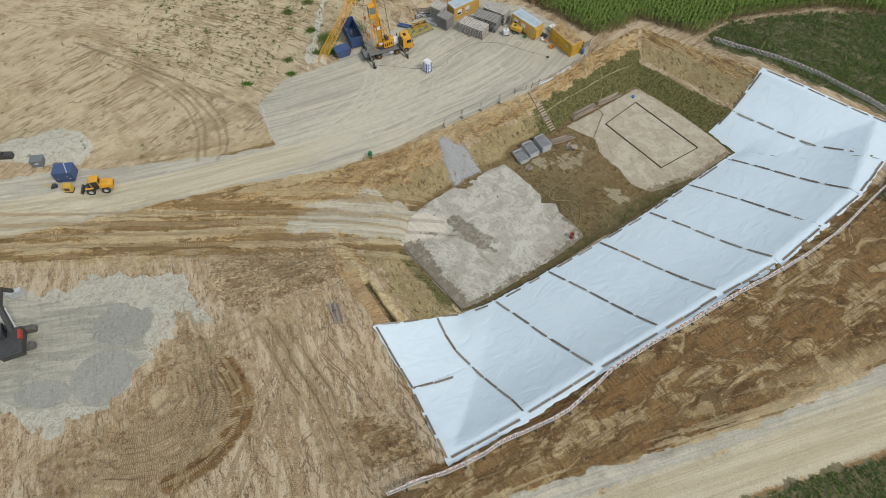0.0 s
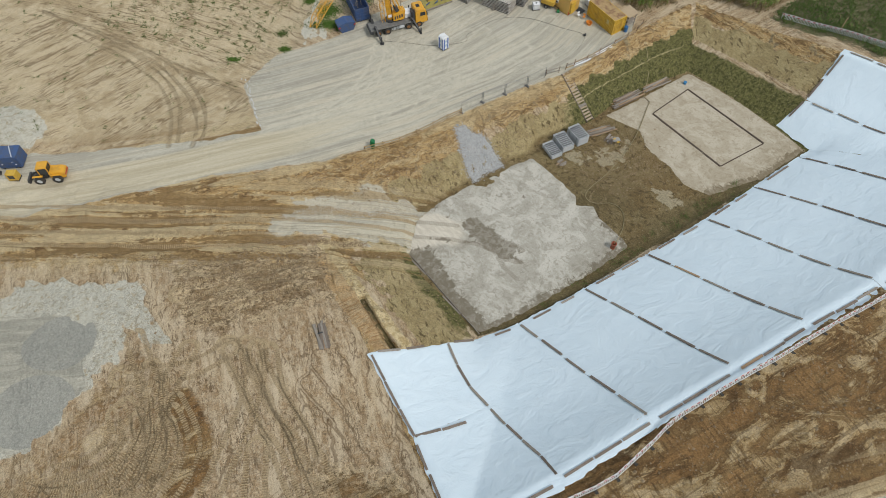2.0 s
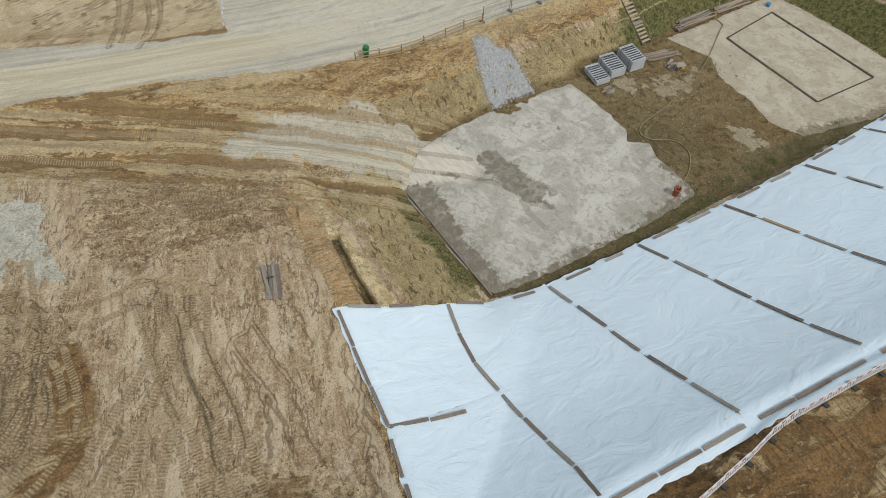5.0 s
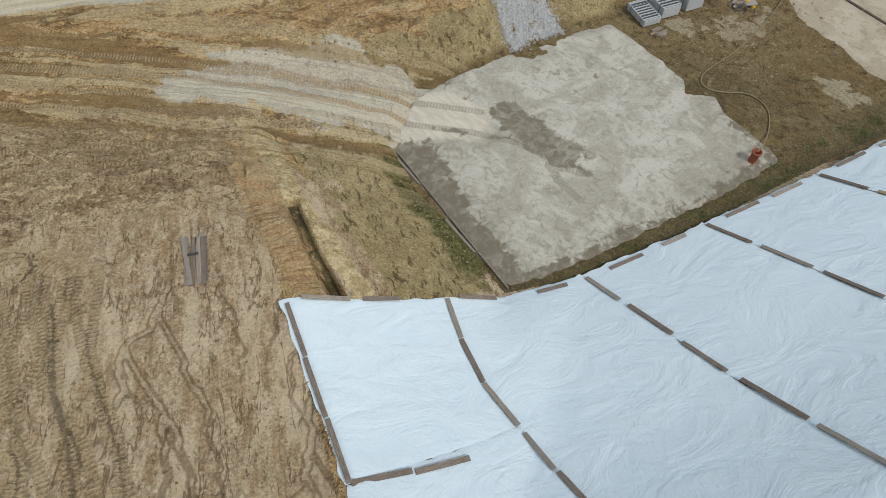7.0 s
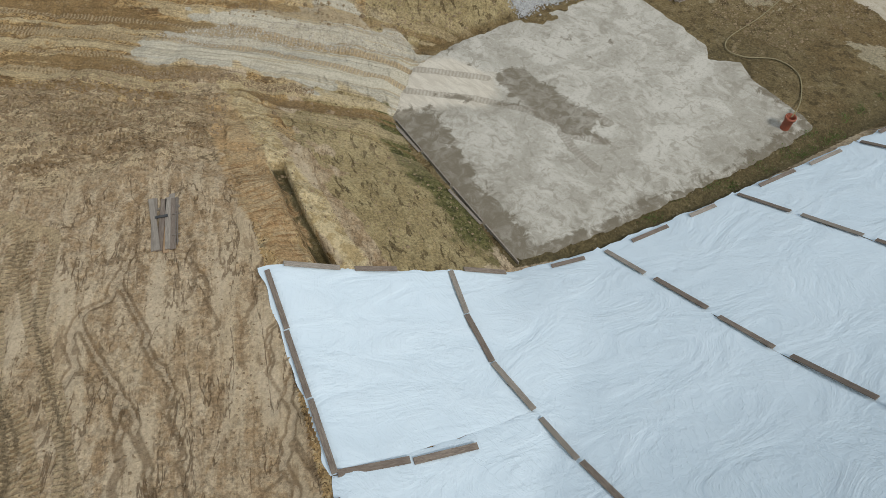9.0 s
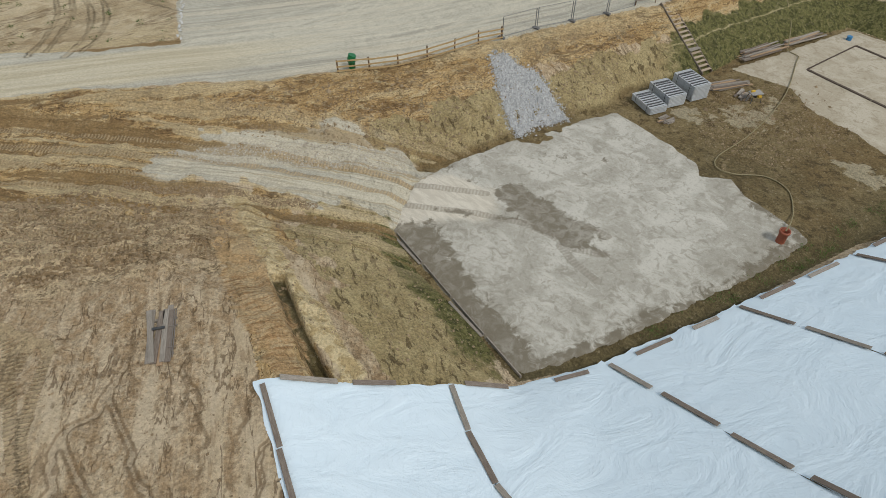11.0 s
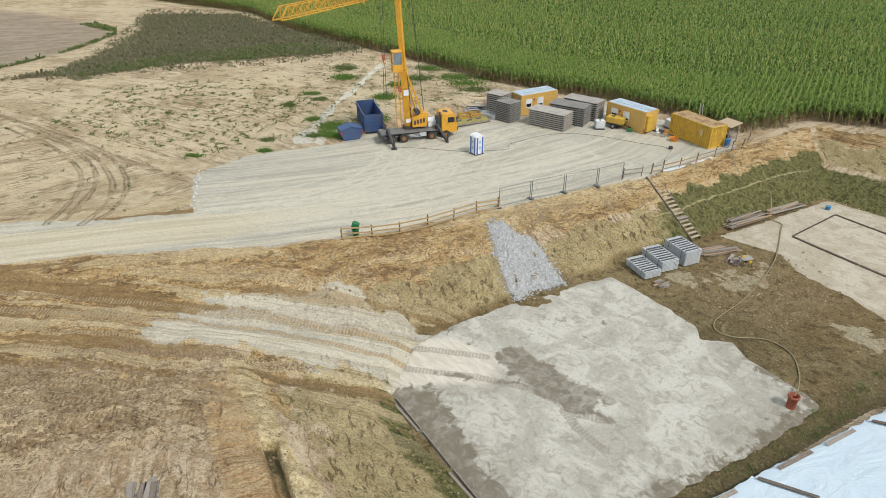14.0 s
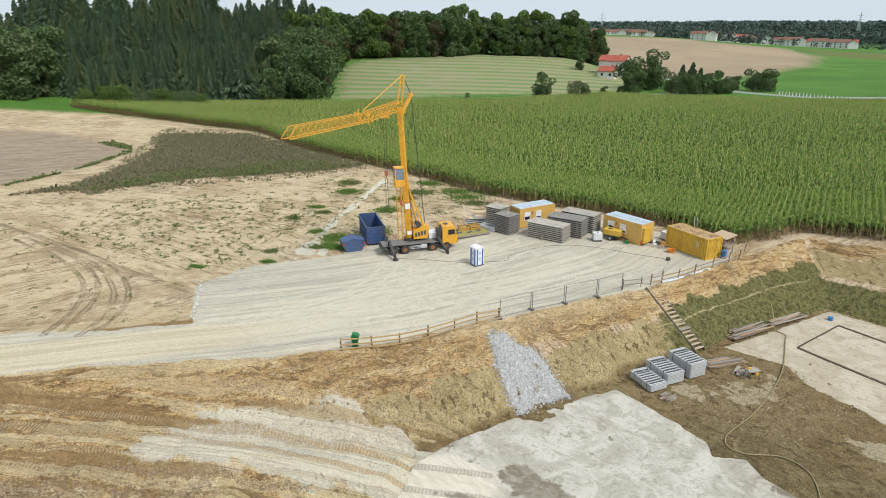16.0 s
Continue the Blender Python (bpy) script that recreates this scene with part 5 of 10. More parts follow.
# ---- safety barriers along the crest ----
def barrier_master():
    ob = thing("safety_barrier", "white plastic safety barrier with red reflectors on a black foot", "barrier", group="barriers along the crest")
    L = 2.3
    bm = B()
    for z, h in ((0.98, 0.05), (0.72, 0.04), (0.12, 0.06)):
        box(bm, 0, 0, z, L, 0.05, h, bevel=0.008)
    for x in (-L / 2 + 0.03, L / 2 - 0.03):
        box(bm, x, 0, 0.54, 0.055, 0.055, 0.94, bevel=0.008)
    part("frame", bm, M_WHITE, ob)
    slat = None
    for k in range(9):
        m = pose(-L / 2 + 0.26 + k * (L - 0.52) / 8, 0, 0.42)
        if slat is None:
            slat = part("slat", box(B(), 0, 0, 0, 0.085, 0.035, 0.56), M_WHITE, ob)
            slat.matrix_basis = m
        else:
            again(slat, m, ob)
    plate = None
    for k in range(6):
        m = pose(-L / 2 + 0.2 + k * (L - 0.4) / 5, 0, 0.85)
        mat = M_RED if k % 2 == 0 else M_WHITE
        o = part("reflector", box(B(), 0, 0, 0, 0.30 if k % 2 == 0 else 0.38, 0.042, 0.2), mat, ob, "red reflector" if k % 2 == 0 else "")
        o.matrix_basis = m
    bm = box(B(), L / 2 - 0.1, 0, 0.055, 0.30, 0.8, 0.11, bevel=0.025)
    part("foot", bm, M_RUBBER, ob, "black recycled rubber foot")
    return ob


def barrier_run(pts, size, lean=0.0):
    total = sum(math.dist(a, b) for a, b in zip(pts, pts[1:]))
    n = round(total / size)
    for k in range(n):
        a, b = plan_line(pts, k / n), plan_line(pts, (k + 1) / n)
        za, zb = ground_z(*a), ground_z(*b)
        A, C = Vector((*a, za)), Vector((*b, zb))
        yield Matrix.Translation((A + C) / 2) @ (C - A).to_track_quat("X", "Z").to_matrix().to_4x4() @ pose(0, 0, 0, rnd.uniform(-4, 4) + lean)


NET = [(-6.0, 13.5), (-2.5, 15.0), (1.0, 16.1), (4.5, 17.8), (7.0, 19.6), (9.5, 20.7), (14.5, 23.0), (18.5, 26.5), (21.0, 29.0), (27.0, 32.8), (32.5, 36.0), (39.5, 40.3), (46.0, 44.0), (51.5, 47.5), (57.0, 51.5), (62.5, 56.5), (70, 63)]
NET_FAR = [(49.0, 96.8), (52.4, 93.9), (57.2, 90.2), (62.9, 85.6), (67.9, 80.9), (72.5, 76), (78, 70)]
master = None
for line in (NET, NET_FAR):
    for m in barrier_run(line, 2.32, -17.0 if line is NET else 0.0):
        if master is None:
            master = barrier_master()
            master.matrix_world = m
        else:
            copy_thing(master, m)
bm = B()
box(bm, 0, 0, 0.045, 3.4, 0.32, 0.09, bevel=0.01)
beam = part("timber_beam", bm, M_FRESH)
tagged(beam, "pale timber beam lying across the safety barrier", "beam")
beam.matrix_world = look((55.6, 91.6, ground_z(55.6, 91.6) + 1.1), (60, 96.4, ground_z(58, 94) + 1.2)) @ pose(0, 0, 0, 90, 0, 90)

# ---- blinding slabs on the pit floor ----


def slab_material(name, pale, mid_c, dark, wet):
    k = Nodes(name)
    p = k.place("World")
    mid, fine, tiny = k.noise(p, 0.5, 6, 0.62, 0.8), k.noise(p, 3.2, 6, 0.66, 0.4), k.noise(p, 24, 3)
    soft, torn = k.noise(p, 0.28, 5, 0.6, 0.9), k.noise(p, 1.3, 7, 0.62, 1.0)
    brush = k.noise(k.squash(p, (0.5, 2.2, 1), -38), 1.2, 6, 0.65, 0.8)
    c = k.mix(k.ramp(soft, 0.40, 0.58), pale, mid_c)
    c = k.mix(k.ramp(brush, 0.52, 0.64, 0, 0.55), c, mid_c)
    c = k.mix(k.ramp(brush, 0.44, 0.34, 0, 0.6), c, pale)
    c = k.mix(k.ramp(torn, 0.53, 0.62, 0, 0.55), c, dark)
    c = k.mix(k.ramp(k.noise(p, 5.5, 5, 0.65, 0.5), 0.54, 0.62, 0, 0.35), c, dark)
    c = k.mix(k.ramp(k.noise(p, 5.5, 5, 0.65, 0.5), 0.44, 0.36, 0, 0.4), c, pale)
    c = k.mix(k.math("MULTIPLY", k.attr("fade"), k.ramp(torn, 0.38, 0.60, 0.15, 0.8)), c, dark)
    c = k.mix(k.ramp(k.attr("dust"), 0.2, 0.8, 0, 0.9), c, k.mix(k.ramp(brush, 0.4, 0.6), (0.63, 0.575, 0.475), (0.53, 0.475, 0.385)))
    spread = k.math("ADD", k.math("MULTIPLY", k.math("SUBTRACT", mid, 0.5), 1.3), k.math("MULTIPLY", k.math("SUBTRACT", torn, 0.5), 0.9))
    c = k.mix(k.math("MULTIPLY", k.ramp(k.math("ADD", k.attr("rim"), spread), 0.36, 0.62), k.ramp(torn, 0.36, 0.62, 0.65, 0.95)), c, wet)
    c = k.mix(k.math("MULTIPLY", k.ramp(k.math("ADD", k.attr("mud"), spread), 0.40, 0.62), k.ramp(torn, 0.36, 0.62, 0.55, 0.92)), c, wet)
    bars = k.math("SINE", k.math("ADD", k.math("MULTIPLY", k.attr("mud_run"), 24.0), k.math("MULTIPLY", fine, 2.0)))
    lug = k.math("MULTIPLY", k.ramp(k.math("ADD", k.attr("wheel"), k.math("MULTIPLY", k.math("SUBTRACT", torn, 0.5), 0.8)), 0.35, 0.6), k.ramp(bars, -0.3, 0.4, 0.6, 1.0))
    c = k.mix(k.math("MULTIPLY", lug, 0.55), c, (0.225, 0.195, 0.148))
    c = k.mix(k.ramp(tiny, 0.50, 0.70, 0, 0.28), c, dark)
    crack = k.ramp(k.math("ABSOLUTE", k.math("SUBTRACT", k.noise(p, 0.45, 4, 0.5, 1.0), 0.5)), 0.001, 0.004, 0.35, 0)
    c = k.mix(crack, c, dark)
    k.bump(k.math("ADD", k.math("ADD", fine, k.math("MULTIPLY", tiny, 0.25)), k.math("MULTIPLY", lug, 0.8)), 0.5, 0.05)
    return k.done(c, 0.92, 0, 0.25)


def slab(name, line, top, label, mat, rims=(), muds=(), wheels=(), dusts=(), dx=0.16):
    """A thin cast slab with a ragged edge: a sheet of squares cut to an outline, with its sides drawn down to the ground."""
    xs, ys = np.arange(min(p[0] for p in line) - 1, max(p[0] for p in line) + 1, dx), np.arange(min(p[1] for p in line) - 1, max(p[1] for p in line) + 1, dx)
    X, Y = np.meshgrid(xs, ys)
    wob = 0.12 * waves(X, Y, 1.3, 3.0) + 0.08 * waves(X, Y, 0.5, 6.0)
    d = to_line(X, Y, line)[0] * np.where(within(X, Y, line), 1, -1) + wob
    keep = d > 0
    cell = keep[:-1, :-1] & keep[1:, :-1] & keep[:-1, 1:] & keep[1:, 1:]
    ids = -np.ones(X.shape, int)
    use = np.zeros(X.shape, bool)
    for a in (slice(None, -1), slice(1, None)):
        for b in (slice(None, -1), slice(1, None)):
            use[a, b] |= cell
    ids[use] = np.arange(use.sum())
    faces = np.stack([ids[:-1, :-1][cell], ids[:-1, 1:][cell], ids[1:, 1:][cell], ids[1:, :-1][cell]], 1)
    Z = top + 0.02 * waves(X, Y, 4, 1.0) + 0.008 * waves(X, Y, 0.8, 2.0)
    gy, gx = np.gradient(d, dx)
    inner = np.zeros(X.shape, bool)
    inner[1:-1, 1:-1] = cell[:-1, :-1] & cell[1:, :-1] & cell[:-1, 1:] & cell[1:, 1:]
    hem = use & ~inner
    shift = np.where(hem, np.clip(d, 0, 0.3), 0.0)
    Z = np.where(hem, Z - 0.07, Z)
    me = sheet_mesh(name, np.stack([(X - shift * gx)[use], (Y - shift * gy)[use], Z[use]], -1), faces)
    fields = {"fade": np.zeros(X.shape), "rim": np.zeros(X.shape), "mud": np.zeros(X.shape), "mud_run": np.zeros(X.shape), "wheel": np.zeros(X.shape)}
    for pts, w in rims:
        fields["rim"] = np.maximum(fields["rim"], np.clip((w - to_line(X, Y, pts, False)[0] + 1.0 * wob) / 2.6, 0, 1))
        fields["fade"] = np.maximum(fields["fade"], np.clip(1 - to_line(X, Y, pts, False)[0] / (w * 2.1), 0, 1))
    for pts, w in muds:
        fields["mud"] = np.maximum(fields["mud"], np.clip((w - to_line(X, Y, pts, False)[0] + 1.0 * wob) / 1.8, 0, 1))
    fields["dust"] = np.zeros(X.shape)
    for pts in dusts:
        fields["dust"] = np.maximum(fields["dust"], np.clip((to_line(X, Y, pts)[0] * np.where(within(X, Y, pts), 1, -1) + 3 * wob) / 1.6 + 0.5, 0, 1))
    for pts in wheels:
        dd, run = to_line(X, Y, pts, False)
        t = np.clip((0.38 - dd) / 0.15, 0, 1)
        fields["mud_run"] = np.where(t > fields["wheel"], run, fields["mud_run"])
        fields["wheel"] = np.maximum(fields["wheel"], t)
    for key, value in fields.items():
        me.attributes.new(key, "FLOAT", "POINT").data.foreach_set("value", value[use].astype(np.float32))
    me.materials.append(mat)
    ob = tagged(new(name, me), label, "concrete slab", kind="structure")
    return ob


M_SLAB = slab_material("dusty_blinding", (0.525, 0.497, 0.43), (0.375, 0.35, 0.293), (0.26, 0.235, 0.185), (0.165, 0.14, 0.10))
M_SLAB2 = slab_material("pale_blinding", (0.49, 0.435, 0.34), (0.40, 0.345, 0.255), (0.28, 0.23, 0.155), (0.18, 0.142, 0.09))
SLAB_A = [(-7.2, 53), (-6.4, 58.6), (-4.4, 61), (0.5, 65), (6.5, 69), (9.6, 70.6), (13.5, 66.5), (15.5, 64), (15.6, 62.4), (17.8, 62.2), (18.6, 60.4), (22.2, 56), (18.0, 52.4), (8.3, 45.4), (2.6, 42.0), (-1.1, 46)]
SLAB_B = [(21, 80), (25.5, 83), (35.4, 90.4), (38.5, 88), (42.5, 84), (46.4, 79.4), (50.0, 74.5), (42.5, 68.7), (34.3, 65.2), (31, 67), (29.5, 70), (26.5, 74), (26, 77)]
slab("blinding_slab", SLAB_A, 0.27, "dusty pale grey concrete blinding slab with muddy tyre marks", M_SLAB,
     rims=[([(-5.6, 52.6), (-1.1, 46), (2.6, 42)], 3.0), ([(2.6, 42), (8.3, 45.4), (18, 52.4), (22, 56)], 1.9), ([(22, 56), (18.6, 60.4)], 1.6), ([(-5.2, 60.6), (-3.6, 60.9)], 0.9)],
     muds=[([(1.4, 58.0), (3, 56.4), (5.8, 54.4)], 2.3), ([(5.5, 54.0), (7.6, 52.6)], 1.2), ([(-5, 55.7), (1.5, 55.4)], 0.9), ([(2.1, 59.2), (2.5, 58.8)], 0.7), ([(3.7, 63.4), (5.2, 63.2)], 0.95), ([(6.4, 61.4), (6.8, 61.2)], 0.7), ([(8.2, 63.4), (8.8, 63.5)], 0.7), ([(9.7, 54.0), (10.1, 53.3)], 0.6),
           ([(-3.0, 59.6), (-2.4, 59.2)], 0.8), ([(-0.6, 61.5), (0.2, 61.3)], 0.8), ([(7.4, 55.3), (8.3, 54.8)], 0.6), ([(0.4, 48.8), (0.5, 48.7)], 0.4), ([(12.4, 57.5), (12.9, 57.2)], 0.4), ([(15.2, 61.5), (15.7, 61.0)], 0.6), ([(9.5, 67.5), (10.3, 67.0)], 0.5)],
     wheels=[[(-9.5, 56.2), (-7.1, 55.8), (-4.5, 55.7), (-1.5, 55.6), (0.2, 55.3), (2.3, 55), (4, 54), (5.7, 52.8), (7.7, 52.5)], [(-9.5, 58.3), (-7.5, 58.2), (-4.9, 58.2), (-0.9, 57.9)], [(4.7, 53), (5.7, 51.4), (7.1, 50)], [(6.6, 55.2), (8.0, 54.4)]],
     dusts=[[(-10, 53.5), (-6.5, 52.6), (-4.5, 54.6), (-0.5, 54.9), (0.2, 56.5), (-0.5, 58.6), (-4.5, 59.8), (-10, 61)]])
slab("blinding_slab", SLAB_B, 0.26, "pale tan concrete blinding slab with timber strips on it", M_SLAB2,
     rims=[([(34.3, 65.2), (42.5, 68.7), (50, 74.5)], 2.2)], muds=[([(31, 74), (31.6, 74.5)], 0.5), ([(37.5, 73), (38, 73.3)], 0.5), ([(37.2, 80), (37.8, 80.2)], 0.6)],
     wheels=[])

M_WETWOOD = timber("wet_timber", (0.13, 0.095, 0.07), (0.06, 0.045, 0.035))
# Screed strips that mark out the second slab, and the edging of the first.
for a, b, w in (((28.4, 80.8), (34.7, 86.5), 0.14), ((34.7, 86.5), (44.2, 75.5), 0.28), ((44.2, 75.5), (36.9, 70.6), 0.14), ((36.9, 70.6), (28.4, 80.8), 0.28)):
    bm = B()
    n = max(2, round(math.dist(a, b) / 3.6))
    A, C = Vector((*a, 0.30)), Vector((*b, 0.30))
    for k in range(n):
        bar(bm, A.lerp(C, (k + 0.01) / n) + Vector((rnd.uniform(-.03, .03), rnd.uniform(-.03, .03), 0)), A.lerp(C, (k + 0.99) / n), w, 0.06)
    tagged(part("screed_strip", bm, M_WETWOOD), "dark wet timber strip laid on the pale concrete slab", "timber strip", "screed strips")
for k in range(4):
    a, b = plan_line([(-6.9, 52.8), (-1.1, 46.0), (2.5, 41.9)], k / 4 + 0.02), plan_line([(-6.9, 52.8), (-1.1, 46.0), (2.5, 41.9)], (k + 1) / 4)
    bm = B()
    bar(bm, (*a, 0.34), (*b, 0.34), 0.07, 0.26)
    if k % 2 == 0:
        bar(bm, (a[0] - 0.25, a[1] - 0.15, 0.28), (b[0] - 0.1, b[1] - 0.1, 0.28), 0.18, 0.06)
    tagged(part("edge_board", bm, M_OLDWOOD), "weathered edging board along the concrete slab", "board", "edging boards")

# ---- the yard ----


def wheel(x, y, z, r, w, parent, rim_mat, label=""):
    """A wheel with its axle across: tyre, rim and hub."""
    bm = B()
    ring = [(r * 0.56, -w / 2 + 0.02), (r * 0.9, -w / 2), (r, -w / 2 + 0.05), (r, w / 2 - 0.05), (r * 0.9, w / 2), (r * 0.56, w / 2 - 0.02)]
    n = 22
    rows = [[bm.verts.new((a * math.cos(k * math.tau / n), b, a * math.sin(k * math.tau / n))) for a, b in ring] for k in range(n)]
    for k in range(n):
        for j in range(len(ring) - 1):
            bm.faces.new((rows[k][j], rows[k][j + 1], rows[(k + 1) % n][j + 1], rows[(k + 1) % n][j]))
    for k in range(n):
        a = k * math.tau / n
        box(bm, r * math.cos(a), 0, r * math.sin(a), 0.045, w * 0.9, 0.07, 0, -math.degrees(a), 0)
    tyre = part("wheel", bm, M_RUBBER, parent, label)
    tyre.matrix_basis = pose(x, y, z)
    bm = B()
    rod(bm, (0, -w / 2 + 0.07, 0), (0, w / 2 - 0.07, 0), r * 0.58, 16)
    rod(bm, (0, -w / 2 - 0.01, 0), (0, w / 2 + 0.01, 0), r * 0.22, 10)
    for k in range(8):
        a = k * math.tau / 8
        rod(bm, (r * 0.4 * math.cos(a), -w / 2 + 0.03, r * 0.4 * math.sin(a)), (r * 0.4 * math.cos(a), w / 2 - 0.03, r * 0.4 * math.sin(a)), 0.03, 6)
    part("rim", bm, rim_mat, tyre)
    return tyre


def lattice(name, parent, a, b, w, h, bays, r, mat, up=Vector((0, 0, 1))):
    """A lattice girder from a to b: two lower chords, two upper chords and the diagonals between them."""
    a, b = Vector(a), Vector(b)
    d = (b - a).normalized()
    side = d.cross(up).normalized() * w / 2
    top = side.cross(d).normalized() * h
    bm = B()
    c = lambda f, s, t: a.lerp(b, f) + side * s + top * t
    for s in (-1, 1):
        bar(bm, c(0, s, 0), c(1, s, 0), r * 2.4, r * 2.4)
        bar(bm, c(0, s * 0.8, 1), c(1 - 0.8 / bays, s * 0.8, 1), r * 2.2, r * 2.2)
    for k in range(bays):
        f, g = k / bays, (k + 1) / bays
        e = min(g, 1 - 0.8 / bays) if k == bays - 1 else g
        for s in (-1, 1):
            bar(bm, c(f, s * 0.8, 1), c(g, s, 0), r * 1.3, r * 1.3)
            bar(bm, c(f, s, 0), c(f, s * 0.8, 1), r * 1.3, r * 1.3)
            if k < bays - 1:
                bar(bm, c(f, s, 0), c(g, s * 0.8, 1), r * 1.1, r * 1.1)
        bar(bm, c(f, -1, 0), c(g, 1, 0), r * 1.2, r * 1.2)
        bar(bm, c(f, -0.8, 1), c(f, 0.8, 1), r * 1.2, r * 1.2)
    for s in (-1, 1):
        bar(bm, c(1 - 0.8 / bays, s * 0.8, 1), c(1, s, 0), r * 1.6, r * 1.6)
    return part(name, bm, mat, parent)


def crane():
    ob = thing("truck_crane", "yellow truck-mounted tower crane standing on its outriggers on the gravel yard", "crane", pose(-14.9, 93.45, 3.83, 0, 0, 23.8))
    inv = ob.matrix_world.inverted()
    # carrier
    bm = B()
    box(bm, 2.2, 0, 0.86, 8.6, 0.95, 0.34, bevel=0.02)
    box(bm, -1.9, 0, 0.85, 0.5, 2.4, 0.5, bevel=0.03)
    part("chassis", bm, M_DARK, ob)
    bm = B()
    box(bm, 1.7, 0, 1.16, 7.4, 2.2, 0.10, bevel=0.02)
    deck = part("deck", bm, worn("deck_steel", (0.15, 0.148, 0.142), (0.30, 0.285, 0.25), 2, 0.7, 0.2, 0.6), ob)
    rib = part("rib", box(B(), 0, 0, 0, 0.05, 2.1, 0.03), bpy.data.materials["deck_steel"], deck)
    rib.location = (-1.7, 0, 1.215)
    for k in range(1, 14):
        again(rib, pose(-1.7 + k * 0.52, 0, 1.215), deck)
    for x in (-0.75, 0.75, 4.3, 6.1):
        for y in (-1.08, 1.08):
            wheel(x, y, 0.52, 0.52, 0.36, ob, worn("hub_orange", (0.33, 0.16, 0.06), (0.12, 0.08, 0.05), 5, 0.6, 0, 0.6) if (x, y) == (-0.75, -1.08) else bpy.data.materials["hub_orange"])
    bm = B()
    for k in range(3):
        box(bm, 2.5, -1.15, 0.62 + 0.16 * k, 2.1, 0.04, 0.05)
    for x in (1.5, 2.5, 3.5):
        box(bm, x, -1.15, 0.78, 0.05, 0.05, 0.42)
    part("side_guard", bm, M_STEEL, ob)
    bm = box(B(), 3.2, -0.95, 0.8, 0.8, 0.4, 0.45, bevel=0.05)
    part("fuel_tank", bm, M_STEEL, ob)
    bm = B()
    for k in range(6):
        box(bm, -2.0 + 0.02, -1.1 + 0.1 + k * 0.4, 1.02, 0.03, 0.2, 0.16)
    part("hazard_plate", bm, M_RED, ob, "red and white hazard plate")
    # driver's cab
    bm = B()
    prism(bm, [(5.55, 0.75), (7.5, 0.75), (7.62, 1.4), (7.5, 2.0), (7.28, 2.95), (7.0, 3.08), (5.75, 3.08), (5.55, 2.95)], -1.2, 1.2)
    bmesh.ops.bevel(bm, geom=bm.edges[:], offset=0.05, segments=2, affect="EDGES")
    cab = part("driver_cab", bm, M_YELLOW, ob)
    bm = prism(B(), [(7.53, 2.0), (7.60, 1.98), (7.36, 2.85), (7.29, 2.85)], -1.02, 1.02)
    part("windscreen", bm, M_GLASS, cab)
    for y in (-1.21, 1.21):
        bm = box(B(), 6.75, y, 2.35, 0.85, 0.03, 0.65, bevel=0.01)
        part("side_window", bm, M_GLASS, cab)
        bm = box(B(), 7.45, y * 1.12, 2.35, 0.10, 0.16, 0.45, bevel=0.03)
        part("mirror", bm, M_DARK, cab)
    bm = box(B(), 7.58, 0, 1.15, 0.12, 2.3, 0.5, bevel=0.03)
    for y in (-0.9, 0.9):
        rod(bm, (7.6, y, 1.1), (7.67, y, 1.1), 0.12, 12)
    part("bumper", bm, M_DARK, cab)
    bm = box(B(), 6.3, 0.1, 3.11, 0.55, 0.7, 0.05, bevel=0.01)
    part("roof_hatch", bm, M_GLASS, cab)
    bm = rod(B(), (5.35, -0.95, 1.2), (5.35, -0.95, 3.35), 0.12, 12)
    box(bm, 5.3, -0.2, 1.9, 0.35, 1.6, 1.3, bevel=0.04)
    part("exhaust", bm, M_DARK, ob)
    # outriggers
    for x, s in ((-1.2, -1), (5.0, -1), (-1.2, 1), (5.0, 1)):
        bm = B()
        end = (x + (0.3 if x < 0 else 0.75), s * 3.1, 0.25)
        bar(bm, (x, s * 0.9, 1.75), end, 0.26, 0.26)
        bar(bm, (x, s * 0.8, 1.0), (x, s * 0.9, 1.8), 0.35, 0.3)
        rod(bm, (end[0], end[1], 1.3), (end[0], end[1], 0.1), 0.1, 10)
        leg = part("outrigger", bm, M_DARK, ob)
        bm = rod(B(), (end[0], end[1], 0.0), (end[0], end[1], 0.1), 0.36, 16)
        rod(bm, (end[0], end[1], 0.1), (end[0], end[1], 0.2), 0.16, 12)
        part("foot_pad", bm, M_DARK, leg)
    # tower, in the crane's own axes
    foot, head = inv @ Vector((-13.55, 94.75, 5.1)), inv @ Vector((-14.5, 94.9, 21.5))
    at = lambda f: foot.lerp(head, f)
    bm = rod(B(), (foot.x, foot.y, 1.2), (foot.x, foot.y, 1.5), 0.85, 20)
    part("slewing_ring", bm, M_DARK, ob)
    bm = B()
    bar(bm, at(0.01), at(0.44), 0.72, 0.70)
    for f in (0.02, 0.16, 0.30, 0.43):
        bar(bm, at(f), at(f + 0.012), 0.82, 0.80)
    part("lower_mast", bm, M_YELLOW, ob)
    bm = B()
    bar(bm, at(0.42), at(1.0), 0.56, 0.54)
    for f in (0.5, 0.62, 0.75, 0.88, 0.985):
        bar(bm, at(f), at(f + 0.008), 0.64, 0.62)
    bar(bm, at(0.965) + Vector((-0.6, 0, 0)), at(0.965) + Vector((0.7, 0, 0)), 0.12, 0.12)
    part("upper_mast", bm, M_YELLOW, ob)
    bm = B()
    back = foot + Vector((1.7, -0.1, 0.5))
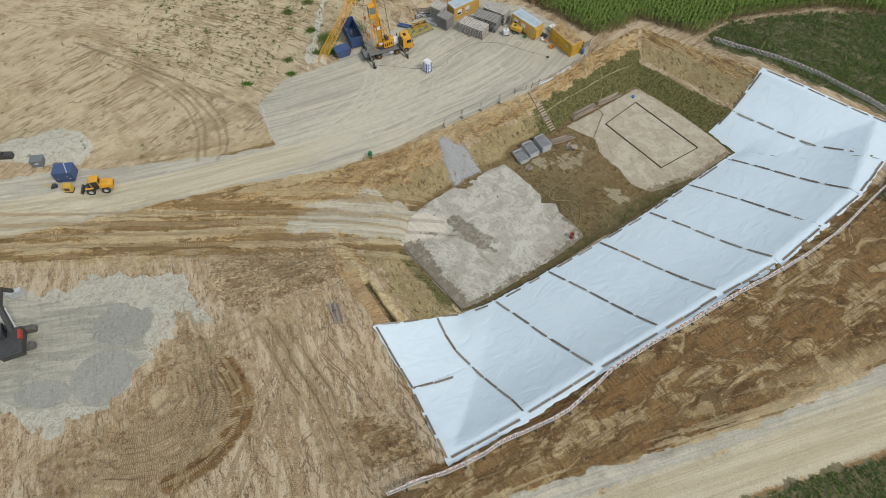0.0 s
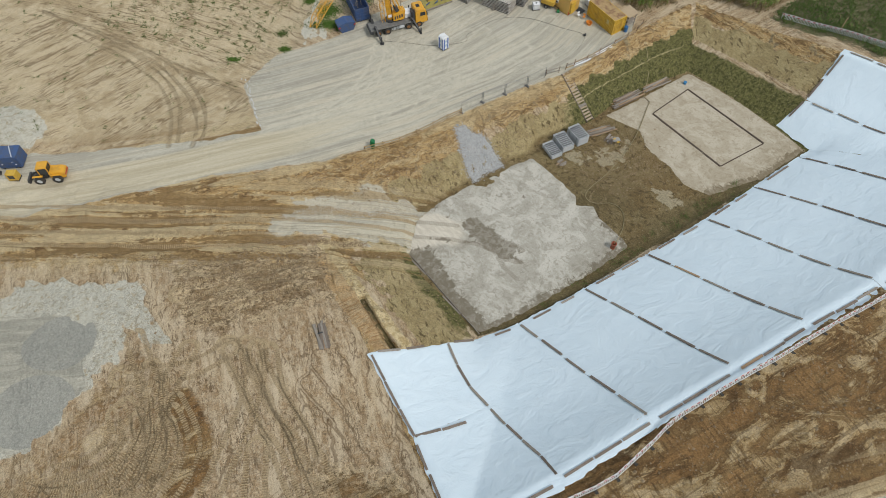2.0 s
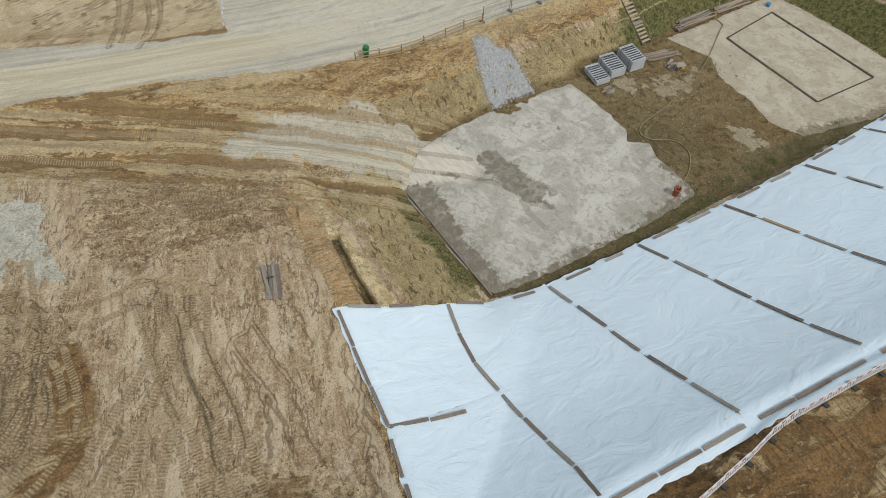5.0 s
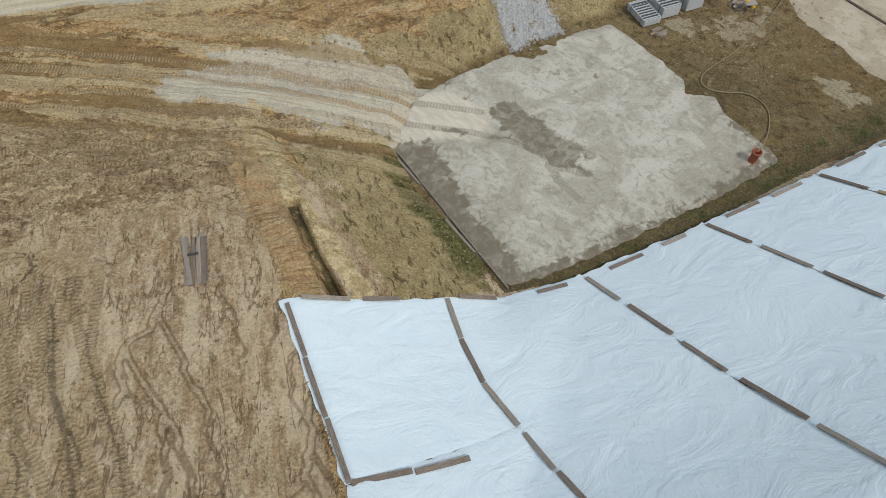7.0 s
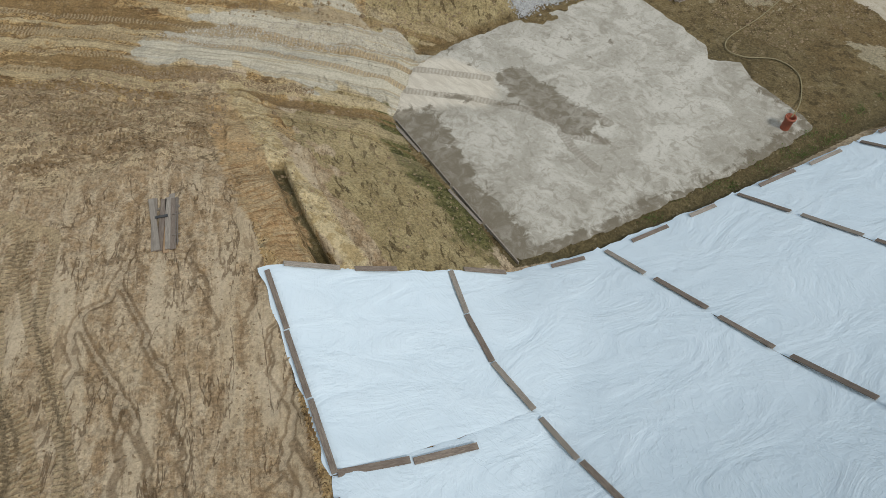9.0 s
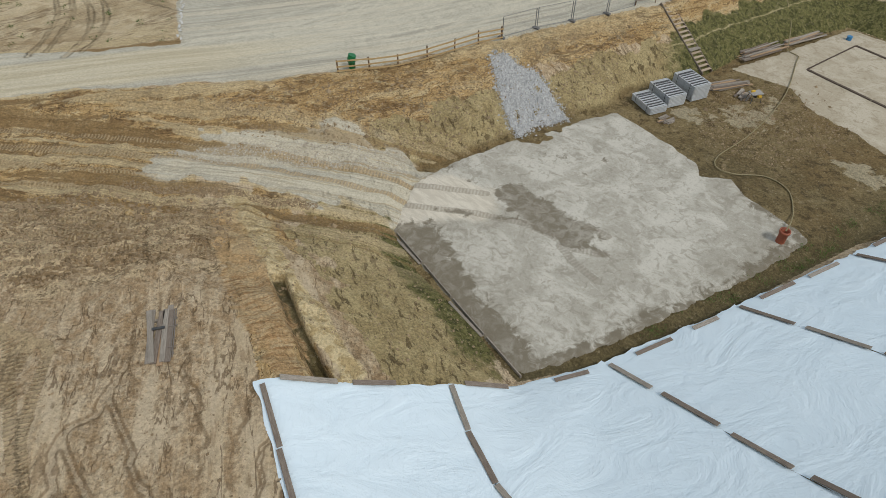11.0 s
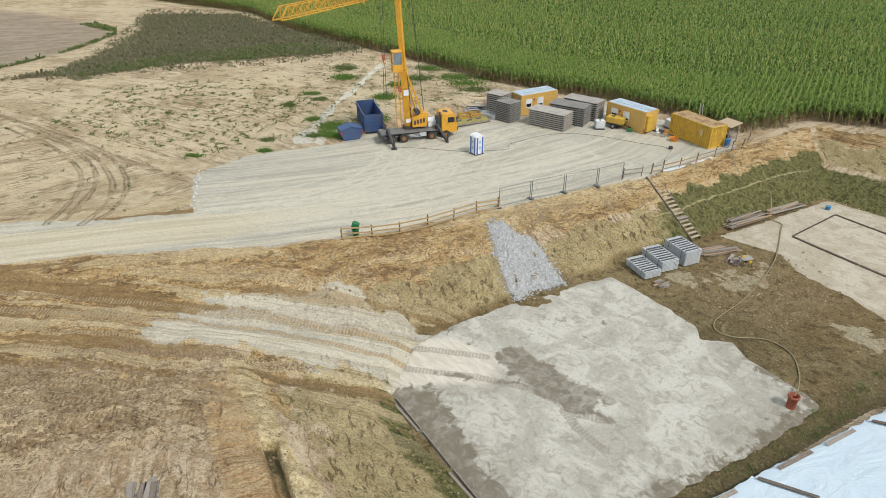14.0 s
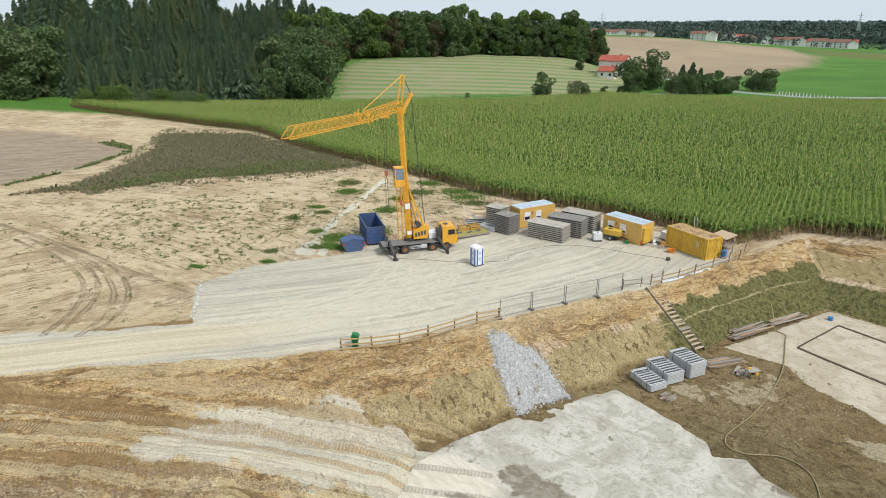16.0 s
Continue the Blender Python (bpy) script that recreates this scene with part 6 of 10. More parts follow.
    for s in (-0.38, 0.38):
        bar(bm, at(0.42) + Vector((0.2, s, 0)), back + Vector((0.4, s, 0.4)), 0.14, 0.14)
        bar(bm, at(0.2) + Vector((0.2, s, 0)), back + Vector((-0.5, s, 0)), 0.11, 0.11)
        rod(bm, at(0.33) + Vector((0.35, s * 0.5, 0)), back + Vector((-0.2, s * 0.5, -0.2)), 0.09, 8)
    part("mast_strut", bm, M_YELLOW, ob)
    bm = prism(B(), [(foot.x + 0.3, 1.5), (foot.x + 2.1, 1.5), (foot.x + 2.35, 3.1), (foot.x + 1.5, 3.2), (foot.x + 0.3, 2.6)], foot.y - 1.0, foot.y + 0.3)
    bmesh.ops.bevel(bm, geom=bm.edges[:], offset=0.04, segments=2, affect="EDGES")
    part("winch_housing", bm, M_YELLOW, ob)
    bm = B()
    for k in range(4):
        box(bm, foot.x + 0.6 + k * 0.38, foot.y - 1.02, 2.1 + 0.07 * k, 0.22, 0.03, 0.55)
    part("vent_grille", bm, M_DARK, ob)
    bm = rod(B(), (foot.x + 1.0, foot.y - 0.9, 3.35), (foot.x + 1.0, foot.y + 0.2, 3.35), 0.32, 16)
    part("rope_drum", bm, M_DARK, ob)
    bm = B()
    for q, w in enumerate((-0.95, 0.25)):
        rod(bm, at(0.05 + 0.02 * q) + Vector((0.42, w * 0.3, 0)), at(0.40) + Vector((0.34, w * 0.3, 0)), 0.045, 8)
    part("hydraulic_line", bm, M_DARK, ob)
    bm = box(B(), foot.x + 3.3, foot.y + 0.2, 1.62, 1.8, 1.5, 0.75, bevel=0.04)
    part("engine_cover", bm, M_WHITE, ob, "white engine cover")
    bm = B()
    for f, w in ((0.06, 0.5), (0.27, 0.7)):
        p = at(f)
        box(bm, p.x - 0.05, p.y - 0.5, p.z, 0.62, 0.03, w, 0, 0, 0)
    part("sign_plate", bm, M_WHITE, ob, "plain white plate")
    bm = B()
    p = at(0.30)
    for k in range(5):
        box(bm, p.x - 0.75, p.y - 0.3, p.z - 0.3 + 0.14 * k, 0.5, 0.03, 0.07, 0, 25, 0)
    part("warning_board", bm, M_RED, ob, "red and white striped warning board")
    # ladder beside the mast
    bm = B()
    for s in (-0.28, 0.28):
        for e in (-0.25, 0.25):
            bar(bm, foot + Vector((-1.15 + s, e, -0.4)), at(0.47) + Vector((-0.9 + s, e, 0)), 0.045, 0.045)
    for k in range(30):
        p = (foot + Vector((-1.15, 0, -0.4))).lerp(at(0.47) + Vector((-0.9, 0, 0)), k / 29)
        bar(bm, p + Vector((-0.28, -0.25, 0)), p + Vector((0.28, -0.25, 0)), 0.03, 0.03)
        if k % 3 == 0:
            for e in (-0.25, 0.25):
                bar(bm, p + Vector((-0.28, e, 0)), p + Vector((0.28, e, 0)), 0.03, 0.03)
            for e in (-0.28, 0.28):
                bar(bm, p + Vector((e, -0.25, 0)), p + Vector((e, 0.25, 0)), 0.03, 0.03)
    part("ladder", bm, M_YELLOW, ob)
    # operator's cab on the mast
    p = at(0.5)
    bm = box(B(), p.x - 0.85, p.y - 0.45, p.z - 0.75, 1.15, 1.2, 0.9, bevel=0.04)
    box(bm, p.x - 0.85, p.y - 0.45, p.z + 1.15, 1.2, 1.25, 0.16, bevel=0.04)
    for sx in (-0.54, 0.54):
        for sy in (-0.56, 0.56):
            box(bm, p.x - 0.85 + sx, p.y - 0.45 + sy, p.z + 0.4, 0.09, 0.09, 1.45)
    cabin = part("operator_cab", bm, M_YELLOW, ob)
    bm = box(B(), p.x - 0.85, p.y - 0.45, p.z + 0.4, 1.08, 1.13, 1.38)
    part("cab_glass", bm, worn("tinted_glass", (0.20, 0.23, 0.25), (0.10, 0.12, 0.13), 2, 0.1, 0, 0.5), cabin)
    # jib, its folding joint, king posts and ties
    tip = inv @ Vector((-19.15, 70.7, 21.7))
    root = head + Vector((0, 0, -0.2))
    mid = root.lerp(tip, 0.40) + Vector((0, 0, -0.35))
    lattice("inner_jib", ob, root, mid, 0.95, 0.95, 9, 0.030, M_YELLOW)
    lattice("outer_jib", ob, mid, tip, 0.85, 0.95, 12, 0.027, M_YELLOW)
    d = (tip - root).normalized()
    bm = B()
    for s in (-0.55, 0.55):
        side = d.cross(Vector((0, 0, 1))).normalized() * s
        bar(bm, mid + side + Vector((0, 0, -0.2)), mid + side + Vector((0, 0, 1.3)), 0.16, 0.16)
        bar(bm, mid + side - d * 0.9, mid + side + d * 0.9 + Vector((0, 0, 1.1)), 0.14, 0.14)
    part("folding_joint", bm, M_YELLOW, ob)
    king = inv @ Vector((-14.15, 95.4, 25.2))
    bm = B()
    side = d.cross(Vector((0, 0, 1))).normalized() * 0.32
    for s in (-1, 1):
        rod(bm, head + side * s + Vector((0, 0, 0.3)), king + side * s * 0.5, 0.10, 8)
    for f in (0.25, 0.5, 0.75, 0.98):
        rod(bm, (head + Vector((0, 0, 0.3))).lerp(king, f) - side * (1 - f / 2), (head + Vector((0, 0, 0.3))).lerp(king, f) + side * (1 - f / 2), 0.05, 6)
    part("king_post", bm, M_YELLOW, ob)
    bm = rod(B(), king, mid + Vector((0, 0, 1.2)), 0.055, 8)
    part("tie_bar", bm, M_YELLOW, ob)
    bm = B()
    rear = inv @ Vector((-13.3, 95.9, 22.9))
    bar(bm, head + Vector((0.1, 0, -0.8)), rear, 0.42, 0.34)
    bar(bm, head + Vector((0.1, 0.2, -2.0)), head + Vector((0.55, 0.2, -0.4)), 0.22, 0.2)
    rod(bm, rear + Vector((0, -0.3, 0)), rear + Vector((0, 0.3, 0)), 0.25, 12)
    part("rear_lever", bm, M_YELLOW, ob)
    bm = B()
    for s in (-0.15, 0.15):
        rod(bm, king + Vector((0, s, 0)), rear + Vector((0, s, 0)), 0.022, 5)
        rod(bm, rear + Vector((0, s, 0)), (foot.x + 2.0, foot.y + s, 2.9), 0.022, 5)
    trolley = root.lerp(tip, 0.18) + Vector((0, 0, -0.35))
    hook = trolley + Vector((0, 0, -6.6))
    for s in (-0.14, 0.14):
        rod(bm, trolley + Vector((s, 0, 0)), hook + Vector((s, 0, 0.3)), 0.022, 5)
    part("rope", bm, M_CABLE, ob)
    bm = box(B(), trolley.x, trolley.y, trolley.z, 0.9, 0.8, 0.35, bevel=0.04)
    for s in (-0.35, 0.35):
        rod(bm, trolley + Vector((s, -0.5, 0.25)), trolley + Vector((s, 0.5, 0.25)), 0.14, 10)
    part("trolley", bm, M_YELLOW, ob)
    bm = box(B(), hook.x, hook.y, hook.z + 0.1, 0.4, 0.22, 0.6, bevel=0.06)
    rod(bm, hook + Vector((0, 0, -0.2)), hook + Vector((0, 0, -0.5)), 0.05, 8)
    rod(bm, hook + Vector((0, 0, -0.5)), hook + Vector((0.16, 0, -0.68)), 0.05, 8)
    rod(bm, hook + Vector((0.16, 0, -0.68)), hook + Vector((0.2, 0, -0.5)), 0.04, 8)
    hb = part("hook_block", bm, M_CLAY, ob)
    bm = B()
    for s in (-0.1, 0.1):
        rod(bm, hook + Vector((s, 0, -0.6)), hook + Vector((s * 1.5, 0, -4.2)), 0.03, 5)
    part("sling_chain", bm, M_DARK, hb)


crane()


def corrugated(bm, length, h, y, pitch=0.30, depth=0.085, face=1):
    """A corrugated steel wall in the x-z plane."""
    n = round(length / pitch)
    prof = []
    for k in range(n):
        x0 = -length / 2 + k * length / n
        for f, d in ((0.0, 0), (0.3, 0), (0.45, 1), (0.85, 1)):
            prof.append((x0 + f * length / n, d * depth))
    prof.append((length / 2, 0))
    lo = [bm.verts.new((x, y - face * d, 0.15)) for x, d in prof]
    hi = [bm.verts.new((x, y - face * d, h - 0.12)) for x, d in prof]
    for k in range(len(prof) - 1):
        bm.faces.new((lo[k], lo[k + 1], hi[k + 1], hi[k]) if face > 0 else (lo[k + 1], lo[k], hi[k], hi[k + 1]))
    return bm


def sea_container():
    L, W, H = 6.15, 2.44, 2.62
    ob = thing("shipping_container", "dented yellow steel shipping container with a rusty roof", "container")
    bm = B()
    corrugated(bm, L - 0.1, H, W / 2 - 0.02, face=1)
    corrugated(bm, L - 0.1, H, -W / 2 + 0.02, face=-1)
    part("side_wall", bm, M_CONT, ob)
    bm = B()
    corrugated(bm, W - 0.1, H, 0, face=1)
    bmesh.ops.rotate(bm, verts=bm.verts, cent=(0, 0, 0), matrix=Matrix.Rotation(radians(90), 3, "Z"))
    bmesh.ops.translate(bm, verts=bm.verts, vec=(-L / 2 + 0.03, 0, 0))
    part("end_wall", bm, M_CONT, ob)
    bm = B()
    for y in (-W / 2, W / 2):
        box(bm, 0, y, 0.09, L, 0.1, 0.16)
        box(bm, 0, y, H - 0.06, L, 0.08, 0.12)
        for x in (-L / 2, L / 2):
            box(bm, x, y, H / 2, 0.14, 0.14, H, bevel=0.015)
    for x in (-L / 2, L / 2):
        box(bm, x, 0, 0.09, 0.1, W, 0.16)
        box(bm, x, 0, H - 0.06, 0.1, W, 0.12)
    part("frame", bm, M_CONT, ob)
    bm = B()
    xs = [-L / 2 + 0.02 + (L - 0.04) * k / 72 for k in range(73)]
    rows = [[bm.verts.new((x, y, H - 0.03 + (0.022 if k % 4 in (1, 2) else 0))) for k, x in enumerate(xs)] for y in (-W / 2 + 0.03, W / 2 - 0.03)]
    for k in range(72):
        bm.faces.new((rows[0][k], rows[0][k + 1], rows[1][k + 1], rows[1][k]))
    part("roof", bm, M_RUST, ob, "rusty corrugated steel roof")
    for y in (-0.58, 0.58):
        bm = B()
        corrugated(bm, 1.12, H, 0, 0.37, 0.04, 1)
        bmesh.ops.rotate(bm, verts=bm.verts, cent=(0, 0, 0), matrix=Matrix.Rotation(radians(-90), 3, "Z"))
        bmesh.ops.translate(bm, verts=bm.verts, vec=(L / 2 - 0.02, y, 0))
        door = part("door", bm, M_CONT, ob)
        bm = B()
        for s in (-0.25, 0.25):
            rod(bm, (L / 2 + 0.06, y + s, 0.2), (L / 2 + 0.06, y + s, H - 0.15), 0.025, 6)
            box(bm, L / 2 + 0.07, y + s, 1.15, 0.04, 0.3, 0.05)
        part("lock_rod", bm, M_CONT, door)
    bm = box(B(), 1.7, -W / 2 - 0.045, 1.6, 0.5, 0.02, 0.7)
    part("sign_plate", bm, paint("faded_plate", (0.62, 0.50, 0.22), (0.4, 0.3, 0.1)), ob, "pale faded plate")
    return ob


def site_office(door_end=True):
    L, W, H = 6.05, 2.44, 2.75
    ob = thing("site_office", "ochre yellow site office container with a pale metal roof", "office container")
    bm = box(B(), 0, 0, H / 2 + 0.05, L, W, H - 0.16, bevel=0.02)
    for x in (-L / 2, L / 2):
        for y in (-W / 2, W / 2):
            box(bm, x * 0.985, y * 0.97, H / 2, 0.16, 0.16, H, bevel=0.02)
    for y in (-W / 2, W / 2):
        box(bm, 0, y * 0.99, 0.1, L, 0.12, 0.2)
        box(bm, 0, y * 0.99, H - 0.1, L, 0.10, 0.2)
    part("body", bm, M_OCHRE, ob)
    bm = box(B(), 0, 0, H + 0.015, L - 0.12, W - 0.12, 0.05, bevel=0.01)
    for y in (-0.38, 0.30):
        box(bm, 0, y, H + 0.05, L - 0.2, 0.03, 0.04)
    part("roof", bm, M_ROOFBLUE, ob, "pale blue-grey sheet metal roof")
    bm = B()
    for y in (-0.36, 0.32):
        box(bm, 0, y, H + 0.045, L - 0.2, 0.07, 0.018)
    part("roof_seam", bm, M_DARK, ob)
    for x in (-1.75, 0.15):
        bm = B()
        for dz, h in ((-0.52, 0.10), (0.52, 0.16)):
            box(bm, x, -W / 2 - 0.02, 1.55 + dz, 1.0, 0.08, h, bevel=0.01)
        for dx in (-0.46, 0.46):
            box(bm, x + dx, -W / 2 - 0.02, 1.55, 0.09, 0.08, 1.14)
        fr = part("window", bm, M_WHITE, ob, "white framed window with a half-drawn shutter")
        part("pane", box(B(), x, -W / 2 - 0.005, 1.55, 0.86, 0.03, 1.0), M_GLASS, fr)
        part("shutter", box(B(), x, -W / 2 - 0.03, 1.78 if x < 0 else 1.68, 0.84, 0.03, 0.5 if x < 0 else 0.72), M_WHITE, fr)
    bm = box(B(), -0.9, -W / 2 - 0.03, 2.0, 0.22, 0.1, 0.26, bevel=0.02)
    part("wall_box", bm, M_CLAY, ob)
    if door_end:
        bm = box(B(), L / 2 + 0.03, 0.62, 1.15, 0.07, 0.95, 2.0, bevel=0.015)
        d = part("door", bm, M_OCHRE, ob)
        part("door_handle", box(B(), L / 2 + 0.09, 0.28, 1.1, 0.06, 0.14, 0.04), M_DARK, d)
        bm = box(B(), L / 2 + 0.16, -0.55, 1.3, 0.36, 1.05, 2.0, bevel=0.03)
        part("meter_cabinet", bm, M_CONT, ob, "brighter yellow meter cabinet")
        bm = box(B(), L / 2 + 0.02, -W / 2 + 0.1, 0.35, 0.03, 0.3, 0.5)
        part("hazard_plate", bm, M_RED, ob)
    return ob


def set_long(ob, a, b, wide, lift=0.0):
    """Stand a long thing with its front edge from a to b in plan."""
    dx, dy = b[0] - a[0], b[1] - a[1]
    n = math.hypot(dx, dy)
    cx, cy = (a[0] + b[0]) / 2 - dy / n * wide / 2, (a[1] + b[1]) / 2 + dx / n * wide / 2
    z = max(ground_z(cx, cy), ground_z(*a), ground_z(*b)) + lift
    ob.matrix_world = pose(cx, cy, z, 0, 0, math.degrees(math.atan2(dy, dx)))
    return ob


set_long(sea_container(), (18.75, 98.95), (22.3, 93.95), 2.44)
office = set_long(site_office(), (11.35, 103.0), (15.55, 98.75), 2.44)
set_long(site_office(False), (-0.1, 103.6), (5.2, 107.6), 2.44)


def panel_stack(name, L, W, layers, gap, label, mat_top):
    """A stack of ribbed shuttering panels with battens between them."""
    ob = thing(name, label, "panel stack", group="stacks of shuttering panels")
    bm = B()
    nx, ny = round(L / 0.36), round(W / 0.36)
    cut = lambda n, size: [(-size / 2 + size * (k + e) / n) for k in range(n) for e in (0.0, 0.28, 0.30, 0.98)] + [size / 2]
    ups = lambda n: [q for k in range(n) for q in (1, 1, 0, 0)] + [1]
    xs, ys, ux, uy = cut(nx, L), cut(ny, W), ups(nx), ups(ny)
    top = [[bm.verts.new((x, y, 0.13 if a or b else 0.055)) for x, a in zip(xs, ux)] for y, b in zip(ys, uy)]
    for j in range(len(ys) - 1):
        for i in range(len(xs) - 1):
            bm.faces.new((top[j][i], top[j][i + 1], top[j + 1][i + 1], top[j + 1][i]))
    rim = [top[0][i] for i in range(len(xs))] + [top[j][-1] for j in range(1, len(ys))] + [top[-1][i] for i in range(len(xs) - 2, -1, -1)] + [top[j][0] for j in range(len(ys) - 2, 0, -1)]
    low = [bm.verts.new((v.co.x, v.co.y, 0.05)) for v in rim]
    for k in range(len(rim)):
        bm.faces.new((rim[k - 1], low[k - 1], low[k], rim[k]))
    bm.faces.new(low[::-1])
    bmesh.ops.recalc_face_normals(bm, faces=bm.faces)
    first = part("panel", bm, mat_top, ob)
    z = 0.12
    first.matrix_basis = pose(0, 0, z)
    # dark block added between the layers so that the gaps look shaded
    girder = part("girder", box(B(), 0, 0, 0, L - 0.24, W - 0.24, gap - 0.13), M_GAP, ob)
    girder.matrix_basis = pose(0, 0, z - gap / 2 + 0.115)
    batten = part("batten", box(B(), 0, 0, 0, 0.10, W * 0.98, 0.10), M_OLDWOOD, ob)
    batten.matrix_basis = pose(-L * 0.35, 0, 0.06)
    for x in (0, L * 0.35):
        again(batten, pose(x, 0, 0.06), ob)
    for k in range(1, layers):
        z += gap
        again(first, pose(rnd.uniform(-.05, .05), rnd.uniform(-.04, .04), z, 0, 0, rnd.uniform(-0.6, 0.6)), ob)
        again(girder, pose(0, 0, z - gap / 2 + 0.115), ob)
        for x in (-L * 0.35, L * 0.35):
            again(batten, pose(x, 0, z - 0.05), ob)
    return ob


M_GAP = worn("gap_shade", (0.085, 0.075, 0.065), (0.05, 0.045, 0.04), 3, 0.9)
M_PANELTOP = worn("waffle_panel", (0.52, 0.485, 0.43), (0.30, 0.27, 0.235), 1.2, 0.85, 0, 0.6, vary=0.25)
st = panel_stack("panel_stack", 5.2, 2.6, 8, 0.262, "tall stack of grey-brown ribbed shuttering panels", M_PANELTOP)
set_long(st, (1.15, 100.75), (5.7, 98.3), 2.6)
leaning = B()
for k in range(2):
    bar(leaning, (0.18 * k, 0, 0.02), (0.18 * k + 0.1, 0.35, 1.15), 0.14, 0.05)
lean = part("leaning_board", leaning, M_OLDWOOD)
tagged(lean, "short weathered boards leaning against the panel stack", "board")
lean.matrix_world = on_ground(3.0, 99.35, -28)
st2 = panel_stack("panel_stack", 5.0, 2.6, 9, 0.27, "tall stack of dark grey ribbed shuttering panels", M_PLATE)
set_long(st2, (3.7, 102.5), (8.3, 99.75 + 0.6), 2.6)
st3 = panel_stack("panel_stack", 5.0, 2.5, 9, 0.275, "tall stack of pale ribbed shuttering panels beside the office", M_PANELTOP)
set_long(st3, (5.6, 105.3), (10.2, 102.6), 2.3)
st4 = panel_stack("panel_stack", 2.6, 2.3, 11, 0.235, "square stack of weathered grey shuttering panels", M_PLATE)
set_long(st4, (-3.3, 102.2), (-1.3, 100.9 - 0.2), 2.5)
st5 = panel_stack("panel_stack", 2.6, 2.4, 11, 0.272, "square stack of pale shuttering panels", M_PANELTOP)
set_long(st5, (-4.6, 104.4), (-2.6, 103.2), 2.5)


def portable_toilet():
    ob = thing("portable_toilet", "white and blue portable toilet with a domed white roof", "toilet")
    bm = box(B(), 0, 0, 0.06, 1.22, 1.22, 0.12, bevel=0.03)
    part("base", bm, M_DARK, ob)
    bm = B()
    for x in (-0.54, 0.54):
        for y in (-0.54, 0.54):
            box(bm, x, y, 1.1, 0.12, 0.12, 2.0, bevel=0.03)
    for x, y, sx, sy in ((0, -0.545, 0.32, 0.05), (-0.545, 0, 0.05, 0.32), (0, 0.545, 0.32, 0.05), (0.545, 0, 0.05, 0.32)):
        box(bm, x, y, 1.1, sx * 0 + (1.0 if sx > 0.1 else 0.04), (1.0 if sy > 0.1 else 0.04), 2.0)
    part("shell", bm, M_WHITE, ob)
    for x, y in ((-0.38, -0.575), (0.42, -0.575)):
        part("blue_panel", box(B(), x, y, 1.1, 0.26, 0.02, 1.96), M_BRIGHTBLUE, ob, "blue corner panel")
    for x, y in ((-0.575, 0.40), (0.575, 0.40), (0.575, -0.40), (-0.575, -0.4)):
        part("blue_panel", box(B(), x, y, 1.1, 0.02, 0.26, 1.96), M_BRIGHTBLUE, ob, "blue corner panel")
    bm = B()
    for z in (1.55, 0.85):
        box(bm, 0.02, -0.58, z, 0.26, 0.02, 0.34)
        box(bm, -0.58, 0.0, z, 0.02, 0.26, 0.34)
    part("sticker", bm, worn("pale_blue_sticker", (0.30, 0.45, 0.58), (0.5, 0.6, 0.65), 8, 0.5, 0, 0.5), ob, "pale blue sticker")
    bm = prism(B(), [(-0.62, 2.08), (0.62, 2.08), (0.62, 2.16), (0.45, 2.30), (0.2, 2.37), (-0.2, 2.37), (-0.45, 2.30), (-0.62, 2.16)], -0.62, 0.62)
    bmesh.ops.bevel(bm, geom=bm.edges[:], offset=0.04, segments=2, affect="EDGES")
    rod(bm, (0.4, 0.4, 2.2), (0.4, 0.4, 2.52), 0.05, 8)
    part("roof", bm, M_WHITE, ob)
    ob.matrix_world = on_ground(-4.55, 89.55, 42)


portable_toilet()


def roll_off():
    ob = thing("roll_off_container", "open dark blue steel roll-off container on the sandy ground", "waste container", on_ground(-19.5, 98.7, 114))
    L, W, H = 6.0, 2.35, 2.35
    bm = box(B(), 0, 0, 0.28, L, W, 0.1)
    for y in (-W / 2, W / 2):
        box(bm, 0, y, H / 2 + 0.15, L, 0.06, H - 0.1)
        box(bm, 0, y, H + 0.1, L, 0.14, 0.12, bevel=0.02)
        for k in range(9):
            box(bm, -L / 2 + 0.35 + k * 0.66, y * 1.03, H / 2 + 0.15, 0.12, 0.08, H - 0.2)
    part("body", bm, M_BLUE, ob)
    for x, nm in ((-L / 2, "tail_door"), (L / 2, "front_wall")):
        bm = box(B(), x, 0, H / 2 + 0.2, 0.08, W, H - 0.1 + (0.35 if nm == "front_wall" else 0))
        wall = part(nm, bm, M_BLUE, ob)
        for y in (-0.9, -0.3, 0.3, 0.9):
            part("rib", box(B(), x * 1.02, y, H / 2 + 0.1, 0.1, 0.12, H - 0.3), M_BLUE, wall)
        for z in (0.7, 1.2, 1.7):
            part("rib", box(B(), x * 1.02, 0, z, 0.08, W - 0.2, 0.1), M_BLUE, wall)
    bm = B()
    for y in (-0.5, 0.5):
        box(bm, 0, y, 0.12, L - 0.2, 0.14, 0.2)
    part("skid", bm, M_DARK, ob)
    bm = B()
    for k in range(14):
        a = rnd.uniform(-2.3, 2.3), rnd.uniform(-0.8, 0.8), rnd.uniform(0.5, 0.9)
        bar(bm, a, (a[0] + rnd.uniform(-1, 1), a[1] + rnd.uniform(-0.3, 0.3), a[2] + rnd.uniform(-0.1, 0.5)), 0.12, 0.05)
    tagged(part("timber_waste", bm, M_OLDWOOD), "broken timber waste lying in the blue container", "waste").matrix_world = ob.matrix_world


roll_off()


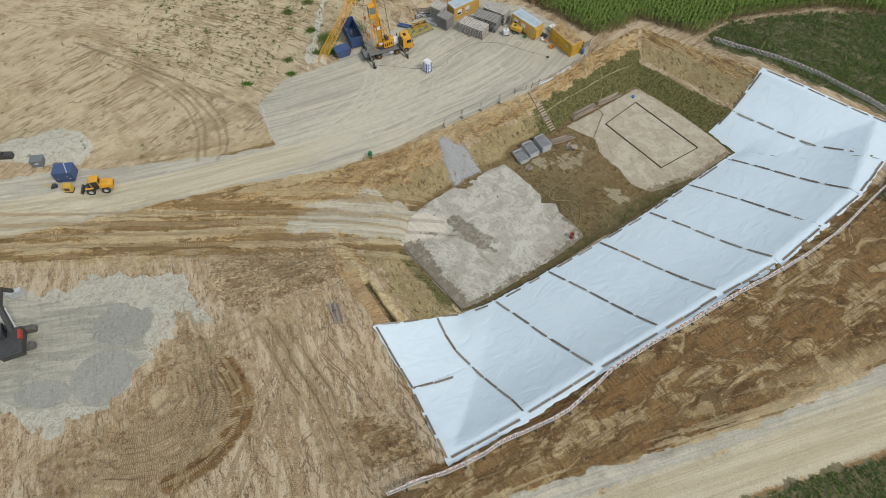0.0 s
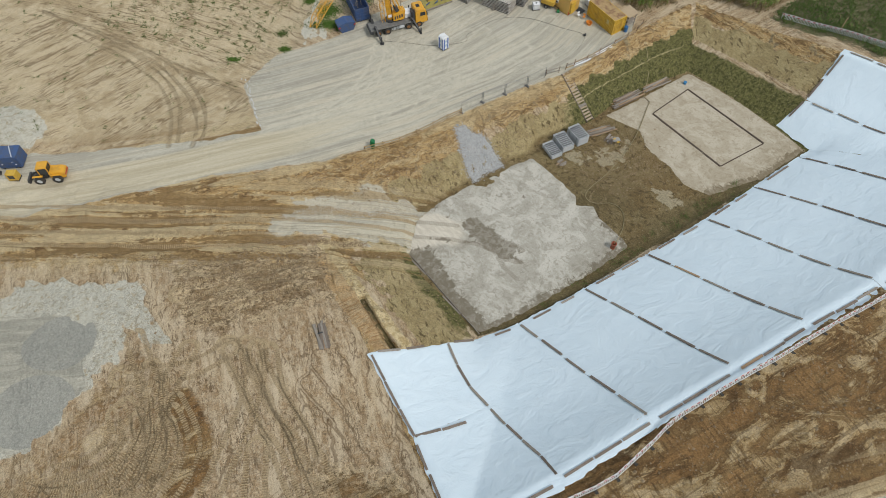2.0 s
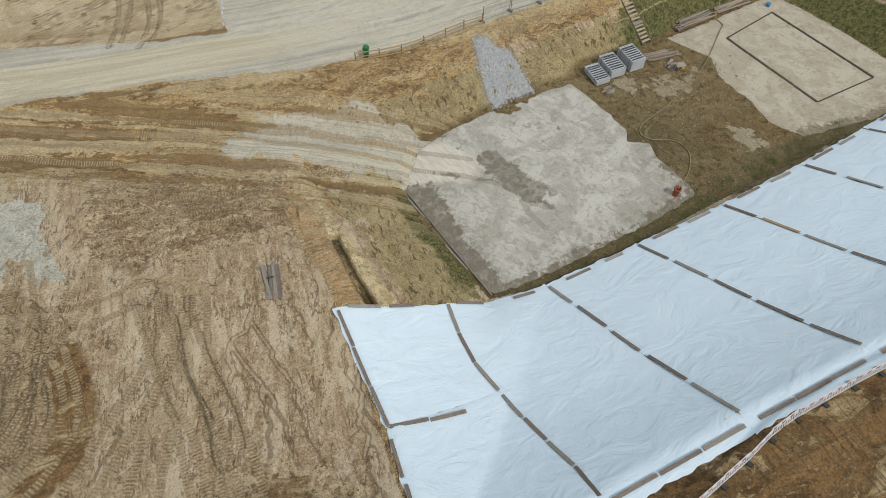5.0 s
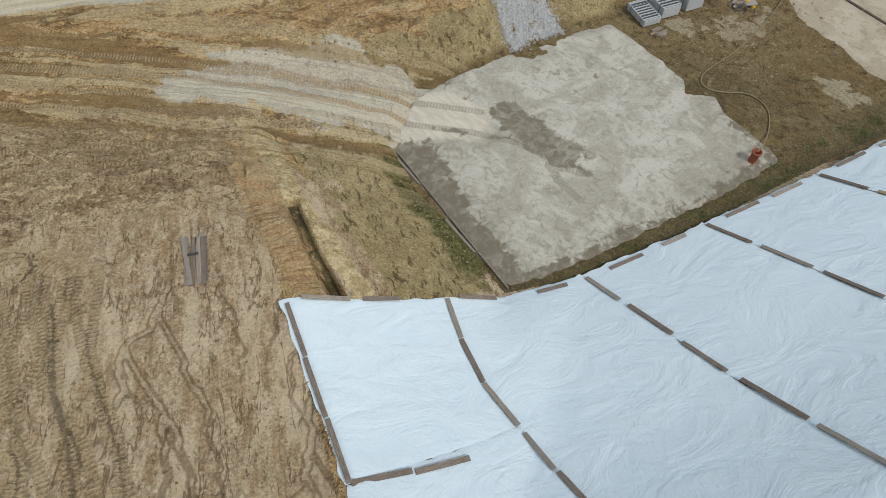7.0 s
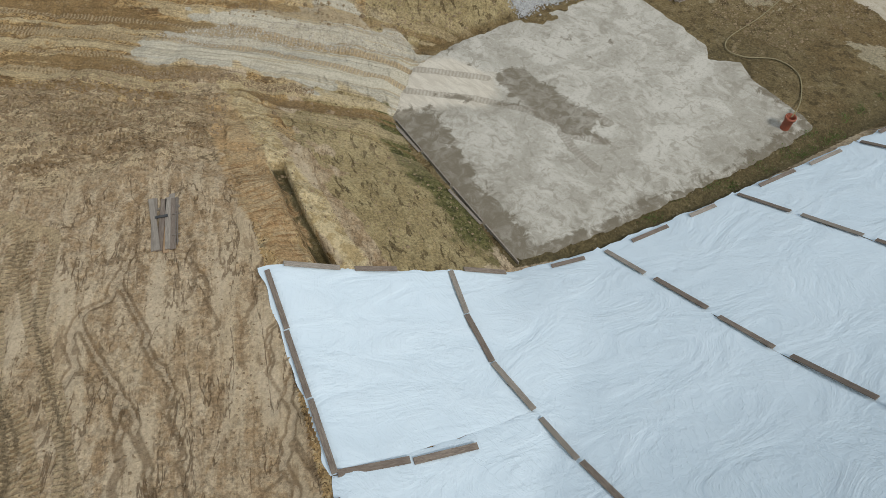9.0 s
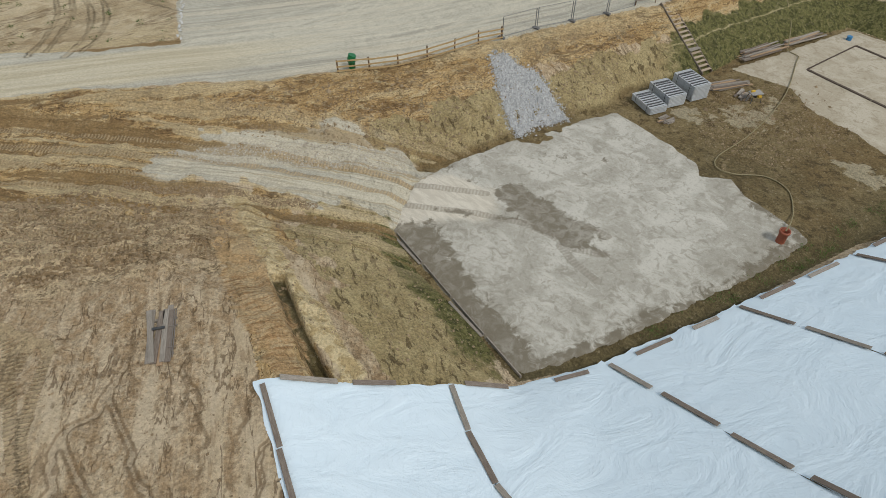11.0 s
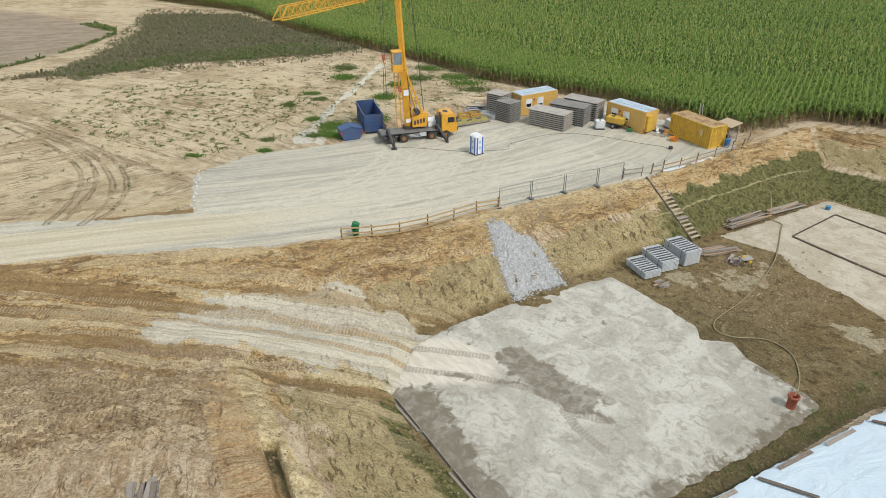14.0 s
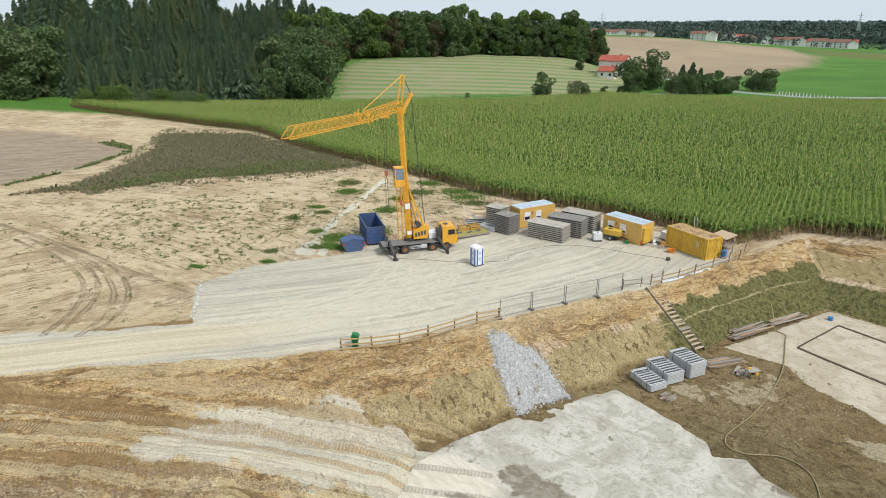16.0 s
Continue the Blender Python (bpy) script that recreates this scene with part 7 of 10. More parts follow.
def lidded_skip():
    ob = thing("lidded_skip", "blue lidded steel skip with sloping ends", "skip", on_ground(-20.9, 94.1, 28))
    bm = prism(B(), [(-0.95, 0.1), (0.95, 0.1), (1.45, 0.95), (1.45, 1.35), (-1.45, 1.35), (-1.45, 0.95)], -0.9, 0.9)
    part("body", bm, M_BLUE, ob)
    bm = B()
    for s in (-1, 1):
        box(bm, s * 0.72, 0, 1.62, 1.5, 1.86, 0.05, 0, s * 14, 0, bevel=0.01)
    box(bm, 0, 0, 1.8, 0.1, 1.86, 0.08)
    prism(bm, [(-1.42, 1.36), (1.42, 1.36), (0, 1.76)], -0.88, -0.84)
    prism(bm, [(-1.42, 1.36), (1.42, 1.36), (0, 1.76)], 0.84, 0.88)
    part("lid", bm, M_BLUE, ob)
    bm = B()
    for x in (-1.1, 1.1):
        rod(bm, (x, -1.0, 1.15), (x, 1.0, 1.15), 0.06, 8)
    box(bm, 0, 0, 0.06, 1.9, 1.6, 0.12)
    part("lifting_pin", bm, M_DARK, ob)
    bm = B()
    for x in (-1.3, 1.3):
        box(bm, x, -0.93, 1.12, 0.22, 0.03, 0.3, 0, 30 * (1 if x > 0 else -1), 0)
    part("hazard_plate", bm, M_RED, ob, "red and white hazard strip")


lidded_skip()


def ibc(x, y, rz):
    ob = thing("liquid_tank", "white caged liquid tank on a dark pallet", "tank", on_ground(x, y, rz))
    part("bottle", box(B(), 0, 0, 0.64, 1.12, 0.92, 0.95, bevel=0.08), M_WHITE, ob)
    bm = B()
    for k in range(6):
        for s in (-1, 1):
            rod(bm, (-0.58 + k * 0.232, s * 0.49, 0.15), (-0.58 + k * 0.232, s * 0.49, 1.15), 0.014, 5)
            rod(bm, (s * 0.59, -0.48 + k * 0.192, 0.15), (s * 0.59, -0.48 + k * 0.192, 1.15), 0.014, 5)
    for z in (0.2, 0.5, 0.8, 1.13):
        for s in (-1, 1):
            rod(bm, (-0.59, s * 0.49, z), (0.59, s * 0.49, z), 0.014, 5)
            rod(bm, (s * 0.59, -0.49, z), (s * 0.59, 0.49, z), 0.014, 5)
    part("cage", bm, M_STEEL, ob)
    bm = B()
    for yy in (-0.42, 0, 0.42):
        box(bm, 0, yy, 0.05, 1.2, 0.1, 0.1)
    box(bm, 0, 0, 0.125, 1.22, 1.02, 0.04)
    part("pallet", bm, M_DARK, ob)
    part("lid", rod(B(), (0, 0, 1.1), (0, 0, 1.17), 0.14, 12), M_DARK, ob)


ibc(10.3, 100.2, 10)
ibc(19.3, 101.6, 30)


def compressor():
    ob = thing("compressor_trailer", "yellow trailer compressor with a black undercarriage", "compressor", on_ground(12.4, 101.0, -28))
    bm = box(B(), 0, 0, 1.05, 2.3, 1.35, 0.75, bevel=0.08)
    part("hood", bm, M_CONT, ob)
    bm = B()
    box(bm, 0, 0, 0.6, 2.1, 1.2, 0.25)
    bar(bm, (1.0, 0, 0.55), (2.0, 0, 0.35), 0.1, 0.1)
    rod(bm, (1.85, 0, 0), (1.85, 0, 0.4), 0.06, 8)
    part("frame", bm, M_DARK, ob)
    for y in (-0.7, 0.7):
        wheel(-0.1, y, 0.3, 0.3, 0.2, ob, M_STEEL)
    bm = box(B(), -0.4, 0, 1.44, 0.5, 0.5, 0.04)
    rod(bm, (0.6, 0.3, 1.4), (0.6, 0.3, 1.6), 0.05, 8)
    part("exhaust_grille", bm, M_DARK, ob)


compressor()


def flat_shutters():
    """Low stacks of yellow-topped shuttering beside the truck."""
    ob = thing("shuttering_table", "low flat shuttering tables with yellow panels and a dark frame", "shuttering")
    L, W = 5.0, 2.6
    bm = B()
    for y in (-W / 2, -W / 6, W / 6, W / 2):
        box(bm, 0, y, 0.22, L, 0.12, 0.2)
    for k in range(9):
        box(bm, -L / 2 + k * L / 8, 0, 0.12, 0.1, W, 0.16)
    part("frame", bm, M_OLDWOOD, ob)
    bm = B()
    for k in range(4):
        box(bm, -L / 2 + L / 8 + k * L / 4, 0, 0.34, L / 4 - 0.06, W - 0.1, 0.04, bevel=0.005)
    part("panel", bm, worn("yellow_panel", (0.34, 0.29, 0.07), (0.20, 0.17, 0.07), 2, 0.7, 0, 0.7), ob, "yellow-green shuttering panel")
    bm = B()
    for k in range(3):
        box(bm, -1.5 + k * 1.4, rnd.uniform(-.5, .5), 0.42, 0.9, 0.14, 0.12, 0, 0, 25)
    part("prop", bm, M_BLUE, ob, "blue steel prop")
    set_long(ob, (-7.9, 98.6), (-3.9, 101.2), 2.6)
    for x, y, a in ((-7.4, 101.6, 20), (-6.0, 102.3, 26)):
        o = thing("wooden_crate", "open yellow-brown wooden crate with loose parts", "crate", on_ground(x, y, a, 0.0), "crates by the truck")
        bm = B()
        for s in (-1, 1):
            for k in range(3):
                box(bm, 0, s * 0.5, 0.25 + k * 0.3, 1.4, 0.05, 0.22)
                box(bm, s * 0.68, 0, 0.25 + k * 0.3, 0.05, 1.0, 0.22)
        for sx in (-0.66, 0.66):
            for sy in (-0.46, 0.46):
                box(bm, sx, sy, 0.5, 0.1, 0.1, 1.0)
        part("side", bm, paint("crate_yellow", (0.50, 0.29, 0.06), (0.3, 0.2, 0.08)), o)
        bm = box(B(), 0, 0, 0.08, 1.36, 0.98, 0.06)
        for k in range(8):
            bar(bm, (rnd.uniform(-.6, .6), rnd.uniform(-.4, .4), 0.2), (rnd.uniform(-.6, .6), rnd.uniform(-.4, .4), rnd.uniform(0.5, 0.9)), 0.07, 0.07)
        part("content", bm, M_DARK, o)
    # props and scaffold frames in heaps
    o = thing("prop_heap", "heap of grey steel props and dark scaffold frames", "scaffold parts", on_ground(-5.7, 105.2, 15))
    for k in range(16):
        bm = rod(B(), (-1.7 + rnd.uniform(-.2, .2), rnd.uniform(-.6, .6), 0.08 + 0.05 * k), (1.7 + rnd.uniform(-.2, .2), rnd.uniform(-.6, .6), 0.08 + 0.05 * k), 0.05, 6)
        part("prop", bm, M_STEEL if k % 3 else M_DARK, o)
    o = thing("table_frame", "pale plywood top on grey steel trestles", "trestle table", on_ground(-5.4, 106.6, 12))
    bm = B()
    for x in (-1, 1):
        for y in (-0.5, 0.5):
            rod(bm, (x, y, 0), (x, y, 1.5), 0.04, 6)
    for z in (0.5, 1.0, 1.45):
        for y in (-0.5, 0.5):
            rod(bm, (-1, y, z), (1, y, z), 0.03, 6)
        for x in (-1, 1):
            rod(bm, (x, -0.5, z), (x, 0.5, z), 0.03, 6)
    part("trestle", bm, M_STEEL, o)
    part("table_top", box(B(), 0, 0, 1.53, 2.6, 1.3, 0.05, 0, 3, 0), timber("plywood", (0.62, 0.49, 0.33), (0.45, 0.34, 0.2)), o, "pale plywood board")
    o = thing("steel_rack", "stack of grey steel grid frames", "steel frames", on_ground(-4.1, 101.9 + 1.2, -25))
    for k in range(5):
        bm = B()
        for y in (-0.7, 0.7):
            box(bm, 0, y, 0.08 + 0.14 * k, 2.4, 0.08, 0.09)
        for j in range(8):
            box(bm, -1.15 + j * 0.33, 0, 0.08 + 0.14 * k, 0.06, 1.4, 0.07)
        part("grid_frame", bm, M_STEEL, o)
    o = thing("blue_sheet_roll", "dark blue folded tarpaulin bundle behind the truck", "bundle", on_ground(-9.6, 102.2, -20))
    bm = B()
    for k in range(3):
        rod(bm, (-1.3, -0.3 + 0.3 * k, 0.2), (1.3, -0.25 + 0.3 * k, 0.22), 0.2, 10)
    part("roll", bm, M_BLUE, o)


flat_shutters()


def lean_to():
    ob = thing("tool_shelf", "timber tool shelf with a pale plywood roof beside the container", "shelf", pose(24.9, 96.9, ground_z(24.9, 96.9), 0, 0, -54.6))
    for x in (-0.9, 0.9):
        for y, h in ((-0.8, 2.1), (0.8, 2.45)):
            part("post", box(B(), x, y, h / 2, 0.1, 0.1, h), M_OLDWOOD, ob)
    for z in (0.6, 1.2):
        part("shelf", box(B(), 0, 0, z, 1.9, 1.6, 0.05), M_OLDWOOD, ob)
    part("roof", box(B(), 0.05, 0, 2.32, 2.3, 2.0, 0.05, 9, 0, 0), timber("pale_ply", (0.58, 0.46, 0.31), (0.4, 0.3, 0.19)), ob, "pale plywood roof")
    for x, y, z, m in ((-0.4, -0.3, 0.63, M_BLUE), (0.3, -0.2, 0.63, M_DARK), (-0.2, 0.2, 1.23, M_ORANGE)):
        o = box(B(), 0, 0, 0.15, 0.5, 0.35, 0.3, bevel=0.03)
        t = part("tool_box", o, m)
        tagged(t, "plastic tool box on the timber shelf", "tool box", "tool boxes")
        t.matrix_world = ob.matrix_world @ pose(x, y, z)
    bm = rod(B(), (0, 0, 0), (0, 0, 0.9), 0.3, 16)
    rod(bm, (0, 0, 0.86), (0, 0, 0.93), 0.32, 16)
    d = part("plastic_barrel", bm, paint("barrel_blue", (0.03, 0.14, 0.34), (0.05, 0.1, 0.2)))
    tagged(d, "blue plastic barrel beside the container", "barrel")
    d.matrix_world = on_ground(24.6, 94.9)
    bm = B()
    for x in (-0.2, 0.2):
        rod(bm, (x, 0, 0), (x, 0, 4.1), 0.035, 6)
    for k in range(13):
        rod(bm, (-0.2, 0, 0.25 + k * 0.3), (0.2, 0, 0.25 + k * 0.3), 0.02, 6)
    la = part("ladder", bm, worn("aluminium", (0.6, 0.61, 0.62), (0.4, 0.4, 0.4), 3, 0.35, 0.6, 0.4))
    tagged(la, "aluminium ladder leaning behind the container", "ladder")
    la.matrix_world = pose(22.3, 98.9, ground_z(22.3, 98.9), 8, 0, -54)
    # tub, chairs, cable drum
    bm = B()
    n = 20
    rings = [(0.42, 0.0), (0.52, 0.42), (0.58, 0.45), (0.56, 0.40), (0.48, 0.38), (0.38, 0.05)]
    vs = [[bm.verts.new((r * math.cos(k * math.tau / n), r * 0.8 * math.sin(k * math.tau / n), z)) for k in range(n)] for r, z in rings]
    for a, b in zip(vs, vs[1:]):
        for k in range(n):
            bm.faces.new((a[k], a[(k + 1) % n], b[(k + 1) % n], b[k]))
    bm.faces.new(vs[0][::-1])
    bm.faces.new(vs[-1])
    tub = part("mortar_tub", bm, M_ORANGE)
    tagged(tub, "orange plastic mortar tub beside the container", "tub")
    tub.matrix_world = on_ground(18.9, 96.6, -50)
    for x, y, rz, m in ((17.3, 98.4, 30, M_WHITE), (18.1, 97.9, -20, M_ORANGE)):
        o = thing("folding_chair", "small worn site chair beside the yellow container", "chair", on_ground(x, y, rz), "chairs by the container")
        part("seat", box(B(), 0, 0, 0.45, 0.42, 0.42, 0.04), m, o)
        part("backrest", box(B(), 0, 0.2, 0.75, 0.42, 0.04, 0.35), m, o)
        for sx in (-0.18, 0.18):
            for sy in (-0.18, 0.18):
                part("leg", rod(B(), (sx, sy, 0), (sx, sy, 0.45), 0.015, 6), M_STEEL, o)
    dr = thing("cable_drum", "black cable drum on the gravel", "cable drum", on_ground(18.0, 93.6, 20))
    bm = rod(B(), (-0.12, 0, 0.22), (0.12, 0, 0.22), 0.15, 12)
    part("core", bm, M_DARK, dr)
    for s in (-1, 1):
        part("flange", rod(B(), (s * 0.12, 0, 0.22), (s * 0.15, 0, 0.22), 0.22, 16), M_DARK, dr)
    bm = prism(B(), [(-0.25, 0), (0.25, 0), (0.2, 0.4), (-0.2, 0.4)], -0.2, 0.2)
    g = part("green_can", bm, M_GREEN)
    tagged(g, "dark green can standing by the office container", "can")
    g.matrix_world = on_ground(14.0, 99.5)
    bm = box(B(), 0, 0, 0.06, 1.6, 1.1, 0.1, bevel=0.02)
    mt = part("doormat", bm, M_DARK)
    tagged(mt, "dark rubber mat before the office door", "mat")
    mt.matrix_world = on_ground(17.6, 100.2, -45)


lean_to()
line = [(-15, 91.0), (-11, 90.6), (-6, 90.0), (-1.2, 91.2), (-0.7, 93.2), (4.0, 97.2), (9.0, 97.6), (14.5, 95.4), (17.9, 93.7), (16.6, 90.0)]
tagged(tube_curve("power_cable", [(x, y, ground_z(x, y) + 0.03) for x, y in line], 0.016, M_CABLE), "thin black power cable lying across the yard", "cable")

# ---- in and round the pit ----


def frame_stack(x, y, rz, layers, L=3.0, W=1.25, tilt=0.0):
    """A stack of galvanised shuttering frames."""
    ob = thing("shuttering_frame_stack", "strapped stack of galvanised steel shuttering frames on the pit floor", "steel frames", pose(x, y, FLOOR + 0.02, tilt, 0, rz), "stacks of steel frames")
    bm = B()
    for s in (-1, 1):
        box(bm, 0, s * W / 2, 0.06, L, 0.06, 0.085)
        box(bm, s * L / 2, 0, 0.06, 0.06, W, 0.085)
    for k in range(8):
        box(bm, -L / 2 + (k + 0.5) * L / 8, 0, 0.07, 0.10, W, 0.06)
    first = part("frame", bm, M_STEEL, ob)
    first.matrix_basis = pose(0, 0, 0.08)
    for k in range(1, layers):
        again(first, pose(rnd.uniform(-.02, .02), rnd.uniform(-.02, .02), 0.08 + 0.135 * k), ob)
    top = 0.08 + 0.135 * layers
    bm = B()
    for x0 in (-L * 0.3, L * 0.3):
        box(bm, x0, 0, top, 0.04, W + 0.1, 0.015)
        for s in (-1, 1):
            box(bm, x0, s * (W / 2 + 0.045), top / 2, 0.04, 0.012, top)
    part("strap", bm, M_DARK, ob)
    bm = B()
    for x0 in (-L * 0.35, L * 0.35):
        box(bm, x0, 0, 0.035, 0.1, W, 0.09)
    part("bearer", bm, M_OLDWOOD, ob)
    # dark sheet added under the top frame to darken the gaps like shade
    bm = box(B(), 0, 0, top - 0.11, L - 0.1, W - 0.1, 0.02)
    part("deck_sheet", bm, M_DARK, ob)


for a, b, side_w, n in (((11.1, 72.85), (12.4, 70.55), 1.7, 5), ((12.7, 74.4), (14.05, 71.95), 1.8, 8), ((14.9, 75.6), (16.3, 73.3), 1.8, 11)):
    dx, dy = b[0] - a[0], b[1] - a[1]
    n2 = math.hypot(dx, dy)
    frame_stack((a[0] + b[0]) / 2 - dy / n2 * side_w / 2, (a[1] + b[1]) / 2 + dx / n2 * side_w / 2, math.degrees(math.atan2(dy, dx)), n, n2 * 1.05, side_w)


def stairs():
    top, foot = Vector((14.3, 84.35, 4.55)), Vector((18.6, 78.6, 0.35))
    ob = thing("timber_stairs", "steep weathered timber stairs down the bank into the pit", "stairs")
    d = foot - top
    flat = Vector((d.x, d.y, 0)).normalized()
    side = Vector((-flat.y, flat.x, 0))
    for s in (-0.62, 0.62):
        bm = B()
        bar(bm, top + side * s, foot + side * s, 0.08, 0.30)
        part("stringer", bm, M_TIMBER, ob)
    n = 17
    ang = math.degrees(math.atan2(flat.y, flat.x))
    tread = part("tread", box(B(), 0, 0, 0, 0.30, 1.2, 0.05, bevel=0.006), timber("tread_board", (0.56, 0.46, 0.34), (0.36, 0.28, 0.20)), ob)
    for k in range(n):
        p = top.lerp(foot, (k + 0.4) / n) + Vector((0, 0, 0.12))
        m = pose(p.x, p.y, p.z, 0, 0, ang)
        if k == 11:
            bm = box(B(), 0, 0, 0, 0.75, 1.35, 0.05)
            part("landing", bm, M_OLDWOOD, ob).matrix_basis = m
        elif k == 0:
            tread.matrix_basis = m
        else:
            again(tread, m, ob)


stairs()


def plank_pile(x, y, rz, length, count, z0, label, spread=0.7, mats=(M_OLDWOOD, M_TIMBER, M_FRESH)):
    ob = thing("plank_pile", label, "planks", pose(x, y, z0, 0, 0, rz), "plank piles")
    meshes = []
    for k in range(3):
        bm = box(B(), 0, 0, 0, 1, 0.2, 0.05)
        me = bpy.data.meshes.new("plank")
        bm.to_mesh(me)
        bm.free()
        me.materials.append(mats[k])
        meshes.append(me)
    for k in range(round(count * 1.4)):
        o = new("plank", meshes[rnd.choice((0, 0, 1, 1, 2))])
        o.parent = ob
        o.matrix_basis = pose(rnd.uniform(-.5, .5), rnd.uniform(-spread, spread), 0.04 + 0.055 * (k // 5), 0, rnd.uniform(-1, 1), rnd.uniform(-5, 5)) @ Matrix.Diagonal((length * rnd.uniform(0.6, 1.05), rnd.uniform(0.6, 1.2), 1, 1))
    return ob


plank_pile(20.0, 76.6, 22, 4.4, 16, FLOOR, "loose pile of weathered brown planks on the pit floor")
plank_pile(24.6, 83.6, 34, 5.5, 26, FLOOR + 0.08, "heap of grey and brown planks at the foot of the bank", 0.75)
plank_pile(29.6, 87.0, 34, 5.0, 18, FLOOR + 0.08, "flat heap of weathered planks at the foot of the bank", 0.6, (M_OLDWOOD, M_FRESH, M_TIMBER))
plank_pile(21.4, 75.0, 60, 1.2, 14, FLOOR, "small heap of broken timber offcuts", 0.7)
plank_pile(13.7, 69.9, 40, 0.9, 12, FLOOR, "small heap of broken timber offcuts by the steel frames", 0.5)


def bench_saw():
    ob = thing("bench_saw", "small bench saw with a grey table and yellow guards", "bench saw", pose(22.0, 74.3, FLOOR, 0, 0, 20))
    for sx in (-0.45, 0.45):
        for sy in (-0.35, 0.35):
            part("leg", rod(B(), (sx * 1.2, sy * 1.2, 0), (sx * 0.8, sy * 0.8, 0.8), 0.03, 6), M_DARK, ob)
    part("table", box(B(), 0, 0, 0.85, 1.1, 0.75, 0.1, bevel=0.01), M_PLATE, ob)
    bm = box(B(), -0.25, 0.1, 0.98, 0.4, 0.12, 0.18, bevel=0.03)
    box(bm, 0.2, -0.35, 0.65, 0.3, 0.3, 0.2)
    part("blade_guard", bm, M_CONT, ob, "yellow blade guard")
    part("motor", box(B(), 0.1, 0, 0.6, 0.4, 0.35, 0.35, bevel=0.04), M_DARK, ob)


bench_saw()


def shaft_pipe():
    ob = thing("clay_pipe", "upright reddish-brown pipe standing on the concrete slab", "pipe", pose(19.9, 55.5, 0.26) @ Matrix.Scale(0.85, 4))
    bm = B()
    n, rings = 24, [(0.36, 0), (0.36, 1.0), (0.44, 1.02), (0.44, 1.25), (0.36, 1.25), (0.36, 1.04), (0.30, 1.0), (0.30, 0.05)]
    vs = [[bm.verts.new((r * math.cos(k * math.tau / n), r * math.sin(k * math.tau / n), z)) for k in range(n)] for r, z in rings]
    for a, b in zip(vs, vs[1:]):
        for k in range(n):
            bm.faces.new((a[k], a[(k + 1) % n], b[(k + 1) % n], b[k])).smooth = True
    part("pipe", bm, M_CLAY, ob)
    part("water", rod(B(), (0, 0, 0.05), (0, 0, 0.4), 0.295, 20), M_DARK, ob)
    bm = B()
    for k in range(8):
        a, b = k / 8 * math.pi, (k + 1) / 8 * math.pi
        rod(bm, (0.42 + 0.18 * math.sin(a), 0, 0.75 + 0.18 * math.cos(a)), (0.42 + 0.18 * math.sin(b), 0, 0.75 + 0.18 * math.cos(b)), 0.02, 6)
    part("handle", bm, M_STEEL, ob)


shaft_pipe()
hose = [(26.9, 95.6, 4.6), (27.8, 94.3, 3.75), (28.3, 91.2, 2.5), (28.4, 88.5, 1.4), (27.6, 85.2, 0.8), (27.5, 84.4, 0.36), (28.2, 83.2, 0.36), (27.7, 82.0, 0.35), (25.4, 76.2, 0.35), (22.9, 71.9, 0.28), (20.2, 68.2, 0.28),
        (17.4, 65.2, 0.28), (17.0, 63.6, 0.30), (18.2, 62.8, 0.36), (20.6, 62.9, 0.28), (21.9, 61.4, 0.28), (21.6, 58.8, 0.32), (20.4, 56.2, 0.9), (20.1, 55.75, 1.62), (19.92, 55.5, 1.3)]
tagged(tube_curve("drain_hose", hose, 0.045, M_HOSE), "long yellowish-brown drain hose lying across the pit", "hose")
bm = rod(B(), (0, 0, 0), (0, 0, 0.55), 0.36, 18)
rod(bm, (0, 0, 0.5), (0, 0, 0.56), 0.40, 18)
bucket = tagged(part("blue_tub", bm, paint("bright_tub_blue", (0.03, 0.20, 0.42), (0.05, 0.12, 0.2))), "small blue plastic tub on the pale slab", "tub")
bucket.matrix_world = pose(34.4, 87.8, 0.27) @ Matrix.Scale(0.7, 4)


def bin_green():
    ob = thing("litter_bin", "green plastic bin hanging by the wooden fence", "bin", on_ground(-13.2, 67.6, 10) @ Matrix.Scale(0.8, 4))
    bm = B()
    n, rings = 18, [(0.30, 0), (0.36, 0.5), (0.38, 1.0), (0.46, 1.05), (0.44, 1.1), (0.35, 1.06), (0.30, 0.6)]
    vs = [[bm.verts.new((r * math.cos(k * math.tau / n), r * math.sin(k * math.tau / n), z)) for k in range(n)] for r, z in rings]
    for a, b in zip(vs, vs[1:]):
        for k in range(n):
            bm.faces.new((a[k], a[(k + 1) % n], b[(k + 1) % n], b[k])).smooth = True
    bm.faces.new(vs[-1])
    part("body", bm, M_GREEN, ob)
    part("lid", rod(B(), (-0.1, 0.42, 0.95), (0.1, 0.46, 1.5), 0.42, 18), M_GREEN, ob)


bin_green()


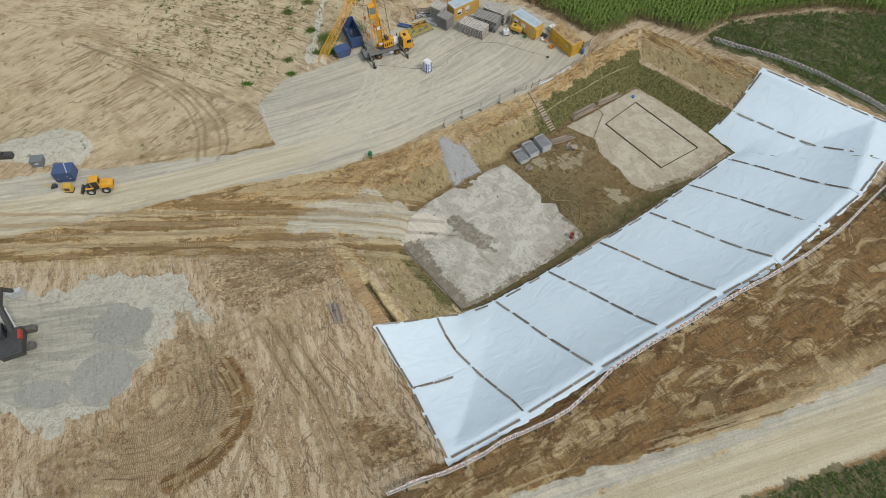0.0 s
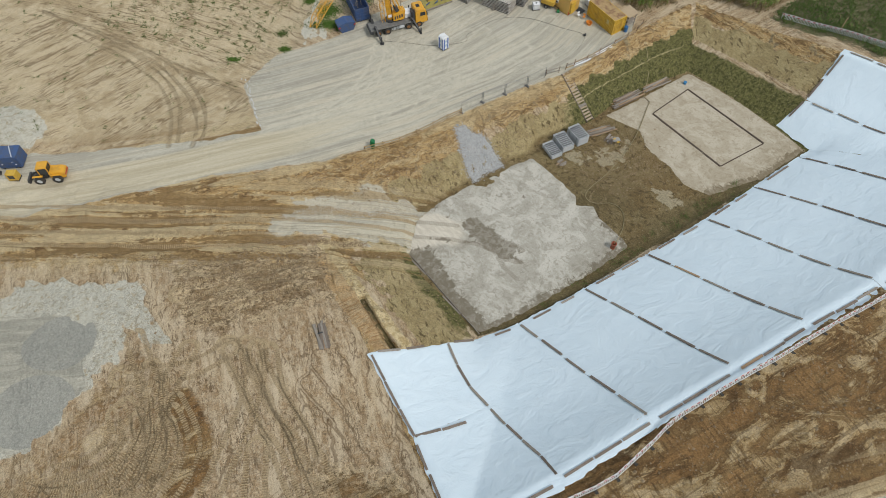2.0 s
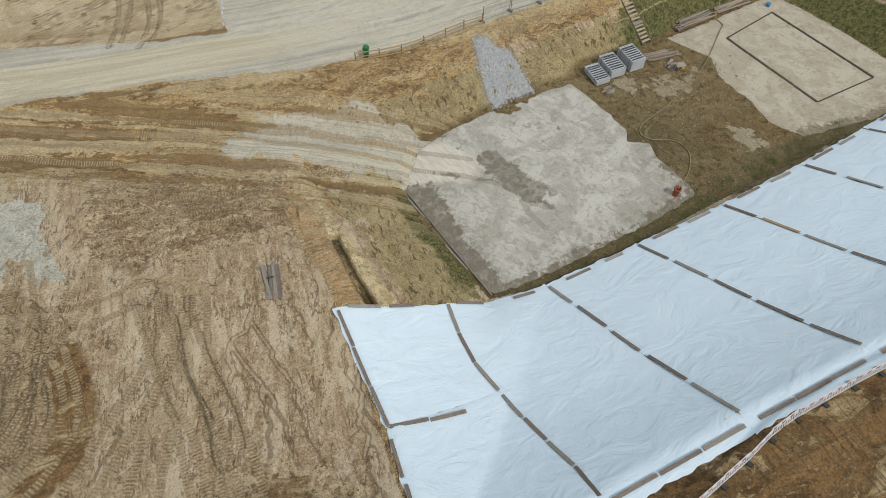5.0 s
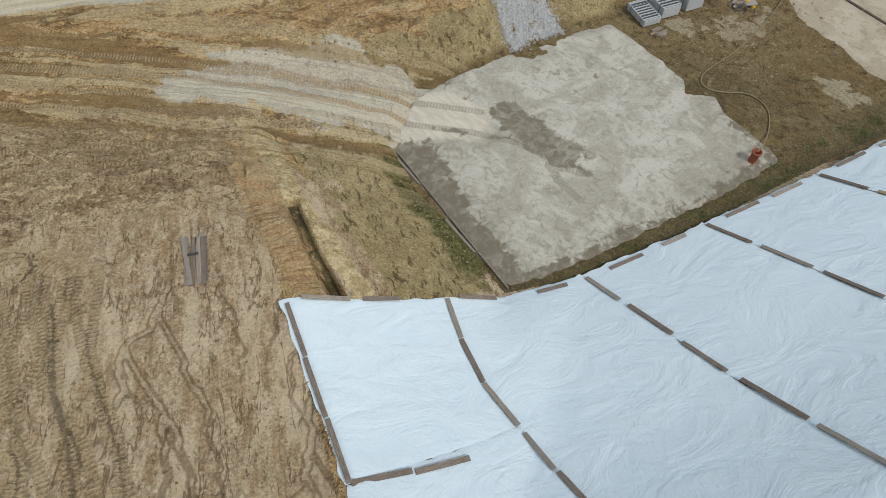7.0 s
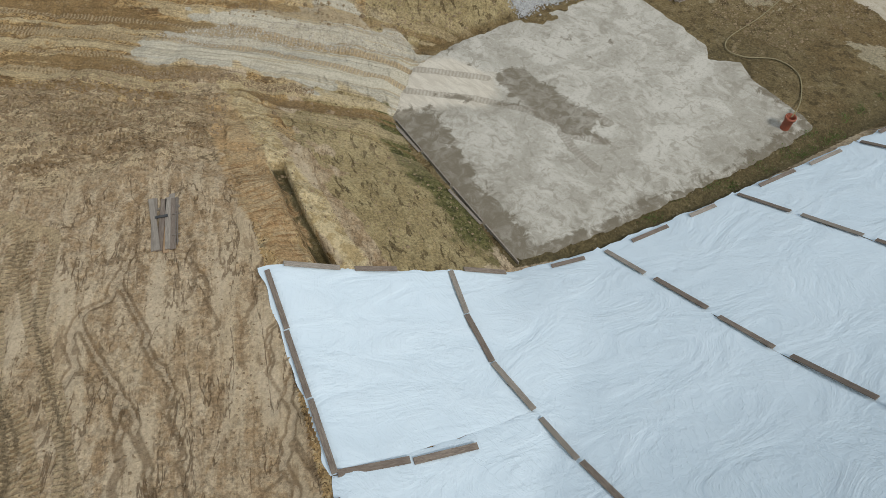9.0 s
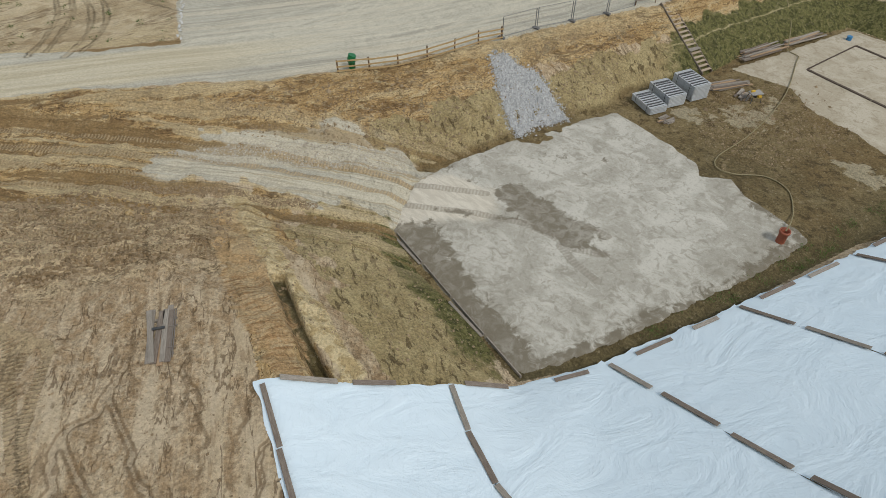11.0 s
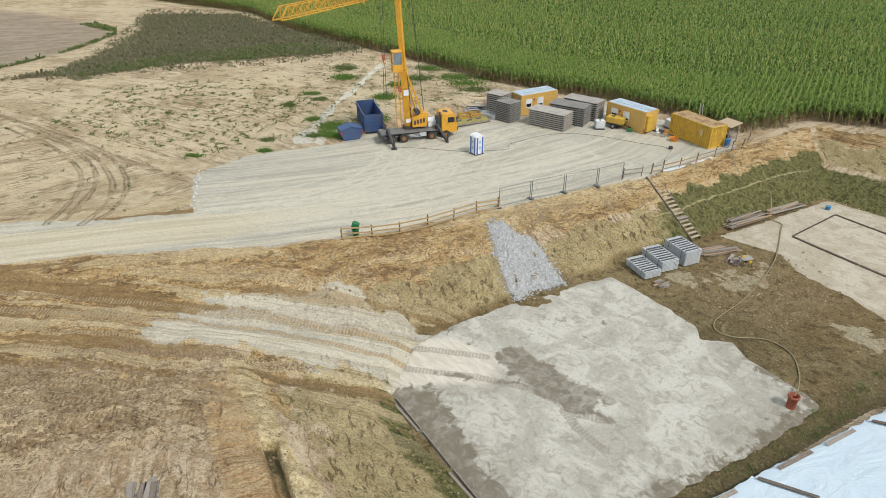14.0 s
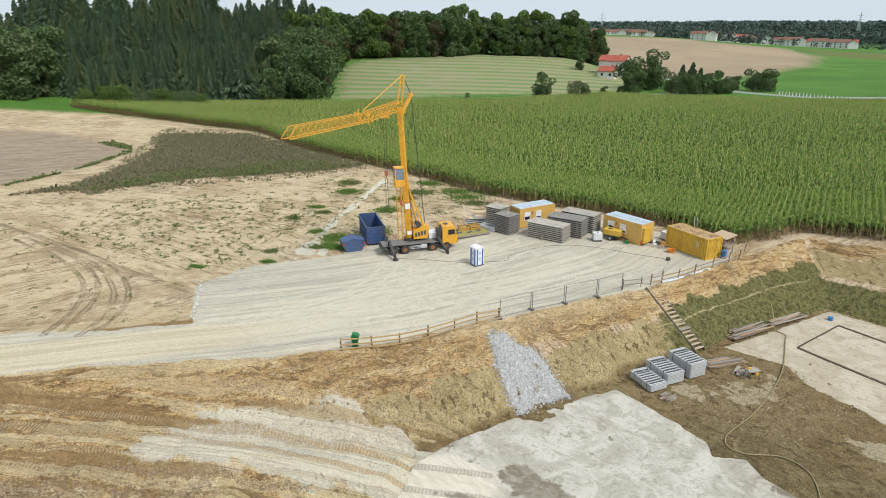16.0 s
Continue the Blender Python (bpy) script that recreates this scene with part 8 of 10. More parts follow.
def rail_fence(pts, posts_h, rails, label, post_mat, rail_mats, lean=0.0, gap_every=0):
    """Driven posts with boards nailed across."""
    ob = thing("site_fence", label, "fence")
    P = [Vector((x, y, ground_z(x, y))) for x, y in pts]
    for k, p in enumerate(P):
        bm = B()
        h = posts_h * rnd.uniform(0.94, 1.08)
        bar(bm, p + Vector((0, 0, -0.1)), p + Vector((rnd.uniform(-.04, .04) + lean, rnd.uniform(-.04, .04) - lean, h)), 0.10, 0.08)
        part("post", bm, post_mat, ob)
    for k, (a, b) in enumerate(zip(P, P[1:])):
        if gap_every and k % gap_every == gap_every - 1:
            continue
        d = (b - a).normalized()
        n = Vector((d.y, -d.x, 0)) * 0.08
        for j, z in enumerate(rails):
            bm = B()
            o = Vector((0, 0, z + rnd.uniform(-.03, .03)))
            bar(bm, a + n + o - d * 0.12, b + n + o + Vector((0, 0, rnd.uniform(-.04, .04))) + d * 0.12, 0.035, 0.13)
            part("rail", bm, rail_mats[(k + j) % len(rail_mats)], ob)
    return ob


M_PALEWOOD = timber("yellow_wood", (0.50, 0.36, 0.18), (0.34, 0.23, 0.11), vary=0.3)
M_BROWNPOST = timber("brown_post", (0.20, 0.125, 0.07), (0.10, 0.06, 0.035), (14, 14, 1), 0.3)
rail_fence([(-14.2, 66.8), (-11.8, 67.9), (-9.6, 69.1), (-7.3, 70.55), (-5.1, 72.0), (-3.15, 73.4), (-1.2, 75.0)], 1.25, (0.22, 0.62, 1.08), "wooden rail fence along the top of the bank", M_BROWNPOST, [M_PALEWOOD])
rail_fence([(11.4, 83.7), (13.4, 84.6)], 1.25, (0.5, 1.0), "short wooden rail fence by the stairs", M_BROWNPOST, [M_OLDWOOD])
rail_fence([(14.5, 85.3), (15.8, 86.1), (17.8, 87.5), (19.9, 89.1), (22.3, 91.1), (24.6, 93.0), (26.3, 94.8), (27.3, 96.2)], 1.3, (0.35, 0.85), "leaning wooden fence along the edge of the yard", M_BROWNPOST, [M_PALEWOOD, M_OLDWOOD, M_FRESH], 0.08)
bm = B()
for k, (a, b) in enumerate((((15.8, 86.3), (18.6, 88.0)), ((19.4, 88.9), (22.0, 91.0)))):
    za, zb = ground_z(*a), ground_z(*b)
    bar(bm, (*a, za + 0.06), (*b, zb + 0.07), 0.5, 0.06)
tagged(part("white_sheet_strip", bm, M_WHITE), "strip of white plastic lying under the fence", "plastic strip")


def mesh_fence():
    """Mobile mesh panels on concrete feet."""
    pts = [(-1.2, 75.2), (1.85, 77.5), (5.15, 79.3), (8.5, 81.2), (11.3, 83.3)]
    wire = worn("fence_wire", (0.24, 0.245, 0.24), (0.14, 0.13, 0.12), 4, 0.5, 0.3, 0.5)
    ob = thing("mesh_fence", "thin steel mesh fence panels on concrete feet", "fence")
    P = [Vector((x, y, ground_z(x, y))) for x, y in pts]
    for k, (a, b) in enumerate(zip(P, P[1:])):
        d = (b - a).normalized()
        bm = B()
        a2, b2 = a + d * 0.1, b - d * 0.1
        up = Vector((0, 0, 2.0))
        for p in (a2, b2):
            rod(bm, p + Vector((0, 0, 0.05)), p + up, 0.045, 6)
        rod(bm, a2 + up, b2 + up, 0.025, 6)
        rod(bm, a2 + Vector((0, 0, 0.15)), b2 + Vector((0, 0, 0.15)), 0.025, 6)
        frame_part = part("panel_frame", bm, wire, ob)
        bm = B()
        n = 22
        for j in range(1, n):
            p = a2.lerp(b2, j / n)
            bar(bm, p + Vector((0, 0, 0.15)), p + up, 0.0035, 0.0035)
        for z in (0.5, 0.9, 1.3, 1.7):
            bar(bm, a2 + Vector((0, 0, z)), b2 + Vector((0, 0, z)), 0.004, 0.004)
        part("wire_mesh", bm, wire, frame_part)
    for k, p in enumerate(P[:-1]):
        bm = prism(B(), [(-0.36, 0), (0.36, 0), (0.33, 0.15), (-0.33, 0.15)], -0.14, 0.14)
        o = part("foot", bm, worn("foot_concrete", (0.16, 0.155, 0.15), (0.09, 0.085, 0.08), 3, 0.9), ob, "dark concrete foot")
        o.matrix_basis = pose(p.x, p.y, p.z, 0, 0, -35)


mesh_fence()
bm = B()
edge_pts = [(-35.2, 81.0), (-33.9, 80.2), (-33.2, 77.8), (-31.4, 73.8), (-29.9, 70.6)]
for k in range(22):
    x, y = plan_line(edge_pts, (k + rnd.uniform(0, 0.8)) / 22)
    box(bm, x + rnd.uniform(-.25, .25), y + rnd.uniform(-.25, .25), ground_z(x, y) + 0.06, rnd.uniform(0.3, 0.8), rnd.uniform(0.1, 0.24), 0.06, rnd.uniform(-15, 15), rnd.uniform(-15, 15), rnd.uniform(90, 140), bevel=0.02)
tagged(part("fleece_edge", bm, worn("dirty_fleece", (0.58, 0.57, 0.54), (0.36, 0.33, 0.28), 2, 0.8, 0, 0.6)), "torn white fleece edge showing beside the gravel yard", "fleece edge", kind="stuff")


def bound_planks():
    ob = thing("bundle_of_boards", "bundle of grey weathered boards on bearers on the bare soil", "boards", pose(-15.2, 37.85, ground_z(-15.2, 37.85) + 0.02, 0, 0, -69))
    for k, (x, y, z, l, a, m) in enumerate(((0, -0.45, 0.30, 3.3, 7, M_OLDWOOD), (0.05, -0.12, 0.22, 3.2, -3, M_TIMBER), (0, 0.18, 0.22, 3.25, 1, M_OLDWOOD), (0.1, 0.45, 0.24, 3.2, 0, M_TIMBER),
                                            (-0.1, -0.5, 0.16, 3.3, 1, M_OLDWOOD), (0.2, 0.02, 0.14, 3.1, 2, M_FRESH), (-0.3, 0.3, 0.14, 3.2, -1, M_OLDWOOD))):
        part("board", box(B(), x, y, z, l, 0.27, 0.05, 0, 0, a, bevel=0.005), m, ob)
    for x in (-1.1, 1.1):
        part("bearer", box(B(), x, 0, 0.05, 0.12, 1.3, 0.12), M_OLDWOOD, ob)
    bm = B()
    for y in (0.58, 0.66):
        rod(bm, (-1.5, y, 0.28), (1.5, y, 0.28), 0.03, 6)
    for x in (-0.4, 0.9):
        rod(bm, (x, 0.4, 0.3), (x, 0.8, 0.3), 0.025, 6)
    part("steel_bar", bm, worn("rusty_bar", (0.22, 0.19, 0.16), (0.12, 0.09, 0.07), 4, 0.7, 0.3, 0.5), ob)
    part("cleat", box(B(), -0.35, -0.1, 0.345, 0.14, 0.6, 0.05), M_DARK, ob)


bound_planks()


def pebbles(name, where, count, size, material, label, seed=1, lift=0.0):
    """Many loose stones as one object."""
    r = np.random.RandomState(seed)
    base = np.array([(1, 0, 0), (-1, 0, 0), (0, 1, 0), (0, -1, 0), (0, 0, 1), (0, 0, -0.6)], float)
    tri = np.array([(0, 2, 4), (2, 1, 4), (1, 3, 4), (3, 0, 4), (2, 0, 5), (1, 2, 5), (3, 1, 5), (0, 3, 5)])
    pts = where(r, count)
    z = np.array([ground_z(x, y) for x, y in pts]) + lift
    s = size * r.lognormal(0, 0.45, (len(pts), 1, 1)) * r.uniform(0.6, 1.3, (len(pts), 6, 3))
    v = base[None] * s
    a = r.uniform(0, 6.28, len(pts))
    x, y = v[..., 0] * np.cos(a)[:, None] - v[..., 1] * np.sin(a)[:, None], v[..., 0] * np.sin(a)[:, None] + v[..., 1] * np.cos(a)[:, None]
    v = np.stack([x + pts[:, 0:1], y + pts[:, 1:2], v[..., 2] + z[:, None]], -1).reshape(-1, 3)
    f = (tri[None] + 6 * np.arange(len(pts))[:, None, None]).reshape(-1, 3)
    me = sheet_mesh(name, v, f, False)
    me.materials.append(material)
    return tagged(new(name, me), label, "stones", kind="stuff")


def in_outline(line, holes=(), edge=0.3):
    def pick(r, count):
        xs, ys = [p[0] for p in line], [p[1] for p in line]
        q = np.stack([r.uniform(min(xs), max(xs), count * 3), r.uniform(min(ys), max(ys), count * 3)], 1)
        ok = within(q[:, 0], q[:, 1], line)
        for h in holes:
            ok &= ~within(q[:, 0], q[:, 1], h)
        return q[ok][:count]
    return pick


def stone_material(name, a, b):
    k = Nodes(name)
    c = k.mix(k.island(), a, b)
    return k.done(c, 0.95, 0, 0.2)


M_GRAVEL = stone_material("blue_grey_gravel", (0.52, 0.52, 0.505), (0.31, 0.31, 0.305))
M_CLOD = stone_material("soil_clods", (0.35, 0.265, 0.165), (0.20, 0.145, 0.088))
M_STONE = stone_material("pale_stones", (0.52, 0.48, 0.40), (0.32, 0.28, 0.22))
FAN = [(-1.9, 72.6), (-0.6, 73.3), (0.4, 72.4), (2.0, 72.6), (3.4, 71.2), (4.6, 69.6), (5.3, 68.9), (3.6, 67.8), (2.2, 67.0), (1.4, 65.6), (0.3, 66.4), (-0.4, 68.2), (-1.0, 70.2)]
def strewn(pick, spread):
    """Points of a picker, scattered a little past its outline."""
    def place(r, count):
        q = pick(r, count)
        return q + r.normal(0, spread, q.shape) * (r.random_sample((len(q), 1)) < 0.45)
    return place


pebbles("gravel_spill", strewn(in_outline(FAN, [[(1.9, 71.2), (2.9, 71.0), (2.8, 70.5), (2.1, 70.6)], [(2.5, 69.6), (3.0, 69.2), (2.5, 67.9), (2.2, 68.4)], [(0.6, 68.2), (1.1, 67.9), (1.2, 66.7), (0.7, 67.0)]]), 0.3), 19000, 0.05, M_GRAVEL, "spill of blue-grey gravel down the bank", 3, 0.05)
pebbles("soil_clods", in_outline(ROUGH_SOIL), 3500, 0.075, M_CLOD, "loose clods of brown soil on the plateau", 4)
pebbles("soil_clods", in_outline([(3, 14), (20, 27), (45, 43), (62, 56), (75, 62), (55, 32), (30, 22), (12, 15)]), 1800, 0.09, M_CLOD, "loose clods of brown soil above the bank", 5)
pebbles("soil_clods", in_outline([(-11, 40.5), (-15, 46), (-16, 52), (-8, 53), (1.5, 42.3), (-2, 40)]), 1200, 0.045, M_CLOD, "small clods on the steep bank", 6)
pebbles("soil_clods", in_outline([(-24, 62), (-10, 68), (12, 82), (9, 72), (-6, 61), (-20, 59)]), 5000, 0.055, M_CLOD, "small clods and stones on the bank below the road", 7)
pebbles("soil_clods", in_outline([(-34, 10), (-36, 40), (-17, 44), (-10, 35), (0, 15)]), 7000, 0.04, M_CLOD, "small clods scattered over the rutted plateau", 8)
pebbles("soil_clods", in_outline([(2, 16), (20, 27), (45, 43), (70, 60), (78, 48), (54, 32), (28, 21), (8, 14)]), 3000, 0.05, M_CLOD, "clods and stones on the brown soil", 14)
pebbles("edge_rubble", in_outline([(-26, 52.3), (-18, 53.2), (-12.5, 53.4), (-12.5, 52.7), (-18, 52.4), (-26, 51.5)]), 1500, 0.055, M_CLOD, "rubble along the edge of the ramp", 9)
pebbles("loose_gravel", in_outline([(-24.5, 56), (-20.5, 58.5), (-13, 60), (-7.5, 60.8), (-7.2, 59), (-14, 57.5), (-22, 55.5)]), 4500, 0.038, M_STONE, "loose pale gravel on the ramp", 10)
pebbles("loose_gravel", in_outline([(22, 64), (30, 70), (28, 79), (18, 75), (16, 67)]), 2500, 0.05, M_CLOD, "lumps of soil on the pit floor", 12)

# ---- machines and bins beside the road ----


def loader():
    ob = thing("wheel_loader", "small yellow wheel loader parked on the gravel road", "wheel loader", pose(-55.9, 59.9, ground_z(-55.9, 59.9), 0, 0, 12))
    for x in (-1.15, 1.15):
        for y in (-0.85, 0.85):
            wheel(x, y, 0.62, 0.62, 0.45, ob, M_STEEL)
    bm = prism(B(), [(0.35, 0.6), (2.2, 0.6), (2.35, 1.0), (2.25, 1.45), (1.7, 1.65), (0.35, 1.7)], -0.75, 0.75)
    bmesh.ops.bevel(bm, geom=bm.edges[:], offset=0.06, segments=2, affect="EDGES")
    part("engine_hood", bm, M_YELLOW, ob)
    bm = box(B(), -0.9, 0, 0.8, 1.5, 0.8, 0.6, bevel=0.05)
    part("front_frame", bm, M_DARK, ob)
    bm = box(B(), -0.15, 0, 2.62, 1.35, 1.35, 0.16, bevel=0.05)
    for x in (-0.75, 0.45):
        for y in (-0.6, 0.6):
            box(bm, x, y, 1.9, 0.1, 0.1, 1.4)
    cab = part("cab_frame", bm, M_YELLOW, ob)
    part("cab_glass", box(B(), -0.15, 0, 1.9, 1.2, 1.22, 1.3), M_GLASS, cab)
    bm = B()
    for y in (-0.4, 0.4):
        bar(bm, (-0.8, y, 1.5), (-2.3, y, 0.7), 0.14, 0.22)
        rod(bm, (-0.8, y * 0.6, 1.1), (-2.0, y * 0.6, 1.2), 0.06, 8)
    part("lift_arm", bm, M_DARK, ob)
    bm = box(B(), -2.6, 0, 0.5, 0.25, 1.6, 0.6)
    for y in (-0.5, 0.5):
        box(bm, -3.1, y, 0.12, 1.0, 0.12, 0.06)
    part("pallet_fork", bm, M_DARK, ob)
    for y in (-0.78, 0.78):
        bm = box(B(), 1.15, y, 1.32, 1.3, 0.3, 0.08, bevel=0.03)
        box(bm, -1.15, y, 1.32, 1.3, 0.3, 0.08, bevel=0.03)
        part("mudguard", bm, M_YELLOW, ob)
    part("hazard_plate", box(B(), 2.33, 0, 1.1, 0.03, 1.3, 0.2), M_RED, ob, "red and white hazard strip")


loader()


def tool_container():
    ob = thing("tool_container", "dark blue steel tool container with a strap over its lid", "container", pose(-61.7, 61.9, ground_z(-61.7, 61.9), 0, 0, 8))
    L, W, H = 2.9, 2.2, 2.1
    bm = box(B(), 0, 0, H / 2 + 0.1, L, W, H - 0.2, bevel=0.04)
    for x in (-1.2, -0.6, 0, 0.6, 1.2):
        for s in (-1, 1):
            box(bm, x, s * W / 2, H / 2, 0.1, 0.08, H - 0.3)
    part("body", bm, M_BLUE, ob)
    bm = box(B(), 0, 0, H + 0.03, L + 0.05, W + 0.05, 0.08, bevel=0.02)
    for x in (-0.7, 0.7):
        box(bm, x, 0, H + 0.08, 0.08, W, 0.04)
    part("lid", bm, M_BLUE, ob)
    part("strap", box(B(), 0.5, 0, H + 0.1, 0.12, W + 0.15, 0.03, 0, 0, 25), M_STEEL, ob, "pale strap")
    bm = B()
    for x in (-1.0, 1.0):
        box(bm, x, 0, 0.06, 0.15, W, 0.12)
    part("skid", bm, M_DARK, ob)
    bm = B()
    for x, z in ((-0.9, 0.9), (0.6, 1.3), (0.9, 0.8)):
        box(bm, x, -W / 2 - 0.02, z, 0.25, 0.02, 0.12)
    part("label_plate", bm, M_WHITE, ob)


tool_container()
o = thing("light_plant", "small yellow generator housing standing by the tool container", "generator", pose(-60.6, 59.3, ground_z(-60.6, 59.3), 0, 0, 5))
part("housing", box(B(), 0, 0, 0.75, 1.3, 0.95, 1.2, bevel=0.06), M_CONT, o)
part("skid", box(B(), 0, 0, 0.08, 1.35, 1.0, 0.14), M_DARK, o)
part("grille", box(B(), 0, -0.48, 0.8, 0.8, 0.02, 0.6), M_DARK, o)
o = thing("plate_compactor", "dark plate compactor with a yellow handle", "compactor", pose(-63.2, 59.8, ground_z(-63.2, 59.8), 0, 0, 20))
part("plate", box(B(), 0, 0, 0.1, 1.0, 0.7, 0.14, bevel=0.03), M_DARK, o)
part("engine", box(B(), 0.1, 0, 0.4, 0.6, 0.5, 0.45, bevel=0.05), M_DARK, o)
bm = B()
for y in (-0.2, 0.2):
    rod(bm, (-0.3, y, 0.4), (-1.0, y, 1.1), 0.03, 6)
rod(bm, (-1.0, -0.2, 1.1), (-1.0, 0.2, 1.1), 0.03, 6)
part("handle", bm, M_CONT, o)
o = thing("grey_bin", "grey lidded waste bin on the pale gravel", "bin", pose(-66.6, 63.8, ground_z(-66.6, 63.8), 0, 0, 10))
part("body", prism(B(), [(-0.75, 0.15), (0.75, 0.15), (0.95, 1.3), (-0.95, 1.3)], -0.7, 0.7), worn("bin_grey", (0.17, 0.19, 0.20), (0.1, 0.1, 0.1), 3, 0.6), o)
part("lid", box(B(), 0, 0, 1.38, 2.0, 1.5, 0.14, bevel=0.05), bpy.data.materials["bin_grey"], o)
for k in range(4):
    part("castor", rod(B(), ((-0.6, 0.6)[k % 2] - 0.04, (-0.5, 0.5)[k // 2], 0.08), ((-0.6, 0.6)[k % 2] + 0.04, (-0.5, 0.5)[k // 2], 0.08), 0.08, 8), M_RUBBER, o)
part("plate", box(B(), 0, -0.74, 0.9, 0.6, 0.02, 0.2), M_WHITE, o)
o = thing("excavator_bucket", "long dark steel grading bucket lying on the gravel", "bucket", pose(-72.8, 64.8, ground_z(-72.8, 64.8), 0, 0, 5))
part("shell", prism(B(), [(-1.6, 0), (1.6, 0), (1.5, 0.8), (-1.5, 0.8)], -0.5, 0.5), M_DARK, o)
part("hitch", box(B(), 0, 0, 0.95, 0.6, 0.5, 0.4, bevel=0.04), M_DARK, o)


def excavator():
    ob = thing("crawler_excavator", "dark grey and red crawler excavator on the gravel heap", "excavator", pose(-57.0, 32.4, ground_z(-57.0, 32.4) + 0.1, 0, 0, 17) @ Matrix.Scale(1.14, 4))
    for y in (-1.15, 1.15):
        bm = prism(B(), [(-2.0, 0.35), (-1.7, 0.05), (1.7, 0.05), (2.0, 0.35), (1.95, 0.7), (1.6, 0.9), (-1.6, 0.9), (-1.95, 0.7)], y - 0.3, y + 0.3)
        for k in range(22):
            f = -1.75 + k * 0.167
            box(bm, f, y, 0.92, 0.09, 0.62, 0.05)
            box(bm, f, y, 0.03, 0.09, 0.62, 0.05)
        for k in range(4):
            box(bm, 1.98, y, 0.22 + 0.17 * k, 0.06, 0.62, 0.09)
        part("crawler", bm, worn("track_steel", (0.12, 0.115, 0.105), (0.22, 0.20, 0.17), 3, 0.7, 0.2, 0.6), ob)
    part("undercarriage", box(B(), 0, 0, 0.75, 2.0, 1.8, 0.5), M_DARK, ob)
    up = part("upper_body", box(B(), -0.9, 0, 1.65, 3.2, 2.5, 1.0, 0, 0, 0, bevel=0.12), M_DARK, ob)
    up.matrix_basis = pose(0, 0, 0, 0, 0, 96)
    part("counterweight", box(B(), -2.4, 0, 1.55, 0.7, 2.5, 1.0, bevel=0.15), M_DARK, up)
    part("side_panel", box(B(), -0.4, -1.1, 2.1, 1.2, 0.35, 0.5, bevel=0.05), M_RED, up, "red side panel")
    bm = box(B(), 0.35, 0.75, 2.5, 1.5, 0.95, 1.6, bevel=0.08)
    part("cab", bm, M_DARK, up)
    part("cab_glass", box(B(), 0.40, 0.75, 2.65, 1.54, 0.99, 1.0), M_GLASS, up)
    bm = B()
    bar(bm, (0.3, -0.2, 1.9), (2.6, -0.2, 4.4), 0.45, 0.6)
    bar(bm, (2.5, -0.2, 4.4), (5.0, -0.2, 4.2), 0.42, 0.5)
    part("boom", bm, M_DARK, up)
    bm = bar(B(), (4.9, -0.2, 4.4), (6.2, -0.2, 1.8), 0.35, 0.42)
    part("stick", bm, M_DARK, up)
    bm = B()
    for y in (-0.5, 0.1):
        rod(bm, (0.8, y, 1.6), (2.4, y, 3.9), 0.08, 8)
    rod(bm, (2.6, -0.2, 4.8), (4.7, -0.2, 4.9), 0.08, 8)
    part("cylinder", bm, M_STEEL, up)
    bm = prism(B(), [(5.9, 1.7), (6.5, 1.7), (6.9, 1.1), (6.6, 0.4), (6.0, 0.5)], -1.0, 0.6)
    part("bucket", bm, M_STEEL, up)


excavator()

# ---- maize, weeds and trees ----


def leaf_material(name, a, b, c=None, share=0.2, rough=0.6):
    """Foliage that differs from leaf to leaf; c: a rarer third colour."""
    k = Nodes(name)
    col = k.mix(k.island(), a, b)
    if c:
        col = k.mix(k.ramp(k.math("FRACT", k.math("MULTIPLY", k.island(), 17.3)), 1 - share, 1 - share + 0.05), col, c)
    p = k.place("World")
    col = k.mix(k.ramp(k.noise(p, 0.06, 4), 0.35, 0.65, 0, 0.45), col, k.mix(0.5, col, b))
    m = k.done(col, max(rough, 0.75), 0, 0.12)
    return m


def blades(base, yaw, length, width, rise, droop):
    """Arching leaf blades, each of two quads: arrays in, vertices and faces out."""
    n = len(base)
    d = np.stack([np.cos(yaw), np.sin(yaw), np.zeros(n)], 1)
    s = np.stack([-np.sin(yaw), np.cos(yaw), np.zeros(n)], 1) * (width / 2)[:, None]
    up = np.array([0, 0, 1.0])
    mid = base + d * (length * 0.5)[:, None] + up * rise[:, None]
    end = base + d * length[:, None] + up * (rise - droop)[:, None]
    v = np.stack([base - s * 0.5, base + s * 0.5, mid + s, mid - s, end + s * 0.12, end - s * 0.12], 1)
    f = np.array([(0, 1, 2, 3), (3, 2, 4, 5)])
    return v.reshape(-1, 3), (f[None] + 6 * np.arange(n)[:, None, None]).reshape(-1, 4)


def stuff_mesh(name, chunks, material, label, category):
    vs, fs, at = [], [], 0
    for v, f in chunks:
        vs.append(v)
        fs.append(f + at)
        at += len(v)
    me = sheet_mesh(name, np.concatenate(vs), np.concatenate(fs), False)
    me.materials.append(material)
    return tagged(new(name, me), label, category, kind="stuff")


